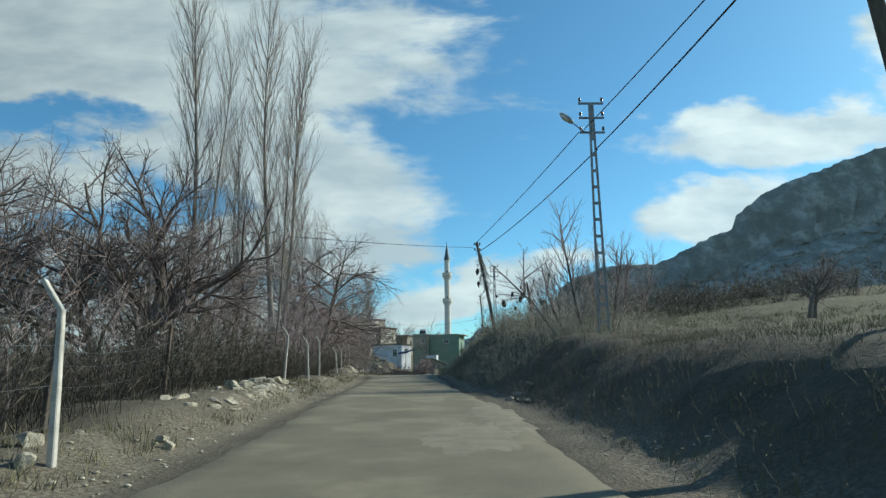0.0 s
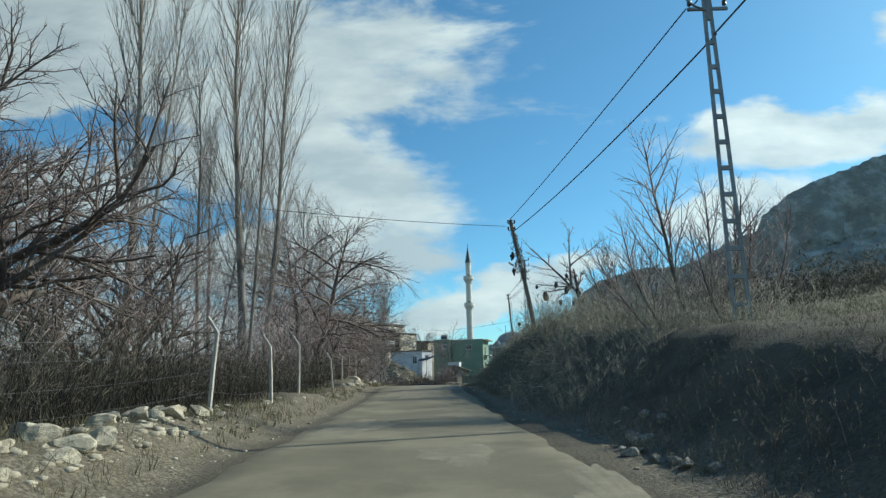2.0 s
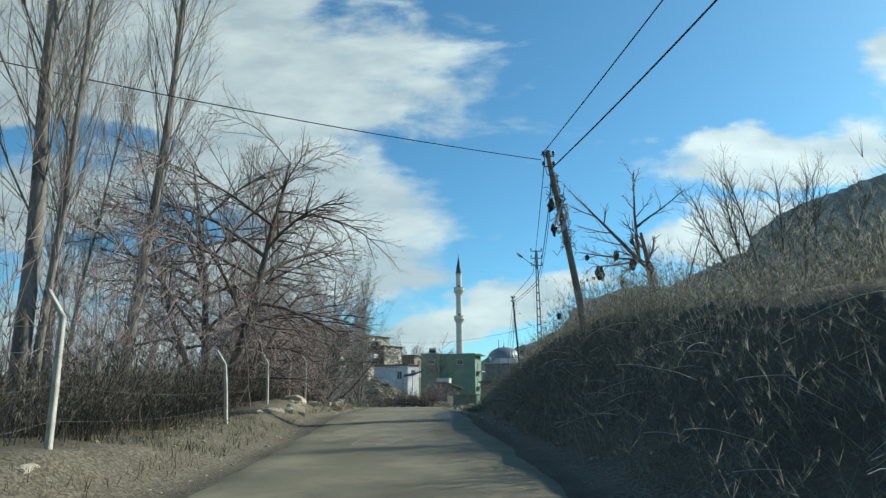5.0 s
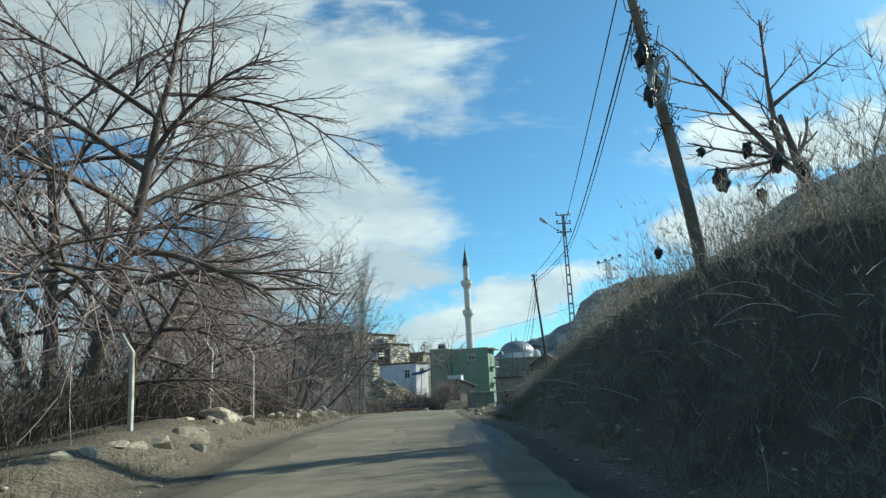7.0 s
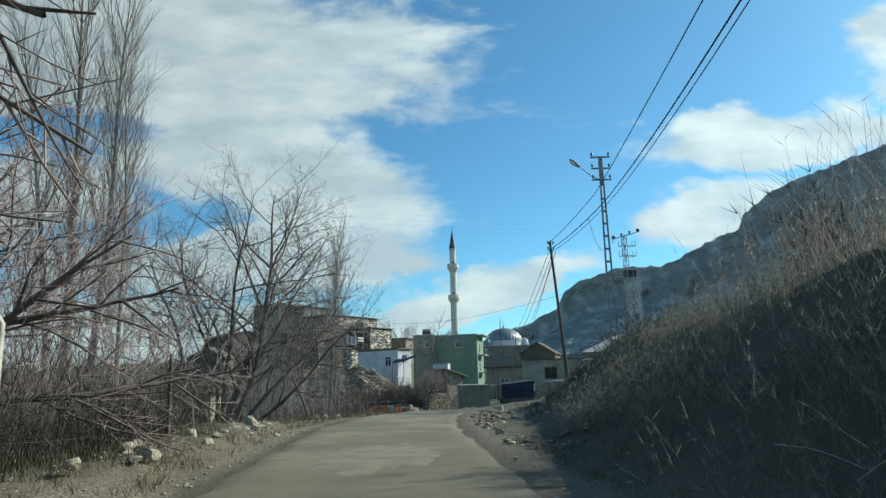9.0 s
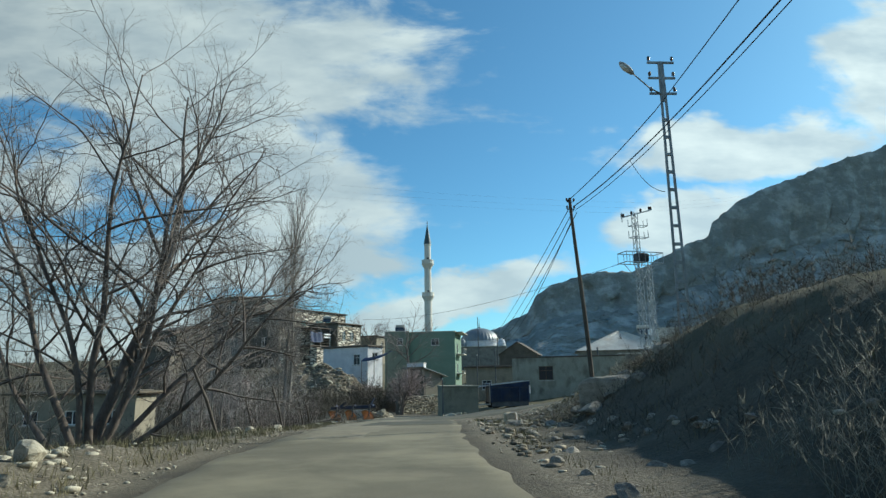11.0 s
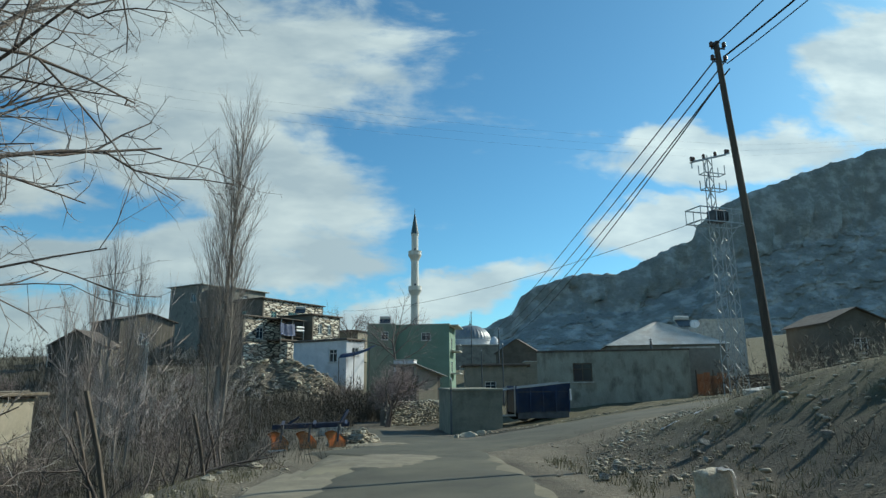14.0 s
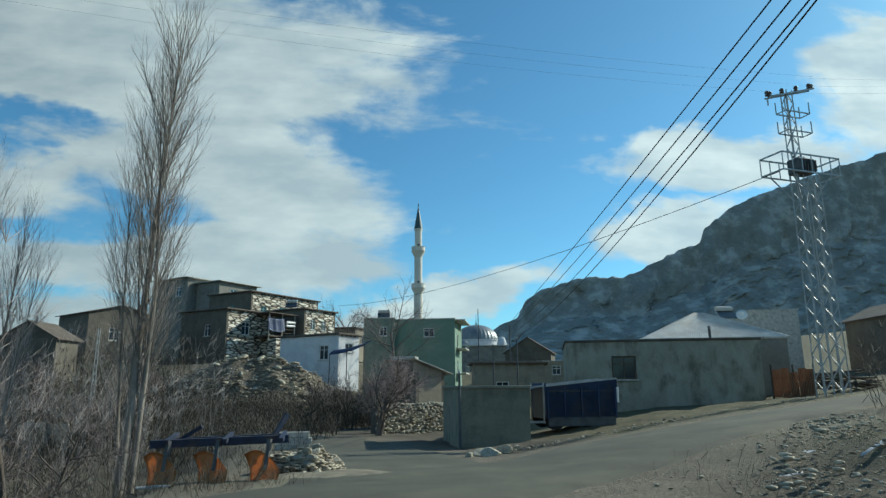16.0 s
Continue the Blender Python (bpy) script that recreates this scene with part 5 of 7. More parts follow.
stand("thicket", R, strip(R, 300, -2, 57, 5.0, 8.5, -1), "thin brown shoots standing behind the fence", SHRUB, 2.1, 3, 3, 0.008, 0.2)
stand("bank_scrub", R, strip(R, 240, 0, 20, 2.6, 5.0, 1), "sparse dry weeds on the low earth bank", SHRUB, 0.26, 4, 3, 0.004, 0.6)
stand("bank_scrub", R, strip(R, 420, 8, 21, 2.7, 6.0, 1), "low fine scrub on the low earth bank", SHRUB, 0.40, 5, 3, 0.003, 0.55)
stand("bank_bush", R, [(R.gauss(6.9, 0.9), R.gauss(25.0, 0.7)) for _ in range(46)], "dense pale bush around the foot of the lattice pole", PALE_TWIG, 2.3, 3, 4, 0.007, 0.3)
stand("bank_scrub", R, strip(R, 260, 30, 60, 13, 30, 1), "dark hedge along the far edge of the terrace", DARK_BRUSH, 1.7, 7, 5, 0.014, 0.7)
stand("bank_scrub", R, strip(R, 170, 30, 62, 11, 26, 1), "dark bushes along the edge of the terrace", SHRUB, 1.6, 7, 5, 0.012, 0.65)
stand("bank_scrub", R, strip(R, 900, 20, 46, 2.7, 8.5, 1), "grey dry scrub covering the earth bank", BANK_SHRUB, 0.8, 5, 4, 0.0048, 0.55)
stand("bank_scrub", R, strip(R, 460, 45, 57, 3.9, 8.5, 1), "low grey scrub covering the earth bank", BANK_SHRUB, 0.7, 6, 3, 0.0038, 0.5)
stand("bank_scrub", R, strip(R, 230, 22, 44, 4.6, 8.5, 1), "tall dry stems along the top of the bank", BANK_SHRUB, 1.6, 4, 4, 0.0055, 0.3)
stand("bank_scrub", R, strip(R, 80, 24, 50, 2.8, 6.0, 1), "pale broken twigs lying in the bank scrub", CANE, 0.55, 2, 3, 0.0045, 1.1)
stand("bank_scrub", R, strip(R, 130, 40, 52, 5.6, 9.0, 1), "pale thin shoots along the top of the bank", PALE_TWIG, 1.9, 3, 1, 0.006, 0.16)
stand("bank_scrub", R, strip(R, 300, 58, 86, 4.4, 12.0, 1), "low dry weeds on the bank", SHRUB, 0.26, 5, 2, 0.004, 0.6)
stand("bank_scrub", R, strip(R, 220, 26, 90, 22.0, 60.0, 1), "low dry bushes on the hillside terrace", SHRUB, 1.2, 5, 3, 0.010, 0.4)

stand("bank_bush", R, [(R.gauss(7.0, 1.0), R.gauss(64.8, 1.3)) for _ in range(50)], "dark tangled brush on the bank beside the lattice pole", DARK_BRUSH, 1.1, 5, 5, 0.008, 0.35)
stand("bank_scrub", R, strip(R, 420, 57, 74, 6.0, 14.0, 1), "grey dry scrub on the upper bank", DARK_BRUSH, 0.4, 5, 2, 0.006, 0.5)
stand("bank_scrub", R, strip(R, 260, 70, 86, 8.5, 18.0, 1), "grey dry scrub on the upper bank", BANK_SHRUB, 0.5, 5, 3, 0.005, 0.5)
stand("bank_scrub", R, [(R.uniform(12, 45), R.uniform(70, 92)) for _ in range(260)], "dark bushes on the hillside above the side road", SHRUB, 1.1, 5, 3, 0.012, 0.4)
stand("bank_bush", R, [(R.gauss(6.7, 0.22), R.gauss(53.0, 0.22)) for _ in range(26)], "dense dark bush on the crest of the bank", DARK_BRUSH, 1.9, 5, 4, 0.012, 0.2)

RB = random.Random(91)
stand("bank_scrub", RB, strip(RB, 340, 57, 71, 4.4, 8.5, 1), "low dark scrub on the bare end of the bank", DARK_BRUSH, 0.38, 5, 3, 0.005, 0.6)


def dead_canes(name, rng, spots, label):
    """Long bleached stems arching over and trailing through the scrub."""
    segs = []
    for x, y in spots:
        p = Vector((x, y, land1(x, y) + rng.uniform(0.25, 0.75)))
        a = rng.choice((0.0, 3.14)) + rng.gauss(0, 0.7)
        d = Vector((math.cos(a), math.sin(a), rng.uniform(0.1, 0.7))).normalized()
        for i in range(9):
            d = (d + Vector((rng.gauss(0, 0.10), rng.gauss(0, 0.10), -0.09 + rng.gauss(0, 0.05)))).normalized()
            q = p + d * 0.12
            if abs(q.x - float(middle(q.y))) < 2.2:
                break
            segs.append((p, q, 0.0042 - 0.0003 * i, 0.0042 - 0.0003 * (i + 1)))
            p = q
    tagged(part(name, tubes(name, segs, 4), CANE), label, "undergrowth", kind="stuff")


dead_canes("dead_canes", R, strip(R, 64, 24, 46, 2.6, 5.2, 1), "bleached dead canes trailing over the bank scrub")


def grass_blades(name, rng, spots, label, h):
    V, F = [], []
    for x, y in spots:
        z = land1(x, y)
        for _ in range(9):
            a, b = x + rng.gauss(0, 0.07), y + rng.gauss(0, 0.07)
            t = rng.uniform(0, 6.28)
            w, hh = 0.006, h * rng.uniform(0.5, 1.2)
            lx, ly = rng.gauss(0, 0.4) * hh, rng.gauss(0, 0.4) * hh
            k = len(V)
            V += [(a - w * math.cos(t), b - w * math.sin(t), z - 0.02), (a + w * math.cos(t), b + w * math.sin(t), z - 0.02), (a + lx, b + ly, z + hh)]
            F.append((k, k + 1, k + 2))
    tagged(part(name, soup(name, V, F), DRY_GRASS), label, "grass", kind="stuff")


grass_blades("dry_grass", R, strip(R, 2600, -2, 80, 3.2, 6.5, -1), "tufts of dry straw-coloured grass on the stony verge", 0.16)
grass_blades("dry_grass", R, strip(R, 2400, 0, 80, 2.6, 8.0, 1), "tufts of dry straw-coloured grass on the bank", 0.14)
grass_blades("dry_grass", R, strip(R, 2600, 3, 45, 5.0, 26.0, 1), "dry olive grass on the terrace", 0.13)

# ---------------------------------------------------------------- stones


def rock_mesh(seed, rough=0.35, flat=0.7, sub=3):
    bm = bmesh.new()
    bmesh.ops.create_icosphere(bm, subdivisions=sub, radius=1.0)
    cuts = []
    rng = random.Random(seed)
    for _ in range(9):
        n = Vector((rng.gauss(0, 1), rng.gauss(0, 1), rng.gauss(0, 1))).normalized()
        cuts.append((n, rng.uniform(0.42, 0.80)))
    for v in bm.verts:
        for n, d in cuts:
            over = v.co.dot(n) - d
            if over > 0:
                v.co -= n * over * 0.97
        v.co *= 1 + rough * (0.20 * noise.fractal(v.co * 2.2 + Vector((seed * 5.0, 0, 0)), 0.9, 2.0, 3) + 0.14 * noise.noise(v.co * 7.0 + Vector((0, seed * 3.0, 0))))
        v.co.z *= flat
    me = bpy.data.meshes.new("rock")
    bm.to_mesh(me)
    bm.free()
    return me


ROCKS = [rock_mesh(k) for k in range(7)]
STONES = [rock_mesh(k, rough=0.2, sub=2) for k in range(7)]
PEBBLES = [rock_mesh(20 + k, flat=0.5, sub=1) for k in range(3)]
for me in ROCKS + STONES + PEBBLES:
    me.materials.append(LIMESTONE)
GREY_ROCKS = [me.copy() for me in ROCKS]
for me in GREY_ROCKS:
    me.materials[0] = GREY_STONE


def rock(x, y, s, k, label="white limestone boulder on the verge", sink=0.25, group="roadside rocks"):
    rng = random.Random(int(x * 91 + y * 37) + k)
    s *= 0.84
    ob = new("rock", (GREY_ROCKS if "bank" in group else ROCKS)[k % 7])
    ob.matrix_basis = pose(x, y, land1(x, y) + s * (0.55 - sink), rng.uniform(-15, 15), rng.uniform(-15, 15), rng.uniform(0, 360)) @ Matrix.Diagonal((s * rng.uniform(0.8, 1.25), s * rng.uniform(0.8, 1.2), s * rng.uniform(0.75, 1.1), 1))
    tagged(ob, label, "rock", group)


R = random.Random(404)
# rows of stones thrown up along the fence
for y0, y1, n, smin, smax in [(3, 9, 8, 0.08, 0.16), (10, 19.5, 34, 0.09, 0.27), (20, 30, 16, 0.07, 0.16), (36, 46, 16, 0.10, 0.32), (47, 57, 14, 0.08, 0.22), (66, 80, 12, 0.08, 0.2)]:
    for k in range(n):
        y = R.uniform(y0, y1)
        rock(float(middle(y)) - R.uniform(3.6, 4.6), y, R.uniform(smin, smax), k)
for x, y, s in [(-4.1, 17.6, 0.34), (-4.25, 16.8, 0.26), (-3.85, 15.2, 0.18), (-4.15, 13.8, 0.22), (-4.4, 12.2, 0.18), (-5.6, 43.7, 0.46), (-5.2, 44.6, 0.3), (-5.9, 42.8, 0.34), (-5.7, 45.2, 0.28), (-4.75, 39.2, 0.34), (-4.8, 40.4, 0.38), (-5.2, 40.9, 0.24), (-4.5, 39.9, 0.2), (-5.0, 38.5, 0.2), (-3.0, 7.6, 0.13), (-3.2, 7.9, 0.1), (-3.9, 6.2, 0.2), (-5.9, 71.6, 0.22), (-6.3, 58.3, 0.3)]:
    rock(x, y, s, int(s * 100))
for y0, y1, n, d0, d1, smin, smax in [(14.5, 19.5, 22, 2.35, 3.3, 0.07, 0.2), (26, 45, 18, 2.3, 3.0, 0.05, 0.14), (56, 66, 46, 2.4, 5.0, 0.06, 0.24), (66, 80, 46, 2.5, 8.0, 0.05, 0.18)]:
    for k in range(n):
        y = R.uniform(y0, y1)
        rock(float(middle(y)) + R.uniform(d0, d1), y, R.uniform(smin, smax), k, "grey limestone rubble at the foot of the bank", group="rubble by the bank")

for x, y, s in [(3.1, 66.8, 0.46), (2.2, 66.3, 0.3), (2.5, 64.9, 0.26), (2.2, 67.9, 0.24), (3.8, 67.6, 0.3), (1.7, 69.8, 0.2), (4.1, 65.8, 0.36), (2.6, 70.5, 0.24), (1.6, 70.4, 0.3), (4.9, 69.3, 0.36), (5.2, 67.0, 0.4), (3.3, 68.9, 0.36)]:
    rock(x, y, s, int(s * 100) + 3, "large pale boulder at the foot of the bank", 0.32, "rubble by the bank")

for x, y, s in [(1.15, 91.2, 0.34), (1.65, 91.8, 0.3), (0.9, 91.7, 0.26), (2.1, 92.3, 0.2), (1.3, 92.1, 0.24), (0.55, 91.0, 0.2)]:
    rock(x, y, s, int(s * 100) + 1, "pale boulder beside the plastered shed", 0.3, "stones at the junction")


def worn_block(name, x, y, z, size, turn, mat, label, category, seed, group=""):
    """A flat-topped block with broken faces and rounded corners, bedded in the ground."""
    bm = bmesh.new()
    bmesh.ops.create_cube(bm, size=1.0)
    bmesh.ops.subdivide_edges(bm, edges=bm.edges[:], cuts=7, use_grid_fill=True)
    for v in bm.verts:
        c = v.co
        k = max(abs(c.x), abs(c.y), abs(c.z)) / max(1e-6, (abs(c.x) ** 7 + abs(c.y) ** 7 + abs(c.z) ** 7) ** (1 / 7))
        n = noise.fractal(c * 2.4 + Vector((seed, 0, 0)), 0.8, 2.1, 4)
        c *= k * (1 + 0.10 * n)
        c.x += 0.10 * noise.noise(c * 1.3 + Vector((0, seed, 0)))
        v.co = Vector((c.x * size[0], c.y * size[1], c.z * size[2]))
    ob = part(name, bm, mat, at=pose(x, y, z, 2, -3, turn))
    for e in ob.data.polygons:
        e.use_smooth = False
    return tagged(ob, label, category, group)


worn_block("boulder", 3.95, 68.25, 1.25, (1.5, 0.9, 1.15), -34, GREY_STONE, "large flat-topped pale boulder on the bank", "rock", 3.0)
worn_block("kerb_stone", 1.88, 72.95, land1(1.88, 72.95) + 0.14, (0.38, 0.3, 0.46), 12, RUBBLE, "worn brown stone block standing at the side road", "stone block", 8.0)


def white_rag():
    """A torn white sheet hanging over the end of the stone block."""
    bm = bmesh.new()
    n, m = 10, 12
    g = []
    for i in range(n + 1):
        row = []
        for j in range(m + 1):
            u, v = i / n - 0.5, j / m
            drop = max(0.0, v - 0.4) * 0.62
            w = 0.26 * (1 - 0.35 * v) * (1 + 0.25 * noise.noise((3 * v, i, 2.0)))
            row.append(bm.verts.new((min(v, 0.45) * 0.42 + 0.02 * noise.noise((9 * u, 6 * v, 1.0)) + 0.05 * drop, u * w, -drop + 0.018 * noise.noise((12 * u, 8 * v, 4.0)))))
        g.append(row)
    for i in range(n):
        for j in range(m):
            bm.faces.new((g[i][j], g[i + 1][j], g[i + 1][j + 1], g[i][j + 1]))
    bmesh.ops.solidify(bm, geom=bm.faces[:], thickness=0.006)
    tagged(part("white_rag", bm, SNOW, at=pose(1.93, 72.92, land1(1.88, 72.95) + 0.385, 0, 0, -20), smooth=True), "torn white plastic sheet draped over a stone block", "plastic sheet")


white_rag()


def snow_patch(x, y, rx, ry, seed, turn):
    """A thin crust of old snow that lies in the dips of the ground."""
    n = 26
    V, c, q = [], math.cos(turn), math.sin(turn)
    for i in range(n + 1):
        for j in range(n + 1):
            a, b = 2.0 * i / n - 1, 2.0 * j / n - 1
            px, py = x + a * rx * c - b * ry * q, y + a * rx * q + b * ry * c
            rough = 0.10 * noise.fractal((px * 0.7, py * 0.7, 0), 0.9, 2.0, 3) + 0.25 * noise.noise((px * 0.13, py * 0.13, 5))
            lie = 0.10 * (1 - a * a - b * b) + 0.11 * noise.fractal((px * 2.2 + seed, py * 2.2, seed), 0.8, 2.0, 4) - 0.03
            V.append((px, py, land1(px, py) + rough + min(lie, 0.03) - 0.01))
    F = [(i * (n + 1) + j, (i + 1) * (n + 1) + j, (i + 1) * (n + 1) + j + 1, i * (n + 1) + j + 1) for i in range(n) for j in range(n)]
    tagged(part("snow_patch", soup("snow_patch", V, F), SNOW, smooth=True), "thin remnant of crusted snow on stony ground", "snow", "snow remnants")


for k, (x, y, rx, ry, tn) in enumerate([(5.1, 84.3, 0.8, 0.16, 0.3), (4.5, 83.4, 0.5, 0.12, 0.1), (5.9, 83.2, 0.4, 0.12, 0.2), (7.6, 84.6, 0.7, 0.16, 0.3)]):
    snow_patch(x, y, rx, ry, k + 0.5, tn)


def scatter(name, rng, spots, smin, smax, label, mat=LIMESTONE):
    """Loose small stones as one mass."""
    V, F, k = [], [], 0
    shapes = []
    for me in PEBBLES:
        shapes.append((np.array([v.co[:] for v in me.vertices]), np.array([p.vertices[:] for p in me.polygons])))
    for x, y in spots:
        a, f = shapes[rng.randrange(3)]
        s, t = smin * (smax / smin) ** (rng.random() ** 1.7), rng.uniform(0, 6.28)
        c, q = math.cos(t), math.sin(t)
        b = np.stack([a[:, 0] * c - a[:, 1] * q, a[:, 0] * q + a[:, 1] * c, a[:, 2]], -1) * s
        V.append(b + (x, y, land1(x, y) + s * 0.3))
        F.append(f + k)
        k += len(a)
    tagged(part(name, soup(name, np.concatenate(V), np.concatenate(F)), mat), label, "gravel", kind="stuff")


scatter("loose_stones", R, strip(R, 2600, 0, 80, 2.8, 4.8, -1), 0.010, 0.055, "loose pale stones strewn along the verge")
scatter("loose_stones", R, strip(R, 420, 11, 18.5, 3.5, 4.5, -1), 0.03, 0.13, "broken pale stone between the roadside rocks")
scatter("loose_stones", R, strip(R, 420, 6, 80, 2.0, 3.6, 1), 0.015, 0.06, "loose stones along the foot of the bank", RUBBLE)
scatter("loose_stones", R, [(R.gauss(-7.0, 0.7), R.gauss(58.5, 1.3)) for _ in range(420)], 0.02, 0.13, "heap of pale broken stone beside the verge")
scatter("loose_stones", R, [(1.2 + 15 * f + R.gauss(0, 0.3), 91.6 + 13.2 * f - 3.6 * f * f + R.gauss(0, 0.3)) for f in (R.random() for _ in range(420))], 0.015, 0.08, "loose stones along the shoulder below the barn", RUBBLE)
scatter("loose_stones", R, strip(R, 900, 53, 72, 2.3, 5.2, 1), 0.02, 0.15, "broken pale stone strewn before the bank", RUBBLE)
scatter("loose_stones", R, [(a + 0.9 + R.uniform(-0.3, 1.6), b) for a, b in ((0.4 + 3.8 * f + 3.5 * f * f, 75.5 + 13.5 * f) for f in (R.random() for _ in range(900)))], 0.015, 0.075, "broken pale stone along the edge of the side road", RUBBLE)
scatter("loose_stones", R, [(3.4 + 6.4 * f + R.gauss(0, 0.35), 81.6 + 7.6 * f + R.gauss(0, 0.5)) for f in (R.random() for _ in range(130))], 0.03, 0.13, "band of broken pale stone beside the side road")
scatter("loose_stones", R, [(R.uniform(2.2, 8.5), R.uniform(64, 80)) for _ in range(420)], 0.03, 0.15, "pale broken stones strewn over the low bank")
scatter("loose_stones", R, [(R.uniform(1.6, 13), R.uniform(66, 88)) for _ in range(1500)], 0.012, 0.07, "loose stones beside the side road", RUBBLE)

# ---------------------------------------------------------------- village


def wall_panel(parent, length, height, at, mat, holes=(), thick=0.28, low=-1.6):
    """A wall with real openings. Its frame: x along, y inwards, z up. holes: (u, v, w, h)."""
    us = sorted({0.0, length, *(h[0] for h in holes), *(h[0] + h[2] for h in holes)})
    vs = sorted({low, height, *(h[1] for h in holes), *(h[1] + h[3] for h in holes)})
    bm = bmesh.new()
    for a, b in zip(us, us[1:]):
        for c, d in zip(vs, vs[1:]):
            mu, mv = (a + b) / 2, (c + d) / 2
            if any(h[0] < mu < h[0] + h[2] and h[1] < mv < h[1] + h[3] for h in holes):
                continue
            box(bm, (mu, thick / 2, mv), (b - a, thick, d - c))
    bmesh.ops.remove_doubles(bm, verts=bm.verts[:], dist=0.001)
    return part("wall", bm, mat, parent, at=at)


def window(wall, u, v, w, h, mat=None, bars=1, sill=True):
    bm = bmesh.new()
    t, y = 0.07, 0.10
    for a, b, c, d in ((0, 0, w, t), (0, h - t, w, t), (0, t, t, h - 2 * t), (w - t, t, t, h - 2 * t)):
        box(bm, (a + c / 2, y, b + d / 2), (c, 0.07, d))
    for k in range(bars):
        box(bm, (w * (k + 1) / (bars + 1), y, h / 2), (0.05, 0.06, h - 2 * t))
    if h > 1.0:
        box(bm, (w / 2, y + 0.002, h * 0.68), (w - 2 * t, 0.05, 0.05))
    frame_ = part("window", bm, mat or WINDOW_FRAME, wall, "small framed window", Matrix.Translation((u, 0, v)))
    bm = bmesh.new()
    box(bm, (w / 2, y + 0.03, h / 2), (w - t, 0.012, h - t))
    part("pane", bm, GLASS, frame_)
    if sill:
        bm = bmesh.new()
        box(bm, (w / 2, -0.02, -0.05), (w + 0.16, 0.22, 0.08), 0, 0.01)
        part("sill", bm, CONCRETE, frame_)


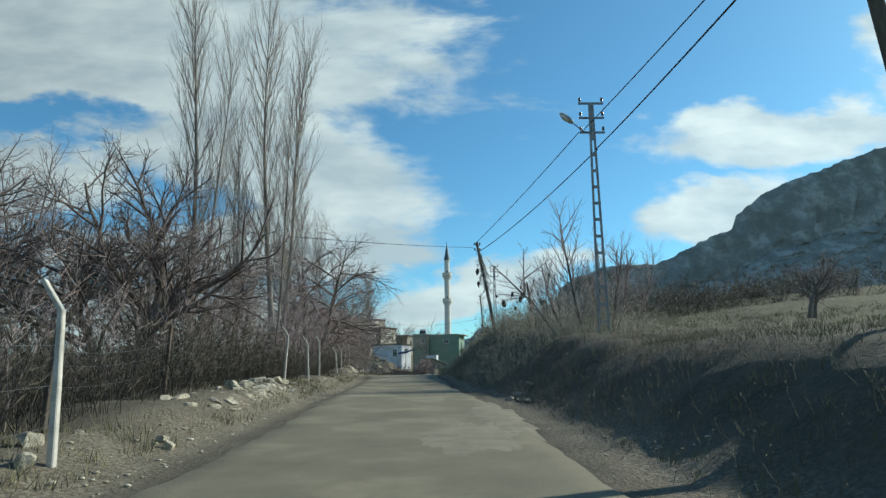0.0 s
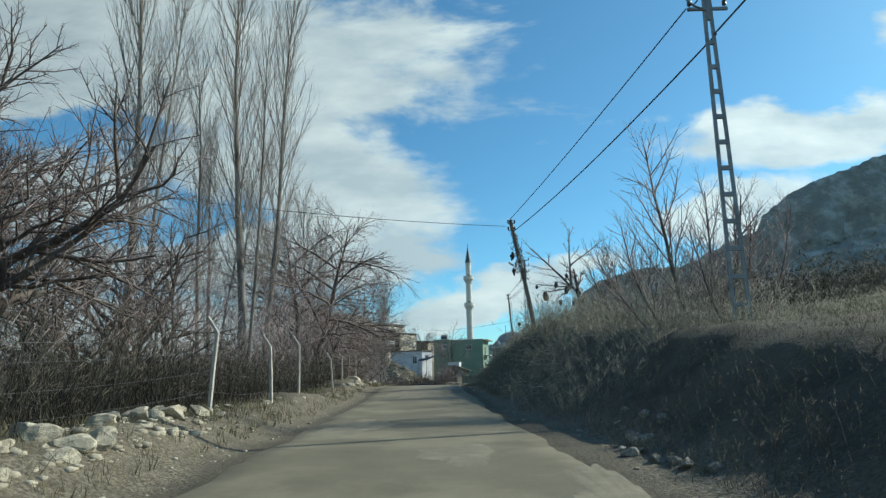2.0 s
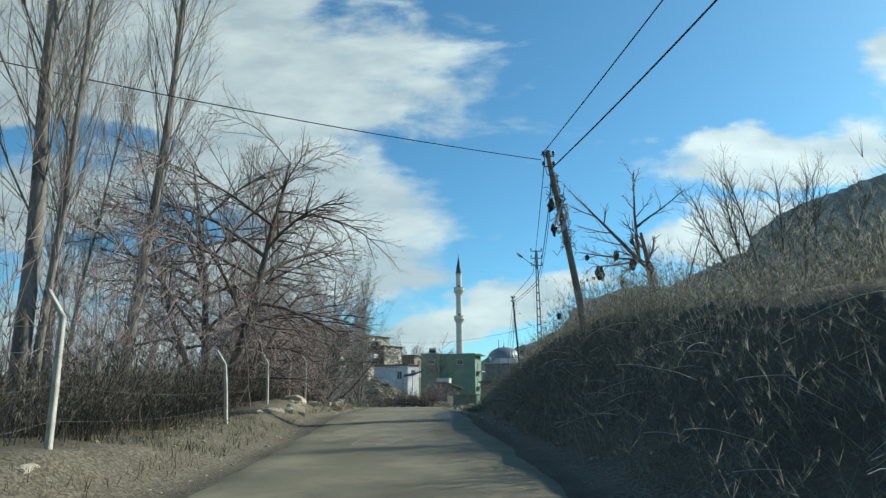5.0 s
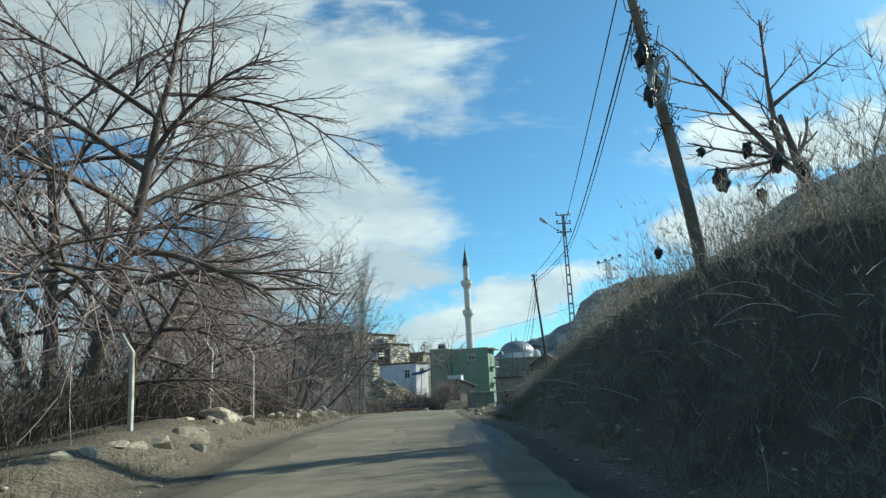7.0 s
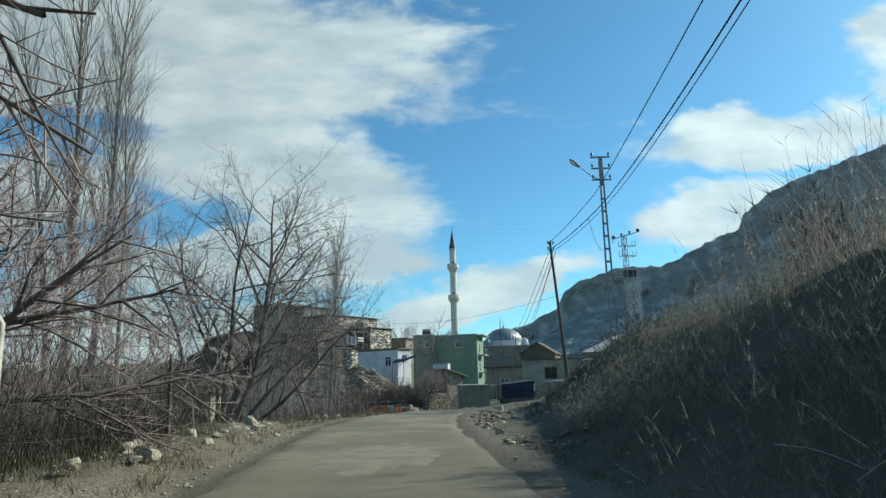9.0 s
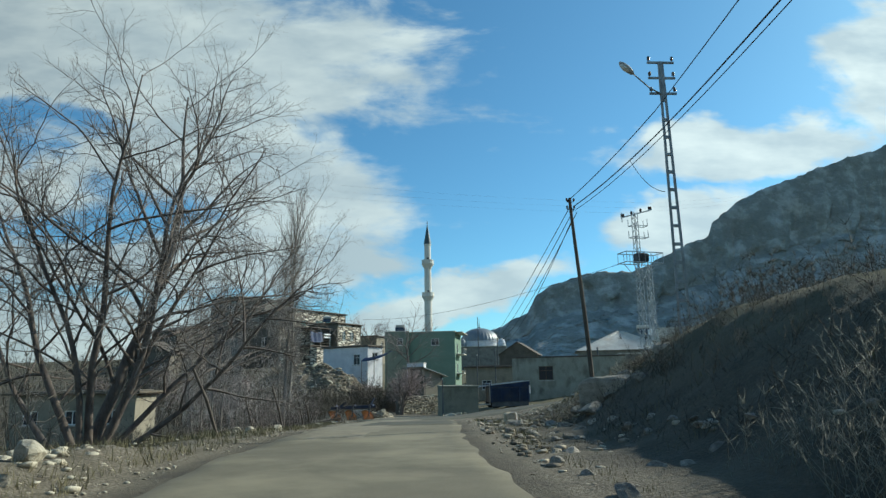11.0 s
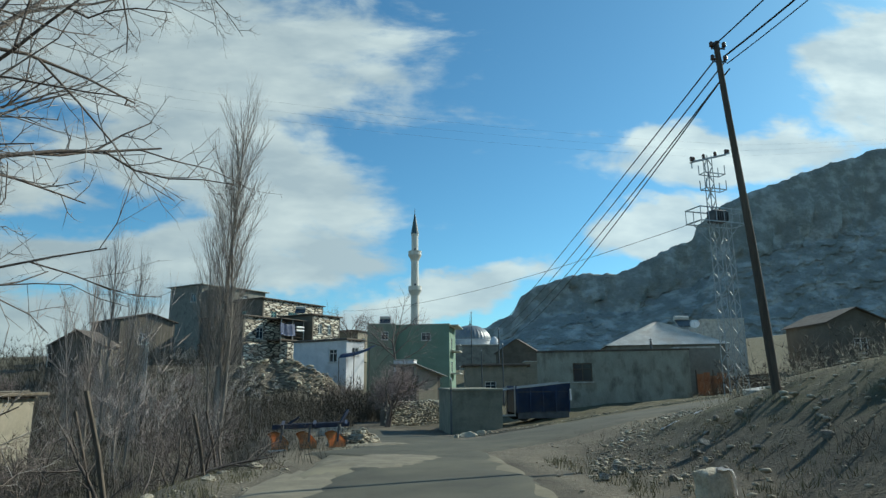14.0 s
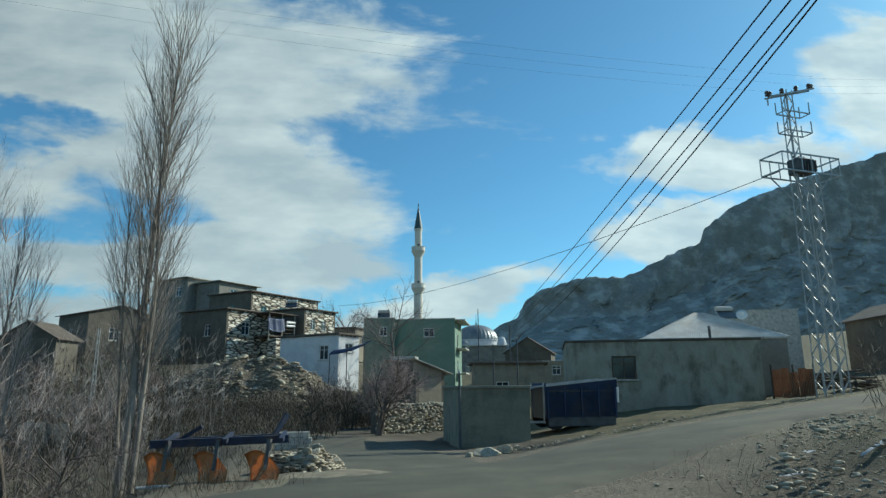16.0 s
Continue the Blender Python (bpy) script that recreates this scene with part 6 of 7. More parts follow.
def house(name, corner, z, phi, L, R, H, front, side, label, front_holes=(), side_holes=(), roof="flat", frame_mat=None, over=0.35, roof_mat=None, group="village houses", rise=1.4, low=-1.6):
    """A house with its near corner at `corner`; the front runs L to the left of it, the side R away from it."""
    t = thing(name, pose(*corner, z, 0, 0, -phi), label, "house", group)
    th = 0.28
    walls = [(L, pose(-L, 0, 0), front, front_holes), (R - 2 * th, pose(0, th, 0, 0, 0, 90), side, side_holes), (L, pose(0, R, 0, 0, 0, 180), front, ()), (R - 2 * th, pose(-L, R - th, 0, 0, 0, 270), side, ())]
    for ln, at, mat, holes in walls:
        w = wall_panel(t, ln, H, at, mat, [h[:4] for h in holes], th, low)
        for hole in holes:
            window(w, *hole[:4], frame_mat, bars=hole[4] if len(hole) > 4 else 1)
    bm = bmesh.new()
    if roof == "flat":
        box(bm, (-L / 2, R / 2, H + 0.09), (L + 2 * over, R + 2 * over, 0.18), 0, 0.04)
        r = part("roof", bm, roof_mat or ROOF_EARTH, t, "flat earth roof with a dark overhanging edge")
        bm = bmesh.new()
        box(bm, (-L / 2, R / 2, H + 0.22), (L - 0.3, R - 0.3, 0.10), 0, 0.04)
        part("roof_earth", bm, PLASTER_DARK, r)
        for k in range(int(R / 0.7)):
            bm = bmesh.new()
            rod(bm, (0.0, 0.35 + 0.7 * k, H - 0.07), (over + 0.06, 0.35 + 0.7 * k, H - 0.07), 0.055, 0.055, 7)
            part("beam_end", bm, WOOD, r)
    elif roof == "parapet":
        o = 2 * over if over > 0.4 else 0.12
        box(bm, (-L / 2, R / 2, H + 0.06), (L + o, R + o, 0.12), 0, 0.02)
        part("roof", bm, roof_mat or CONCRETE, t, "flat concrete roof slab")
    elif roof == "lean":
        a, b = -over, R + over
        drop = rise / R
        n = 40
        V = []
        for k in range(n + 1):
            xx = -L - over + (L + 2 * over) * k / n
            w = 0.02 * (k % 2)
            hi, lo = H + rise - drop * a + w, H + rise - drop * b + w
            V.append([bm.verts.new(c) for c in ((xx, a, hi), (xx, b, lo), (xx, b, lo + 0.05), (xx, a, hi + 0.05))])
        for A, B in zip(V, V[1:]):
            for i in range(4):
                bm.faces.new((A[i], B[i], B[(i + 1) % 4], A[(i + 1) % 4]))
        bm.faces.new(V[0])
        bm.faces.new(V[-1][::-1])
        bmesh.ops.recalc_face_normals(bm, faces=bm.faces)
        r = part("roof", bm, roof_mat or TIN, t, "sloping sheet metal roof")
        for k in range(6):
            xx = -L + 0.2 + (L - 0.4) * k / 5
            q = bmesh.new()
            bar(q, (xx, R - 0.1, H + 0.02), (xx, R + over - 0.05, H - 0.05 - drop * (over - 0.05)), 0.07)
            part("rafter", q, WOOD, r)
        for xx in (-L, -0.28):
            q = bmesh.new()
            vs = [[q.verts.new((xx + e, yy, zz)) for yy, zz in ((0, H), (R, H), (0, H + rise))] for e in (0.0, 0.28)]
            q.faces.new(vs[0])
            q.faces.new(vs[1][::-1])
            for i in range(3):
                q.faces.new((vs[0][i], vs[1][i], vs[1][(i + 1) % 3], vs[0][(i + 1) % 3]))
            bmesh.ops.recalc_face_normals(q, faces=q.faces)
            part("gable", q, side, t)
        q = bmesh.new()
        box(q, (-L / 2, 0.14, H + rise / 2 - 0.02), (L - 0.57, 0.27, rise), 0)
        part("upper_wall", q, front, t)
    elif roof == "gable":
        for s in (-1, 1):
            q = bmesh.new()
            a, b = R / 2 + over, rise
            n = 14
            V = []
            for k in range(n + 1):
                xx = -L - over + (L + 2 * over) * k / n
                V.append((q.verts.new((xx, R / 2 + s * a, H - b * over / (R / 2))), q.verts.new((xx, R / 2, H + b)), q.verts.new((xx, R / 2, H + b + 0.09)), q.verts.new((xx, R / 2 + s * a, H + 0.09 - b * over / (R / 2)))))
            for A, B in zip(V, V[1:]):
                for i in range(4):
                    q.faces.new((A[i], B[i], B[(i + 1) % 4], A[(i + 1) % 4]))
            q.faces.new(V[0])
            q.faces.new(V[-1][::-1])
            bmesh.ops.recalc_face_normals(q, faces=q.faces)
            part("roof", q, roof_mat or ROOF_EARTH, t, "pitched roof slope")
        for xx in (-L, -0.28):
            q = bmesh.new()
            vs = [q.verts.new(p) for p in ((xx, 0, H), (xx, R, H), (xx, R / 2, H + rise - 0.02))]
            ws = [q.verts.new(p) for p in ((xx + 0.28, 0, H), (xx + 0.28, R, H), (xx + 0.28, R / 2, H + rise - 0.02))]
            q.faces.new(vs)
            q.faces.new(ws[::-1])
            for i in range(3):
                q.faces.new((vs[i], ws[i], ws[(i + 1) % 3], vs[(i + 1) % 3]))
            bmesh.ops.recalc_face_normals(q, faces=q.faces)
            part("gable", q, side, t)
        bm.free()
    elif roof == "hip":
        bm.free()
        c = [(-L - over, -over), (over, -over), (over, R + over), (-L - over, R + over)]
        ridge = [(-L / 2 - L * 0.04, R / 2), (-L / 2 + L * 0.04, R / 2)]
        quads = [((c[0], c[1]), (ridge[0], ridge[1])), ((c[1], c[2]), (ridge[1], ridge[1])), ((c[2], c[3]), (ridge[1], ridge[0])), ((c[3], c[0]), (ridge[0], ridge[0]))]
        for (a, b), (ra, rb) in quads:
            q = bmesh.new()
            ln = math.hypot(b[0] - a[0], b[1] - a[1])
            n = int(ln / 0.09)
            last = None
            for k in range(n + 1):
                f = k / n
                lo = Vector((a[0] + (b[0] - a[0]) * f, a[1] + (b[1] - a[1]) * f, H + (0.025 if k % 2 else 0.0)))
                hi = Vector((ra[0] + (rb[0] - ra[0]) * f, ra[1] + (rb[1] - ra[1]) * f, H + rise + (0.02 if k % 2 else 0.0)))
                now = (q.verts.new(lo), q.verts.new(hi), q.verts.new(hi - Vector((0, 0, 0.03))), q.verts.new(lo - Vector((0, 0, 0.03))))
                if last:
                    for i in range(4):
                        q.faces.new((last[i], now[i], now[(i + 1) % 4], last[(i + 1) % 4]))
                last = now
            part("roof", q, roof_mat or TIN, t, "corrugated sheet roof slope")
    return t


STONE = "stone village house with a flat earth roof"
# fronts darker than the stone sides: the shade is in the plaster colour
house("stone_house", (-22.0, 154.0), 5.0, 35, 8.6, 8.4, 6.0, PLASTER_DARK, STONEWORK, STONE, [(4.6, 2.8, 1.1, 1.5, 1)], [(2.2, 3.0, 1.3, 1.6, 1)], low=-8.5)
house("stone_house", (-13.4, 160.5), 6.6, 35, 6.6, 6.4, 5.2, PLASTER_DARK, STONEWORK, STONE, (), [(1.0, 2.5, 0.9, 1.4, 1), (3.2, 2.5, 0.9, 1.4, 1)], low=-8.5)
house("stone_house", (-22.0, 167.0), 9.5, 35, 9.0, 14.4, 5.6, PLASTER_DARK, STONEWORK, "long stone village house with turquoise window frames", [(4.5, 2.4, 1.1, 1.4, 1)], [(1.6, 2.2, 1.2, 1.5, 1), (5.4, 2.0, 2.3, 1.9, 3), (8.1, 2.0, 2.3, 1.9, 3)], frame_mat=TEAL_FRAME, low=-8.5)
house("concrete_house", (-35.3, 180.0), 13.7, 35, 8.5, 5.4, 5.6, PLASTER_GREY, PLASTER_GREY, "grey concrete village house high on the slope", [(5.6, 2.6, 1.4, 1.6, 1)], [(2.0, 2.6, 1.4, 1.6, 1)], roof="parapet", over=0.6, low=-8.5)
house("concrete_house", (-29.6, 178.0), 13.2, 35, 5.5, 8.0, 5.2, PLASTER_GREY, PLASTER_GREY, "grey concrete village house high on the slope", (), [(2.0, 2.6, 1.4, 1.6, 1)], roof="parapet", over=0.6, low=-8.5)
# the next two houses carry their walls' shade as a dark wall colour
house("stone_house", (-36.6, 150.0), 4.6, 42, 8.0, 7.5, 5.6, PLASTER_DARK, PLASTER_DARK, "old mud-plastered village house with a low pitched roof", [(3.0, 2.4, 1.1, 1.4, 1)], [(2.2, 2.4, 1.2, 1.5, 1)], roof="gable", rise=1.0, low=-8.5)
house("stone_house", (-37.3, 135.0), 1.9, 98, 3.2, 5.4, 4.1, PLASTER_DARK, PLASTER_DARK, "grey village house with a dark pitched roof", [(2.6, 1.8, 1.1, 1.4, 1)], (), roof="gable", rise=1.5, low=-8.5)
house("farmhouse", (-20.9, 97.5), -2.3, 4, 9.0, 3.2, 3.6, PLASTER_TAN, PLASTER_TAN, "low mud-walled farmhouse with a thick earth roof", [(1.0, 1.5, 1.1, 1.0, 1), (4.0, 1.5, 1.1, 1.0, 1), (6.8, 1.5, 1.1, 1.0, 1)], (), roof="flat", roof_mat=MORTAR_EARTH, over=0.5)
house("white_house", (-7.0, 140.0), 2.6, 35, 8.2, 3.4, 4.1, PLASTER_WHITE, PLASTER_WHITE, "whitewashed village house with a flat brown roof", [(5.6, 1.6, 1.2, 1.5, 1)], [(0.8, 2.4, 1.3, 0.9, 1)], over=0.25)
mint = house("green_house", (6.0, 150.0), 0.6, 12, 7.4, 8.0, 8.8, PLASTER_GREEN, PLASTER_GREEN, "mint green plastered house with a flat roof", [(3.6, 6.7, 1.3, 1.05, 1)], [(2.0, 5.6, 1.4, 1.5, 1), (2.0, 2.4, 1.4, 1.5, 1)], roof="parapet")
for z in (2.3, 5.3):
    slab = part("balcony", box(bmesh.new(), (0.62, 3.4, z), (1.2, 4.4, 0.16), 0, 0.02), CONCRETE, mint, "concrete balcony")
    for yy in (1.3, 2.7, 4.1, 5.5):
        part("baluster", rod(bmesh.new(), (1.16, yy, z), (1.16, yy, z + 0.95), 0.03, 0.03, 6), STEEL, slab)
    part("rail", bar(bmesh.new(), (1.16, 1.2, z + 0.95), (1.16, 5.6, z + 0.95), 0.05), STEEL, slab)
part("eave", box(bmesh.new(), (0.55, 4.0, 8.72), (1.3, 7.4, 0.14), 0, 0.02), CONCRETE, mint, "projecting roof slab")
house("grey_house", (-1.25, 150.6), 1.0, 4, 3.7, 8.0, 8.5, PLASTER_OLIVE, PLASTER_OLIVE, "narrow grey-green house leaning on the mint one", [(1.9, 6.4, 0.9, 1.1, 1)], roof="parapet")
# the front's shade is painted in with dark plaster; the side stays tan
house("shed", (0.1, 117.0), 0.2, 52, 2.6, 2.6, 2.15, PLASTER_DARK, PLASTER_TAN, "small stone shed with an overhanging sheet metal roof", (), (), roof="lean", roof_mat=TIN, over=0.45, rise=0.75, low=-2.2)
house("block_shed", (3.5, 97.0), -1.2, 0, 2.6, 7.0, 2.52, SHED_PLASTER, SHED_PLASTER, "low grey-green plastered shed at the road junction", (), (), roof="parapet", over=0.05, roof_mat=SHED_PLASTER)
house("long_barn", (17.3, 105.0), 0.0, 14, 9.8, 8.0, 3.66, BARN_PLASTER, BARN_PLASTER, "long grey plastered barn with a dark window opening", [(2.35, 1.72, 1.25, 1.2, 1)], (), roof="parapet", roof_mat=ROOF_EARTH, frame_mat=WOOD)
house("annex", (20.4, 107.5), 0.6, 14, 2.6, 6.0, 3.3, PLASTER_GREY, PLASTER_WHITE, "small pale annex at the end of the barn", (), (), roof="parapet")
house("tin_roof_house", (27.0, 118.0), 1.5, 14, 9.8, 8.0, 3.3, PLASTER_GREY, PLASTER_GREY, "low house under a pale corrugated hip roof", [(2.0, 1.0, 1.2, 1.4, 1)], [(2.0, 1.0, 1.2, 1.4, 1)], roof="hip", rise=2.3)
house("far_house", (26.6, 182.6), 3.8, -70, 7.0, 7.5, 3.0, PLASTER_DARK, PLASTER_DARK, "far grey house with a pitched roof", (), (), roof="gable", rise=2.4, group="far houses")
house("far_house", (29.0, 160.0), 2.0, 10, 10.5, 7.0, 2.7, PLASTER_TAN, PLASTER_TAN, "low tan house behind the sheds", [(2.0, 0.9, 1.2, 1.2, 1), (6.0, 0.9, 1.2, 1.2, 1)], (), roof="parapet", group="far houses")
house("far_house", (12.5, 132.0), -0.6, 5, 6.5, 6.0, 4.0, PLASTER_TAN, PLASTER_TAN, "low tan house behind the sheds", [(2.0, 1.2, 1.2, 1.2, 1)], (), roof="flat", group="far houses")
house("far_house", (33.0, 125.0), 3.0, 16, 4.0, 7.0, 4.6, CONCRETE, CONCRETE, "tall narrow pale house behind the tower", (), [(2.0, 2.0, 1.2, 1.4, 1)], roof="parapet", group="far houses")
house("far_house", (37.4, 119.0), 2.3, 98, 8.0, 5.0, 4.5, PLASTER_DARK, PLASTER_DARK, "dark mud house with a brown pitched roof on the slope", (), [(1.8, 1.6, 1.2, 1.4, 1)], roof="gable", rise=1.2, group="far houses")
house("far_house", (-7.4, 176.0), 7.0, 20, 6.0, 7.0, 3.6, PLASTER_TAN, PLASTER_TAN, "tan house on the slope behind the white one", (), [(2.0, 1.2, 1.2, 1.4, 1)], roof="flat", group="far houses")


def water_tank(x, y, z):
    t = thing("roof_water_heater", pose(x, y, z), "solar water heater with silver tank on a roof", "water heater", "roof heaters")
    bm = bmesh.new()
    rod(bm, (-0.7, 0, 0.95), (0.7, 0, 0.95), 0.25, 0.25, 14)
    part("tank", bm, TIN, t, "silver tank", smooth=False)
    for xx in (-0.6, 0.6):
        part("upright", bar(bmesh.new(), (xx, 0, 0), (xx, 0, 0.75), 0.05), STEEL, t)
        part("brace", bar(bmesh.new(), (xx, -0.9, 0), (xx, 0, 0.75), 0.05), STEEL, t)
    bm = bmesh.new()
    bar(bm, (0, -0.95, 0.08), (0, -0.1, 0.78), 1.5, 0.08)
    part("panel", bm, GLASS, t, "dark glass collector panel")


water_tank(-2.6, 153.0, 9.62)
water_tank(27.5, 127.0, 6.92)
water_tank(-15.5, 163.0, 12.15)


def roof_dish(x, y, z):
    t = thing("satellite_dish", pose(x, y, z, 0, 0, -30), "pale satellite dish on a roof mast", "satellite dish")
    bm = bmesh.new()
    lathe(bm, [(0.02, 0.0), (0.25, 0.03), (0.45, 0.12), (0.46, 0.14), (0.25, 0.055), (0.02, 0.03)], 20)
    part("dish", bm, WINDOW_FRAME, t, at=pose(0, 0, 0.9, 65, 0, 0), smooth=True)
    part("mast", rod(bmesh.new(), (0, 0.1, -0.3), (0, 0.1, 0.95), 0.035, 0.035, 8), STEEL, t)
    part("feed_arm", bar(bmesh.new(), (0, -0.05, 0.6), (0, -0.55, 1.1), 0.03), STEEL, t)


roof_dish(27.4, 124.0, 6.1)
pipe_at = thing("stove_pipe", pose(15.35, 106.3, 3.6), "dark rusty stove pipe rising through the barn roof", "stove pipe")
part("flue", rod(bmesh.new(), (0, 0, -0.2), (0, 0, 0.75), 0.07, 0.07, 10), DARK_STEEL, pipe_at)
part("cowl", rod(bmesh.new(), (0, 0, 0.78), (0, 0, 0.9), 0.12, 0.03, 10), DARK_STEEL, pipe_at)


def hollow_gate():
    """A gate of pale flattened sheets between posts, down in the hollow."""
    t = thing("sheet_gate", pose(-22.6, 112.5, -2.25, 0, 0, 4), "pale blue-grey sheet metal gate in the hollow", "gate")
    for k in range(3):
        bm = bmesh.new()
        pts = [(0.9 * i / 18, 0.018 * (i % 2)) for i in range(19)]
        lo, hi = [bm.verts.new((x, y, 0.05)) for x, y in pts], [bm.verts.new((x, y, 1.85 - 0.06 * k)) for x, y in pts]
        for i in range(18):
            bm.faces.new((lo[i], lo[i + 1], hi[i + 1], hi[i]))
        bmesh.ops.solidify(bm, geom=bm.faces[:], thickness=0.012)
        part("sheet", bm, TIN, t, at=pose(0.93 * k, 0, 0, 0, 0, 1.5 * (k - 1)))
    for xx in (-0.06, 0.92, 1.85, 2.8):
        part("post", rod(bmesh.new(), (xx, 0.08, -0.5), (xx, 0.08, 2.05), 0.06, 0.05, 8), WOOD, t)


hollow_gate()


def porch():
    """Upper veranda of the lower stone house, with a blue tarpaulin."""
    t = thing("veranda", pose(-19.4, 157.8, 5.2, 0, 0, -35), "timber veranda with a blue tarpaulin beside the stone house", "veranda")
    part("roof", box(bmesh.new(), (1.3, 2.4, 5.66), (3.2, 5.4, 0.14), 0, 0.03), ROOF_EARTH, t)
    part("floor", box(bmesh.new(), (1.3, 2.4, 2.7), (2.6, 5.0, 0.18), 0, 0.02), ROOF_EARTH, t)
    for yy in (0.2, 2.5, 4.8):
        part("post", rod(bmesh.new(), (2.45, yy, -1.6), (2.45, yy, 5.6), 0.08, 0.07, 8), CONCRETE, t)
    for zz in (3.2, 3.7):
        part("rail", bar(bmesh.new(), (2.45, 0.2, zz), (2.45, 4.8, zz), 0.06), WOOD, t)
    bm = bmesh.new()
    n, m = 14, 8
    g = [[bm.verts.new((2.58 + 0.10 * math.sin(i * 1.3) + 0.03 * j, -0.2 + 3.0 * i / n, 5.1 - 1.7 * j / m - 0.15 * math.sin(3.1 * i / n))) for j in range(m + 1)] for i in range(n + 1)]
    for i in range(n):
        for j in range(m):
            bm.faces.new((g[i][j], g[i + 1][j], g[i + 1][j + 1], g[i][j + 1]))
    bmesh.ops.solidify(bm, geom=bm.faces[:], thickness=0.03)
    part("tarpaulin", bm, TARP_BLUE, t, "blue hanging tarpaulin", smooth=True)
    for zz in (4.15, 4.62):
        part("pale_roll", rod(bmesh.new(), (2.6, 3.1, zz), (2.6, 4.7, zz + 0.05), 0.17, 0.16, 12), WINDOW_FRAME, t, "white rolled sheet on the rail")
    part("stone_base", box(bmesh.new(), (3.2, 1.0, 0.6), (1.5, 2.0, 3.4), 0, 0.05), STONEWORK, t)


porch()


def minaret():
    t = thing("minaret", pose(5.1, 236.5, 0), "tall slim cream minaret with two balconies and dark pointed cap", "minaret")
    bm = bmesh.new()
    lathe(bm, [(1.9, 2), (1.9, 9), (1.45, 12), (1.15, 13.5), (1.12, 26.2)], 16)
    part("lower_shaft", bm, MINARET_STONE, t)

    def balcony(z):
        bm = bmesh.new()
        lathe(bm, [(1.10, z - 1.5), (1.25, z - 1.1), (1.40, z - 0.8), (1.62, z - 0.4), (1.85, z), (1.88, z + 0.12), (1.78, z + 0.14), (1.78, z + 1.05), (1.85, z + 1.1), (1.85, z + 1.2), (1.66, z + 1.2), (1.66, z + 0.15), (0.9, z + 0.15)], 16)
        b = part("balcony", bm, MINARET_STONE, t, "ringed stone balcony with parapet")
        bm = bmesh.new()
        box(bm, (0, -1.08, z + 1.0), (0.6, 0.12, 1.7))
        part("door", bm, DARK_STEEL, b)
    balcony(26.3)
    bm = bmesh.new()
    lathe(bm, [(1.05, 26.4), (1.02, 36.0)], 16)
    part("middle_shaft", bm, MINARET_STONE, t)
    balcony(36.1)
    bm = bmesh.new()
    lathe(bm, [(0.95, 36.2), (0.93, 41.6), (1.08, 41.9), (1.08, 42.2)], 16)
    part("upper_shaft", bm, MINARET_STONE, t)
    bm = bmesh.new()
    lathe(bm, [(1.12, 42.2), (1.0, 43.0), (0.52, 45.8), (0.10, 48.2), (0.03, 48.5)], 16)
    cap = part("cap", bm, MINARET_CAP, t, "dark teal conical cap")
    bm = bmesh.new()
    lathe(bm, [(0.05, 48.4), (0.16, 48.7), (0.04, 48.95), (0.10, 49.1), (0.02, 49.3), (0.02, 49.8)], 8)
    part("finial", bm, DARK_STEEL, cap)


minaret()


def mosque():
    t = thing("mosque", pose(20.0, 236.0, 0), "village mosque with a ribbed silver dome", "mosque")
    bm = bmesh.new()
    box(bm, (0, 0, 6.5), (13.5, 13.5, 9.0), 0, 0.1)
    part("body", bm, PLASTER_GREY, t)
    bm = bmesh.new()
    box(bm, (0, 0, 11.15), (14.1, 14.1, 0.3), 0, 0.05)
    part("cornice", bm, CONCRETE, t)
    bm = bmesh.new()
    lathe(bm, [(5.7, 11.3), (5.7, 12.5), (5.9, 12.6), (5.9, 12.8), (5.5, 12.8)], 32)
    part("drum", bm, PLASTER_WHITE, t)
    bm = bmesh.new()
    sides, rings = 64, 12
    prev = None
    for i in range(rings + 1):
        a = math.pi / 2 * i / rings
        ring = []
        for k in range(sides):
            r = 5.5 * math.cos(a) * (1 + (0.018 if k % 2 else 0)) + 0.02
            ring.append(bm.verts.new((r * math.cos(2 * math.pi * k / sides), r * math.sin(2 * math.pi * k / sides), 12.8 + 4.0 * math.sin(a))))
        if prev:
            for k in range(sides):
                bm.faces.new((prev[k], prev[(k + 1) % sides], ring[(k + 1) % sides], ring[k]))
        prev = ring
    bm.faces.new(prev)
    part("dome", bm, DOME_LEAD, t, "ribbed silver dome")
    bm = bmesh.new()
    lathe(bm, [(0.12, 16.7), (0.25, 17.1), (0.06, 17.5), (0.14, 17.8), (0.03, 18.1), (0.03, 19.4)], 8)
    part("finial", bm, DARK_STEEL, t)
    for sx in (-1, 1):
        for sy in (-1, 1):
            bm = bmesh.new()
            lathe(bm, [(1.2, 11.3), (1.2, 12.0), (1.1, 12.1), (0.9, 12.8), (0.5, 13.2), (0.05, 13.4)], 16, (5.6 * sx, 5.6 * sy))
            part("turret", bm, DOME_LEAD if sx < 0 else PLASTER_WHITE, t, "small corner turret")


mosque()


def mast(x, y, z0, z1, label, r=0.06):
    bm = bmesh.new()
    rod(bm, (0, 0, -0.4), (0, 0, z1 - z0), r, r * 0.6, 8)
    t = thing("pole", pose(x, y, z0), label, "pole", "village poles")
    part("shaft", bm, DARK_STEEL, t)
    bm = bmesh.new()
    rod(bm, (0, 0, z1 - z0), (0, 0, z1 - z0 + 0.1), r * 0.9, r * 0.3, 8)
    part("cap", bm, STEEL, t)


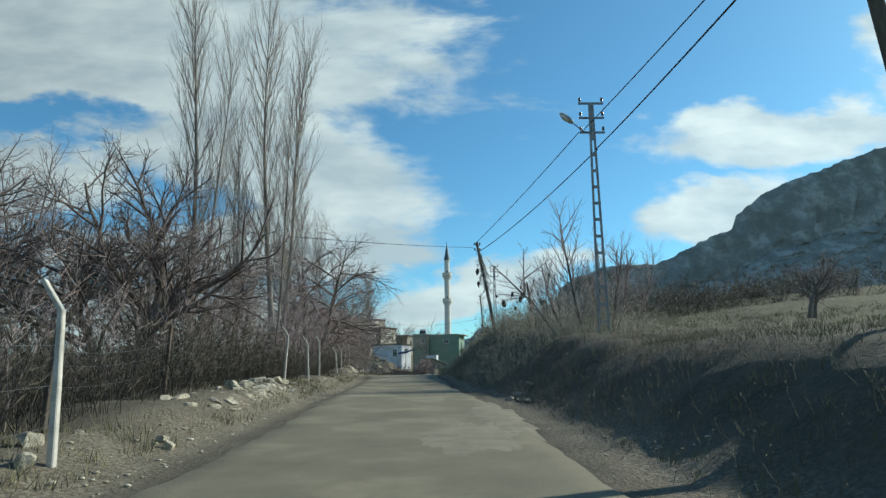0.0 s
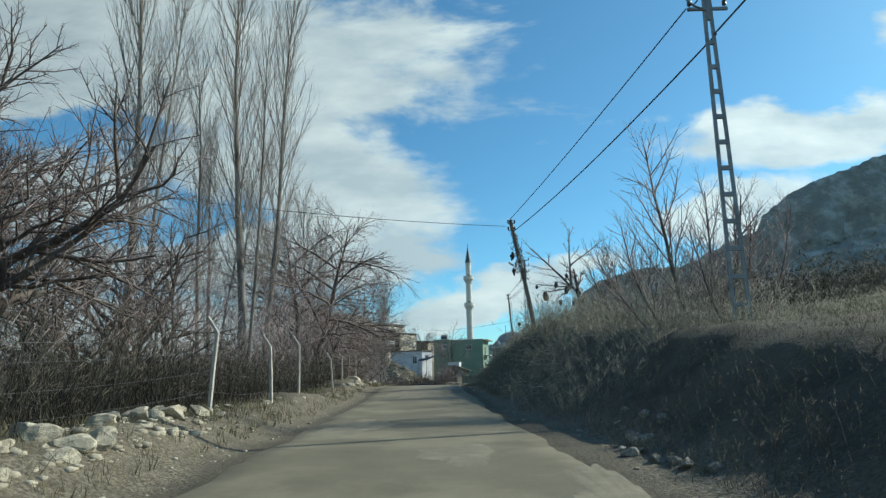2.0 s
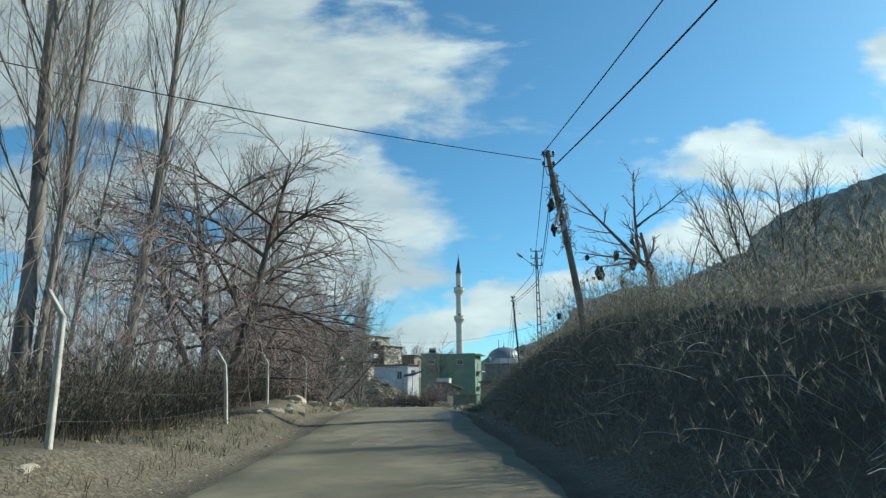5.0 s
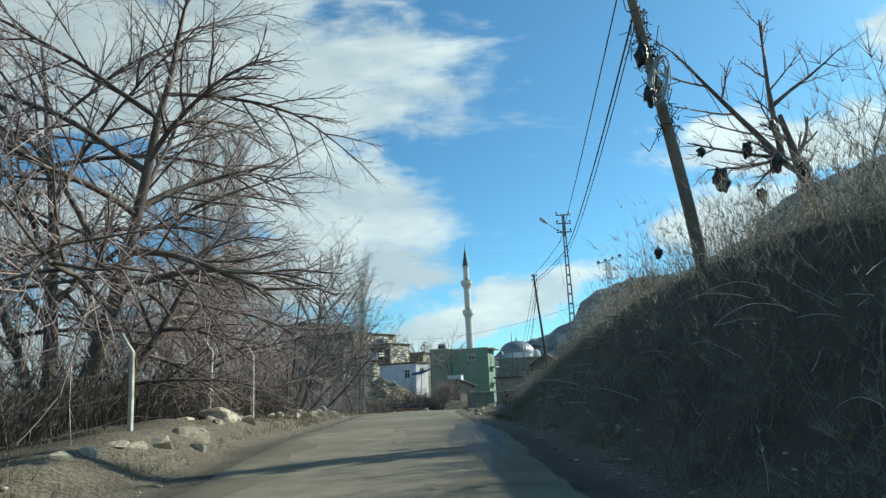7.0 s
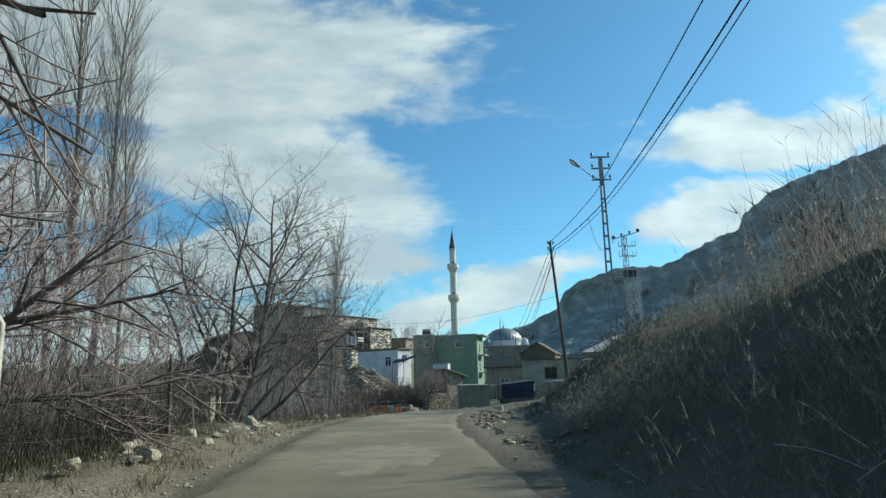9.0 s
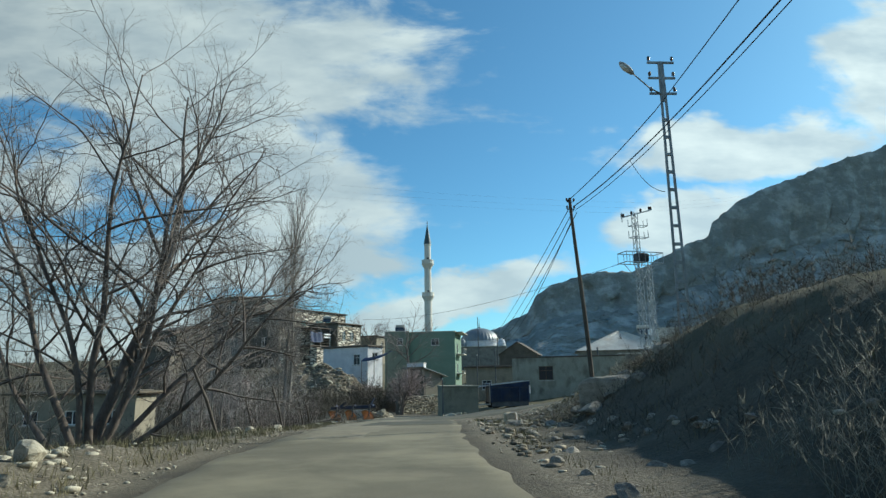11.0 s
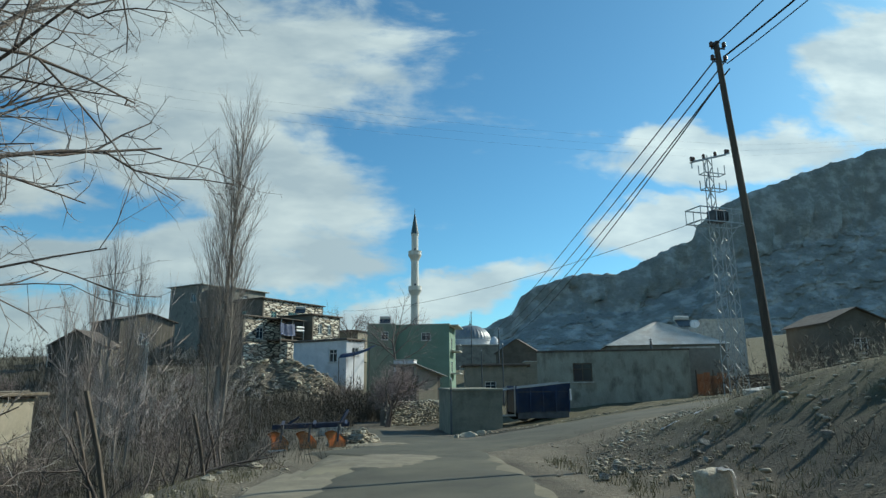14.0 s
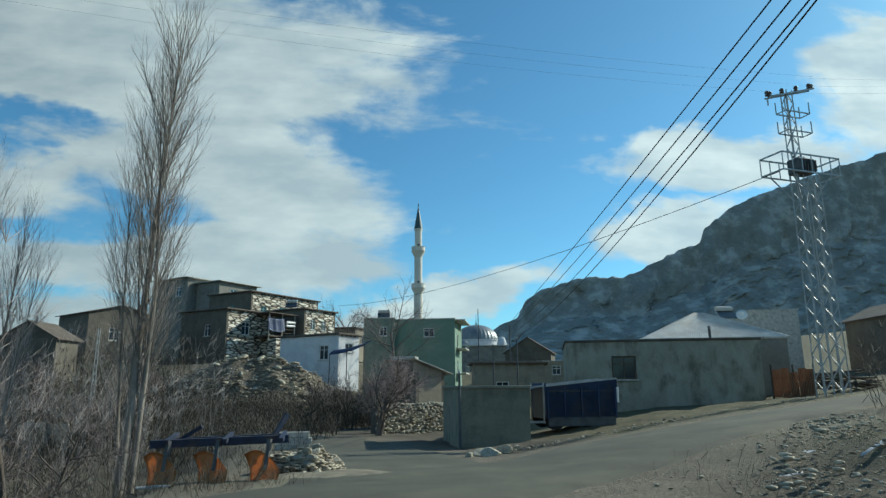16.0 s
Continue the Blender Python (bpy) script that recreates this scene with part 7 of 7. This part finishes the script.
mast(14.3, 190.0, 3.0, 15.4, "thin dark mast beside the mosque", 0.12)
mast(12.7, 150.0, 0.5, 8.7, "dark wooden pole where the cables end", 0.11)
mast(9.2, 128.0, -0.8, 5.4, "dark wooden pole in a village yard", 0.09)
mast(6.5, 124.0, -0.8, 4.6, "dark wooden pole in a village yard", 0.08)
mast(0.9, 96.6, land1(0.9, 96.6), 1.9, "dark wooden pole at the shed's corner", 0.06)
slim = thing("utility_pole", on_land(-22.9, 122.0), "slim rusty lattice pole on the slope below the houses", "utility pole", "lattice poles")
for sx in (-1, 1):
    part("leg", bar(bmesh.new(), (0.14 * sx, 0, -0.5), (0.07 * sx, 0, 6.5), 0.05), STEEL, slim)
for k in range(11):
    w = 0.14 - 0.07 * k / 11
    part("rung", bar(bmesh.new(), (w * (-1) ** k, 0, 0.3 + 0.55 * k), (-w * (-1) ** k, 0, 0.75 + 0.55 * k), 0.035), STEEL, slim)


def dry_stone_wall():
    """A retaining wall of rough field stones, each laid by itself."""
    rng = random.Random(9)
    zb = land1(-0.4, 112.0) - 0.4
    w = thing("stone_wall", pose(-2.2, 111.6, zb, 0, 0, 36), "dry stone retaining wall of pale field stones", "wall")
    bm = bmesh.new()
    box(bm, (2.75, 0.55, 0.95), (5.6, 0.6, 1.9), 0, 0.05)
    part("core", bm, PLASTER_DARK, w)
    z = 0.08
    while z < 1.95:
        x, h = rng.uniform(-0.1, 0.1), rng.uniform(0.13, 0.2)
        while x < 5.6:
            wd = rng.uniform(0.13, 0.36)
            ob = new("stone", STONES[rng.randrange(7)])
            ob.parent = w
            ob.matrix_basis = pose(x + wd / 2, 0.16 + 0.06 * rng.random() + 0.04 * z, z + h / 2 + rng.gauss(0, 0.03), rng.uniform(-30, 30), rng.uniform(-30, 30), rng.uniform(0, 360)) @ Matrix.Diagonal((wd * 0.66, 0.22, h * rng.uniform(0.7, 1.1), 1))
            x += wd
        z += h


dry_stone_wall()


def rubble_heap(x, y, rx, ry, h, n, seed, label):
    """An earth heap strewn with broken stone."""
    rng = random.Random(seed)
    zb = min(land1(x + a * rx, y + b * ry) for a in (-0.7, 0.7) for b in (-0.7, 0.7))
    t = thing("rubble_heap", pose(x, y, zb), label, "rubble heap", "rubble heaps")
    bm = bmesh.new()
    N = 26
    height = {}
    g = {}
    for i in range(N + 1):
        for j in range(N + 1):
            a, b = -1.15 + 2.3 * i / N, -1.15 + 2.3 * j / N
            r = math.hypot(a, b)
            z = h * max(0.0, 1 - r ** 3) ** 0.9 * (1 + 0.5 * noise.fractal((a * 2 + seed, b * 2, 0), 0.8, 2, 4)) - 0.3 * (r > 0.9)
            g[i, j] = bm.verts.new((a * rx, b * ry, z))
    for i in range(N):
        for j in range(N):
            bm.faces.new((g[i, j], g[i + 1, j], g[i + 1, j + 1], g[i, j + 1]))
    part("earth", bm, MORTAR_EARTH, t, smooth=True)
    V, F, k0 = [], [], 0
    shapes = [(np.array([v.co[:] for v in me.vertices]), np.array([q.vertices[:] for q in me.polygons])) for me in PEBBLES]
    for k in range(n * 16):
        r, a = rng.random() ** 0.55, rng.uniform(0, 6.28)
        cx, cy = r * math.cos(a), r * math.sin(a)
        z = h * max(0.0, 1 - r ** 3) ** 0.9 * (1 + 0.5 * noise.fractal((cx * 2 + seed, cy * 2, 0), 0.8, 2, 4))
        va, fa = shapes[rng.randrange(3)]
        V.append(va * (0.04 + 0.20 * rng.random() ** 2) * (h / 3 + 0.5) * (1, rng.uniform(0.5, 1), 0.55) + (cx * rx, cy * ry, z))
        F.append(fa + k0)
        k0 += len(va)
    tagged(part("rubble", soup("rubble", np.concatenate(V), np.concatenate(F)), RUBBLE, t, "broken stone and mortar"), kind="stuff")
    for k in range(n):
        r, a = rng.random() ** 0.6, rng.uniform(0, 6.28)
        cx, cy = r * math.cos(a), r * math.sin(a)
        z = h * max(0.0, 1 - r ** 3) ** 0.9 * (1 + 0.5 * noise.fractal((cx * 2 + seed, cy * 2, 0), 0.8, 2, 4))
        ob = new("stone", STONES[rng.randrange(7)])
        ob.parent = t
        s = (0.12 + 0.36 * rng.random() ** 2) * min(1.0, 0.35 + h / 3)
        ob.matrix_basis = pose(cx * rx, cy * ry, z + 0.02, rng.uniform(-30, 30), rng.uniform(-30, 30), rng.uniform(0, 360)) @ Matrix.Diagonal((s, s * rng.uniform(0.6, 1), s * rng.uniform(0.4, 0.8), 1))


rubble_heap(-14.6, 135.0, 8.8, 6.0, 3.1, 298, 3, "heap of pale collapsed house rubble below the stone houses")
rubble_heap(-3.3, 87.2, 0.85, 0.7, 0.36, 90, 5, "low heap of white broken stone beside the lane")


def plough():
    """A three-body plough on a blue frame, parked in the weeds."""
    zb = land1(-4.7, 85.6)
    t = thing("plough", pose(-4.6, 85.6, zb - 0.08, 0, 0, 4), "blue farm plough with worn orange mouldboards", "plough")
    bm = bmesh.new()
    bar(bm, (-1.2, 0.35, 0.72), (1.2, 0.6, 0.76), 0.14)
    bar(bm, (-1.0, 0.8, 0.74), (1.1, 1.0, 0.78), 0.10)
    for xx in (-0.9, 0.1, 1.1):
        bar(bm, (xx, 0.2, 0.76), (xx, 1.0, 0.84), 0.08)
    bar(bm, (0.9, 0.6, 0.75), (1.15, 0.75, 1.2), 0.08)
    bar(bm, (-0.8, 0.7, 0.75), (-0.4, 0.7, 1.0), 0.07)
    part("beam", bm, NAVY_PAINT, t, "dark blue steel frame")
    for k, xx in enumerate((-0.92, -0.06, 0.84)):
        bm = bmesh.new()
        n, m = 10, 8
        g = [[bm.verts.new((xx + 0.52 * (i / n - 0.5) - 0.16 * (j / m) ** 2 * (1 - i / n), -0.14 + 0.34 * (1 - i / n) + 0.26 * math.sin(1.7 * j / m), 0.03 + 0.56 * j / m * (0.30 + 0.70 * math.sin(math.pi * (0.28 + 0.66 * i / n))))) for j in range(m + 1)] for i in range(n + 1)]
        for i in range(n):
            for j in range(m):
                bm.faces.new((g[i][j], g[i + 1][j], g[i + 1][j + 1], g[i][j + 1]))
        bmesh.ops.solidify(bm, geom=bm.faces[:], thickness=0.03)
        b = part("mouldboard", bm, ORANGE, t, "curved worn orange mouldboard", smooth=True)
        bm = bmesh.new()
        bar(bm, (xx, 0.2, 0.05), (xx + 0.05, 0.3, 0.78), 0.07)
        part("leg", bm, DARK_STEEL, b)
        bm = bmesh.new()
        box(bm, (xx - 0.05, -0.1, 0.05), (0.55, 0.12, 0.05), 20, 0.01)
        part("share", bm, STEEL, b)


plough()


def trailer():
    """A blue farm trailer with a tall box and an open, tarpaulin-covered front end."""
    zb = land1(6.3, 101.0)
    t = thing("farm_trailer", pose(5.75, 101.0, zb, 0, 0, 4) @ Matrix.Scale(1.12, 4), "blue steel farm trailer parked before the barn", "trailer")
    bm = bmesh.new()
    box(bm, (0.45, 0, 1.35), (2.7, 1.9, 0.07), 0, 0.01)
    part("floor", bm, DARK_STEEL, t)
    for yy in (-0.95, 0.95):
        bm = bmesh.new()
        rim = [(-0.9, 0.36), (1.8, 0.36), (1.86, 1.76), (0.5, 1.66), (-0.9, 1.50)]
        sheet = bm.faces.new([bm.verts.new((x, yy, z)) for x, z in rim])
        bmesh.ops.solidify(bm, geom=[sheet], thickness=0.05)
        for k in range(5):
            box(bm, (-0.85 + 0.65 * k, yy - 0.035, 0.92), (0.05, 0.03, 1.1))
        part("side_board", bm, BLUE_TARP, t, "blue ribbed steel side board")
        # dark panel added in place of the shadow beneath the box
        bm = bmesh.new()
        box(bm, (0.45, yy + 0.02, 0.26), (2.6, 0.04, 0.34), 0, 0.01)
        part("skirt", bm, DARK_STEEL, t, "dark panel for the shade under the trailer")
        part("top_rail", bar(bmesh.new(), (-0.9, yy, 1.53), (1.86, yy, 1.79), 0.045), STEEL, t, "pale worn top rail")
    for xx in (-0.9, 1.8):
        bm = bmesh.new()
        box(bm, (xx, 0, 1.0), (0.05, 1.84, 1.3), 0, 0.01)
        part("end_board", bm, BLUE_TARP, t)
    bm = bmesh.new()
    box(bm, (1.84, -0.99, 1.2), (0.08, 0.05, 0.55), 0, 0.01)
    part("reflector_plate", bm, WINDOW_FRAME, t, "white marker plate")
    bm = bmesh.new()
    for yy in (-0.8, 0.8):
        bar(bm, (-1.9, yy, 0.2), (-1.9, yy, 1.45), 0.06)
        bar(bm, (-0.95, yy, 0.2), (-0.95, yy, 1.65), 0.06)
        bar(bm, (-1.9, yy, 1.45), (1.85, yy, 1.80), 0.05)
    bar(bm, (-1.9, -0.8, 1.45), (-1.9, 0.8, 1.45), 0.05)
    bar(bm, (-1.9, -0.8, 0.25), (-0.9, -0.8, 0.25), 0.08)
    part("hoop_frame", bm, STEEL, t, "pale steel hoop frame")
    bm = bmesh.new()
    n = 12
    rows = [[bm.verts.new((-1.75 + 0.85 * i / n, y, 1.40 + 0.09 * i / n - 0.05 * math.sin(3.1 * k))) for k, y in enumerate((-0.82, -0.4, 0.0, 0.4, 0.82))] for i in range(n + 1)]
    for a, b in zip(rows, rows[1:]):
        for k in range(4):
            bm.faces.new((a[k], b[k], b[k + 1], a[k + 1]))
    bmesh.ops.solidify(bm, geom=bm.faces[:], thickness=0.02)
    part("tarpaulin", bm, BLUE_TARP, t)
    for xx in (-0.55, 1.2):
        for yy in (-0.8, 0.8):
            bm = bmesh.new()
            lathe(bm, [(0.22, -0.1), (0.36, -0.11), (0.40, -0.06), (0.40, 0.06), (0.36, 0.11), (0.22, 0.1)], 20)
            wh = part("wheel", bm, TYRE, t, at=pose(xx, yy, 0.36, 90, 0, 0))
            bm = bmesh.new()
            lathe(bm, [(0.06, -0.07), (0.22, -0.04), (0.22, 0.04), (0.06, 0.07)], 16)
            part("rim", bm, STEEL, wh)


trailer()


def sheet_gate():
    zb = land1(18.2, 104.2)
    t = thing("sheet_fence", pose(17.4, 104.4, zb - 0.1, 0, 0, -4), "rusty orange sheet metal fence beside the barn", "fence")
    for k in range(5):
        bm = bmesh.new()
        n = 10
        pts = [(0.42 * i / n, 0.02 * (i % 2)) for i in range(n + 1)]
        lo = [bm.verts.new((x, y, 0)) for x, y in pts]
        hi = [bm.verts.new((x, y, 1.35 + 0.12 * math.sin(k * 2.3))) for x, y in pts]
        for i in range(n):
            bm.faces.new((lo[i], lo[i + 1], hi[i + 1], hi[i]))
        bmesh.ops.solidify(bm, geom=bm.faces[:], thickness=0.012)
        part("sheet", bm, RUSTY, t, at=pose(0.43 * k, 0, 0, 2 * math.sin(k * 3.0), 0, 0))
    for xx in (0, 1.1, 2.15):
        bm = bmesh.new()
        rod(bm, (xx, 0.08, -0.3), (xx, 0.08, 1.6), 0.05, 0.045, 8)
        part("post", bm, WOOD, t)


sheet_gate()


def firewood_pile():
    rng = random.Random(31)
    zb = land1(21.0, 104.5)
    t = thing("firewood_pile", pose(21.0, 104.5, zb, 0, 0, -10), "stack of dark firewood branches beside the side road", "firewood")
    for k in range(70):
        bm = bmesh.new()
        a = Vector((rng.uniform(-1.6, 1.6), rng.uniform(-0.4, 0.4), rng.uniform(0.0, 0.9)))
        d = Vector((rng.gauss(1, 0.3), rng.gauss(0, 0.25), rng.gauss(0.05, 0.2))).normalized() * rng.uniform(0.4, 0.9)
        rod(bm, a - d, a + d, 0.04, 0.025, 6)
        part("branch", bm, WOOD, t)


firewood_pile()
R = random.Random(505)
stand("village_brush", R, [(R.uniform(-20, -4.5), R.uniform(104, 128)) for _ in range(420)], "dark bare brush between the lane and the houses", DARK_BRUSH, 1.15, 5, 4, 0.02, 0.35)
stand("village_brush", R, [(R.uniform(-8, 2), R.uniform(120, 146)) for _ in range(110)], "bare brush in front of the white house", DARK_BRUSH, 2.4, 5, 4, 0.018, 0.3)
stand("village_brush", R, [(R.uniform(-40, -16), R.uniform(90, 145)) for _ in range(240)], "bare dark brush in the hollow", DARK_BRUSH, 2.0, 4, 4, 0.016, 0.3)
stand("village_brush", R, [(R.uniform(-7.5, -1.5), R.uniform(117, 130)) for _ in range(130)], "tall dark brush in front of the white house", DARK_BRUSH, 2.7, 5, 4, 0.02, 0.3)
stand("village_brush", R, [(R.uniform(2, 14), R.uniform(108, 150)) for _ in range(60)], "dry branches and weeds in the yards", SHRUB, 1.6, 4, 3, 0.010, 0.35)
stand("village_brush", R, [(R.uniform(-34, -15), R.uniform(112, 134)) for _ in range(260)], "dark scrub on the slope below the far houses", DARK_BRUSH, 1.8, 6, 4, 0.018, 0.4)
stand("weeds", R, [(R.uniform(-6.6, -3.2), R.uniform(84.2, 85.3)) for _ in range(50)], "dry weeds growing through the plough", SHRUB, 0.4, 5, 2, 0.004, 0.5)
stand("weeds", R, [(R.uniform(-13, -4), R.uniform(80, 96)) for _ in range(140)], "dry weeds around the parked plough", DARK_BRUSH, 0.8, 4, 2, 0.006, 0.4)

slab_z = land1(9.3, 83.2)
bm = bmesh.new()
box(bm, (0, 0, 0.08), (1.8, 0.9, 0.22), 0, 0.02)
tagged(part("concrete_slab", bm, CONCRETE, at=pose(9.3, 83.2, slab_z, 3, -5, 20)), "pale broken concrete slab lying on the slope", "slab")

stand("poplar_shoots", R, [(R.gauss(-10.2, 1.2), R.gauss(95.8, 1.4)) for _ in range(26)], "thin pale shoots around the foot of the poplar", PALE_TWIG, 4.2, 2, 2, 0.008, 0.08)
stand("village_brush", R, [(R.uniform(-22, -5), R.uniform(112, 126)) for _ in range(320)], "dark thorny brush below the rubble", DARK_BRUSH, 1.1, 6, 4, 0.018, 0.5)
bw = thing("block_wall", on_land(-5.5, 97.8, 6), "short low wall of pale concrete blocks beside the lane", "wall")
for r in range(3):
    for k in range(3):
        bm = bmesh.new()
        box(bm, (0.41 * k + (0.1 if r % 2 else 0), 0, 0.1 + 0.21 * r), (0.39, 0.2, 0.2), 0, 0.012)
        part("block", bm, CONCRETE, bw)

stand("village_brush", R, [(R.uniform(-75, -26), R.uniform(122, 165)) for _ in range(420)], "dark bare trees and brush covering the far slope", DARK_BRUSH, 3.4, 3, 4, 0.028, 0.25)

stand("village_brush", R, [(R.uniform(-23, -11.5), R.uniform(88, 97)) for _ in range(230)], "dense dark brush in the hollow before the farmhouse", DARK_BRUSH, 1.35, 5, 4, 0.011, 0.35)
stand("poplar_shoots", R, [(R.gauss(-11.6, 0.6), R.gauss(90.5, 0.9)) for _ in range(12)], "tall pale poplar shoots growing in the hollow", PALE_TWIG, 6.0, 2, 5, 0.014, 0.10)
stand("village_brush", R, [(R.uniform(-24, -11.5), R.uniform(101, 116)) for _ in range(110)], "tall bare grey saplings below the houses", GREY_TWIG, 4.8, 2, 5, 0.016, 0.14)
stand("village_brush", R, [(R.uniform(11.5, 22), R.uniform(82, 91)) for _ in range(120)], "dark bare bushes on the slope above the side road", DARK_BRUSH, 1.7, 5, 4, 0.012, 0.35)


def awning():
    """A blue tarpaulin roof stretched beside the white house."""
    t = thing("tarpaulin_awning", pose(-6.0, 137.6, 3.4, 0, 0, -20), "blue tarpaulin awning on poles beside the white house", "awning")
    bm = bmesh.new()
    n, m = 12, 6
    g = [[bm.verts.new((-1.9 + 3.8 * i / n, 2.2 * j / m, 1.75 + 0.85 * (i / n) - 0.18 * math.sin(math.pi * i / n) - 0.6 * (1 - j / m) ** 3)) for j in range(m + 1)] for i in range(n + 1)]
    for i in range(n):
        for j in range(m):
            bm.faces.new((g[i][j], g[i + 1][j], g[i + 1][j + 1], g[i][j + 1]))
    bmesh.ops.solidify(bm, geom=bm.faces[:], thickness=0.03)
    part("sheet", bm, TARP_BLUE, t, "blue plastic sheet", smooth=True)
    for xx in (-1.85, 0.0, 1.85):
        bm = bmesh.new()
        rod(bm, (xx, 0.05, -1.8), (xx, 0.05, 1.3 + 0.22 * (xx + 1.9)), 0.05, 0.045, 8)
        part("post", bm, WOOD, t)


awning()
house("outhouse", (0.6, 134.0), 1.2, 10, 2.2, 2.4, 2.9, PLASTER_WHITE, PLASTER_WHITE, "tiny whitewashed outhouse behind the brush", (), (), roof="parapet", group="outhouses")
for k, (x, y) in enumerate([(-18.0, 112.0), (-24.5, 118.0), (-30.0, 128.0), (-21.0, 126.0), (-27.0, 108.0), (-38.0, 126.0), (-6.5, 124.0), (-3.2, 127.0)]):
    bare_tree("plum_tree", x, y, "small dark bare tree on the slope below the houses", [(0, 0, (0.1, 0, 1), 2.2 + 0.2 * (k % 3), 0.11), (0.1, 0.1, (-0.4 + 0.1 * k, 0.1, 1), 2.0, 0.08)], ORCHARD[:4], 200 + k, group="slope trees")
stand("village_brush", R, [(R.uniform(-42, -14), R.uniform(104, 150)) for _ in range(260)], "tall bare brush on the slope", DARK_BRUSH, 2.4, 4, 4, 0.018, 0.3)
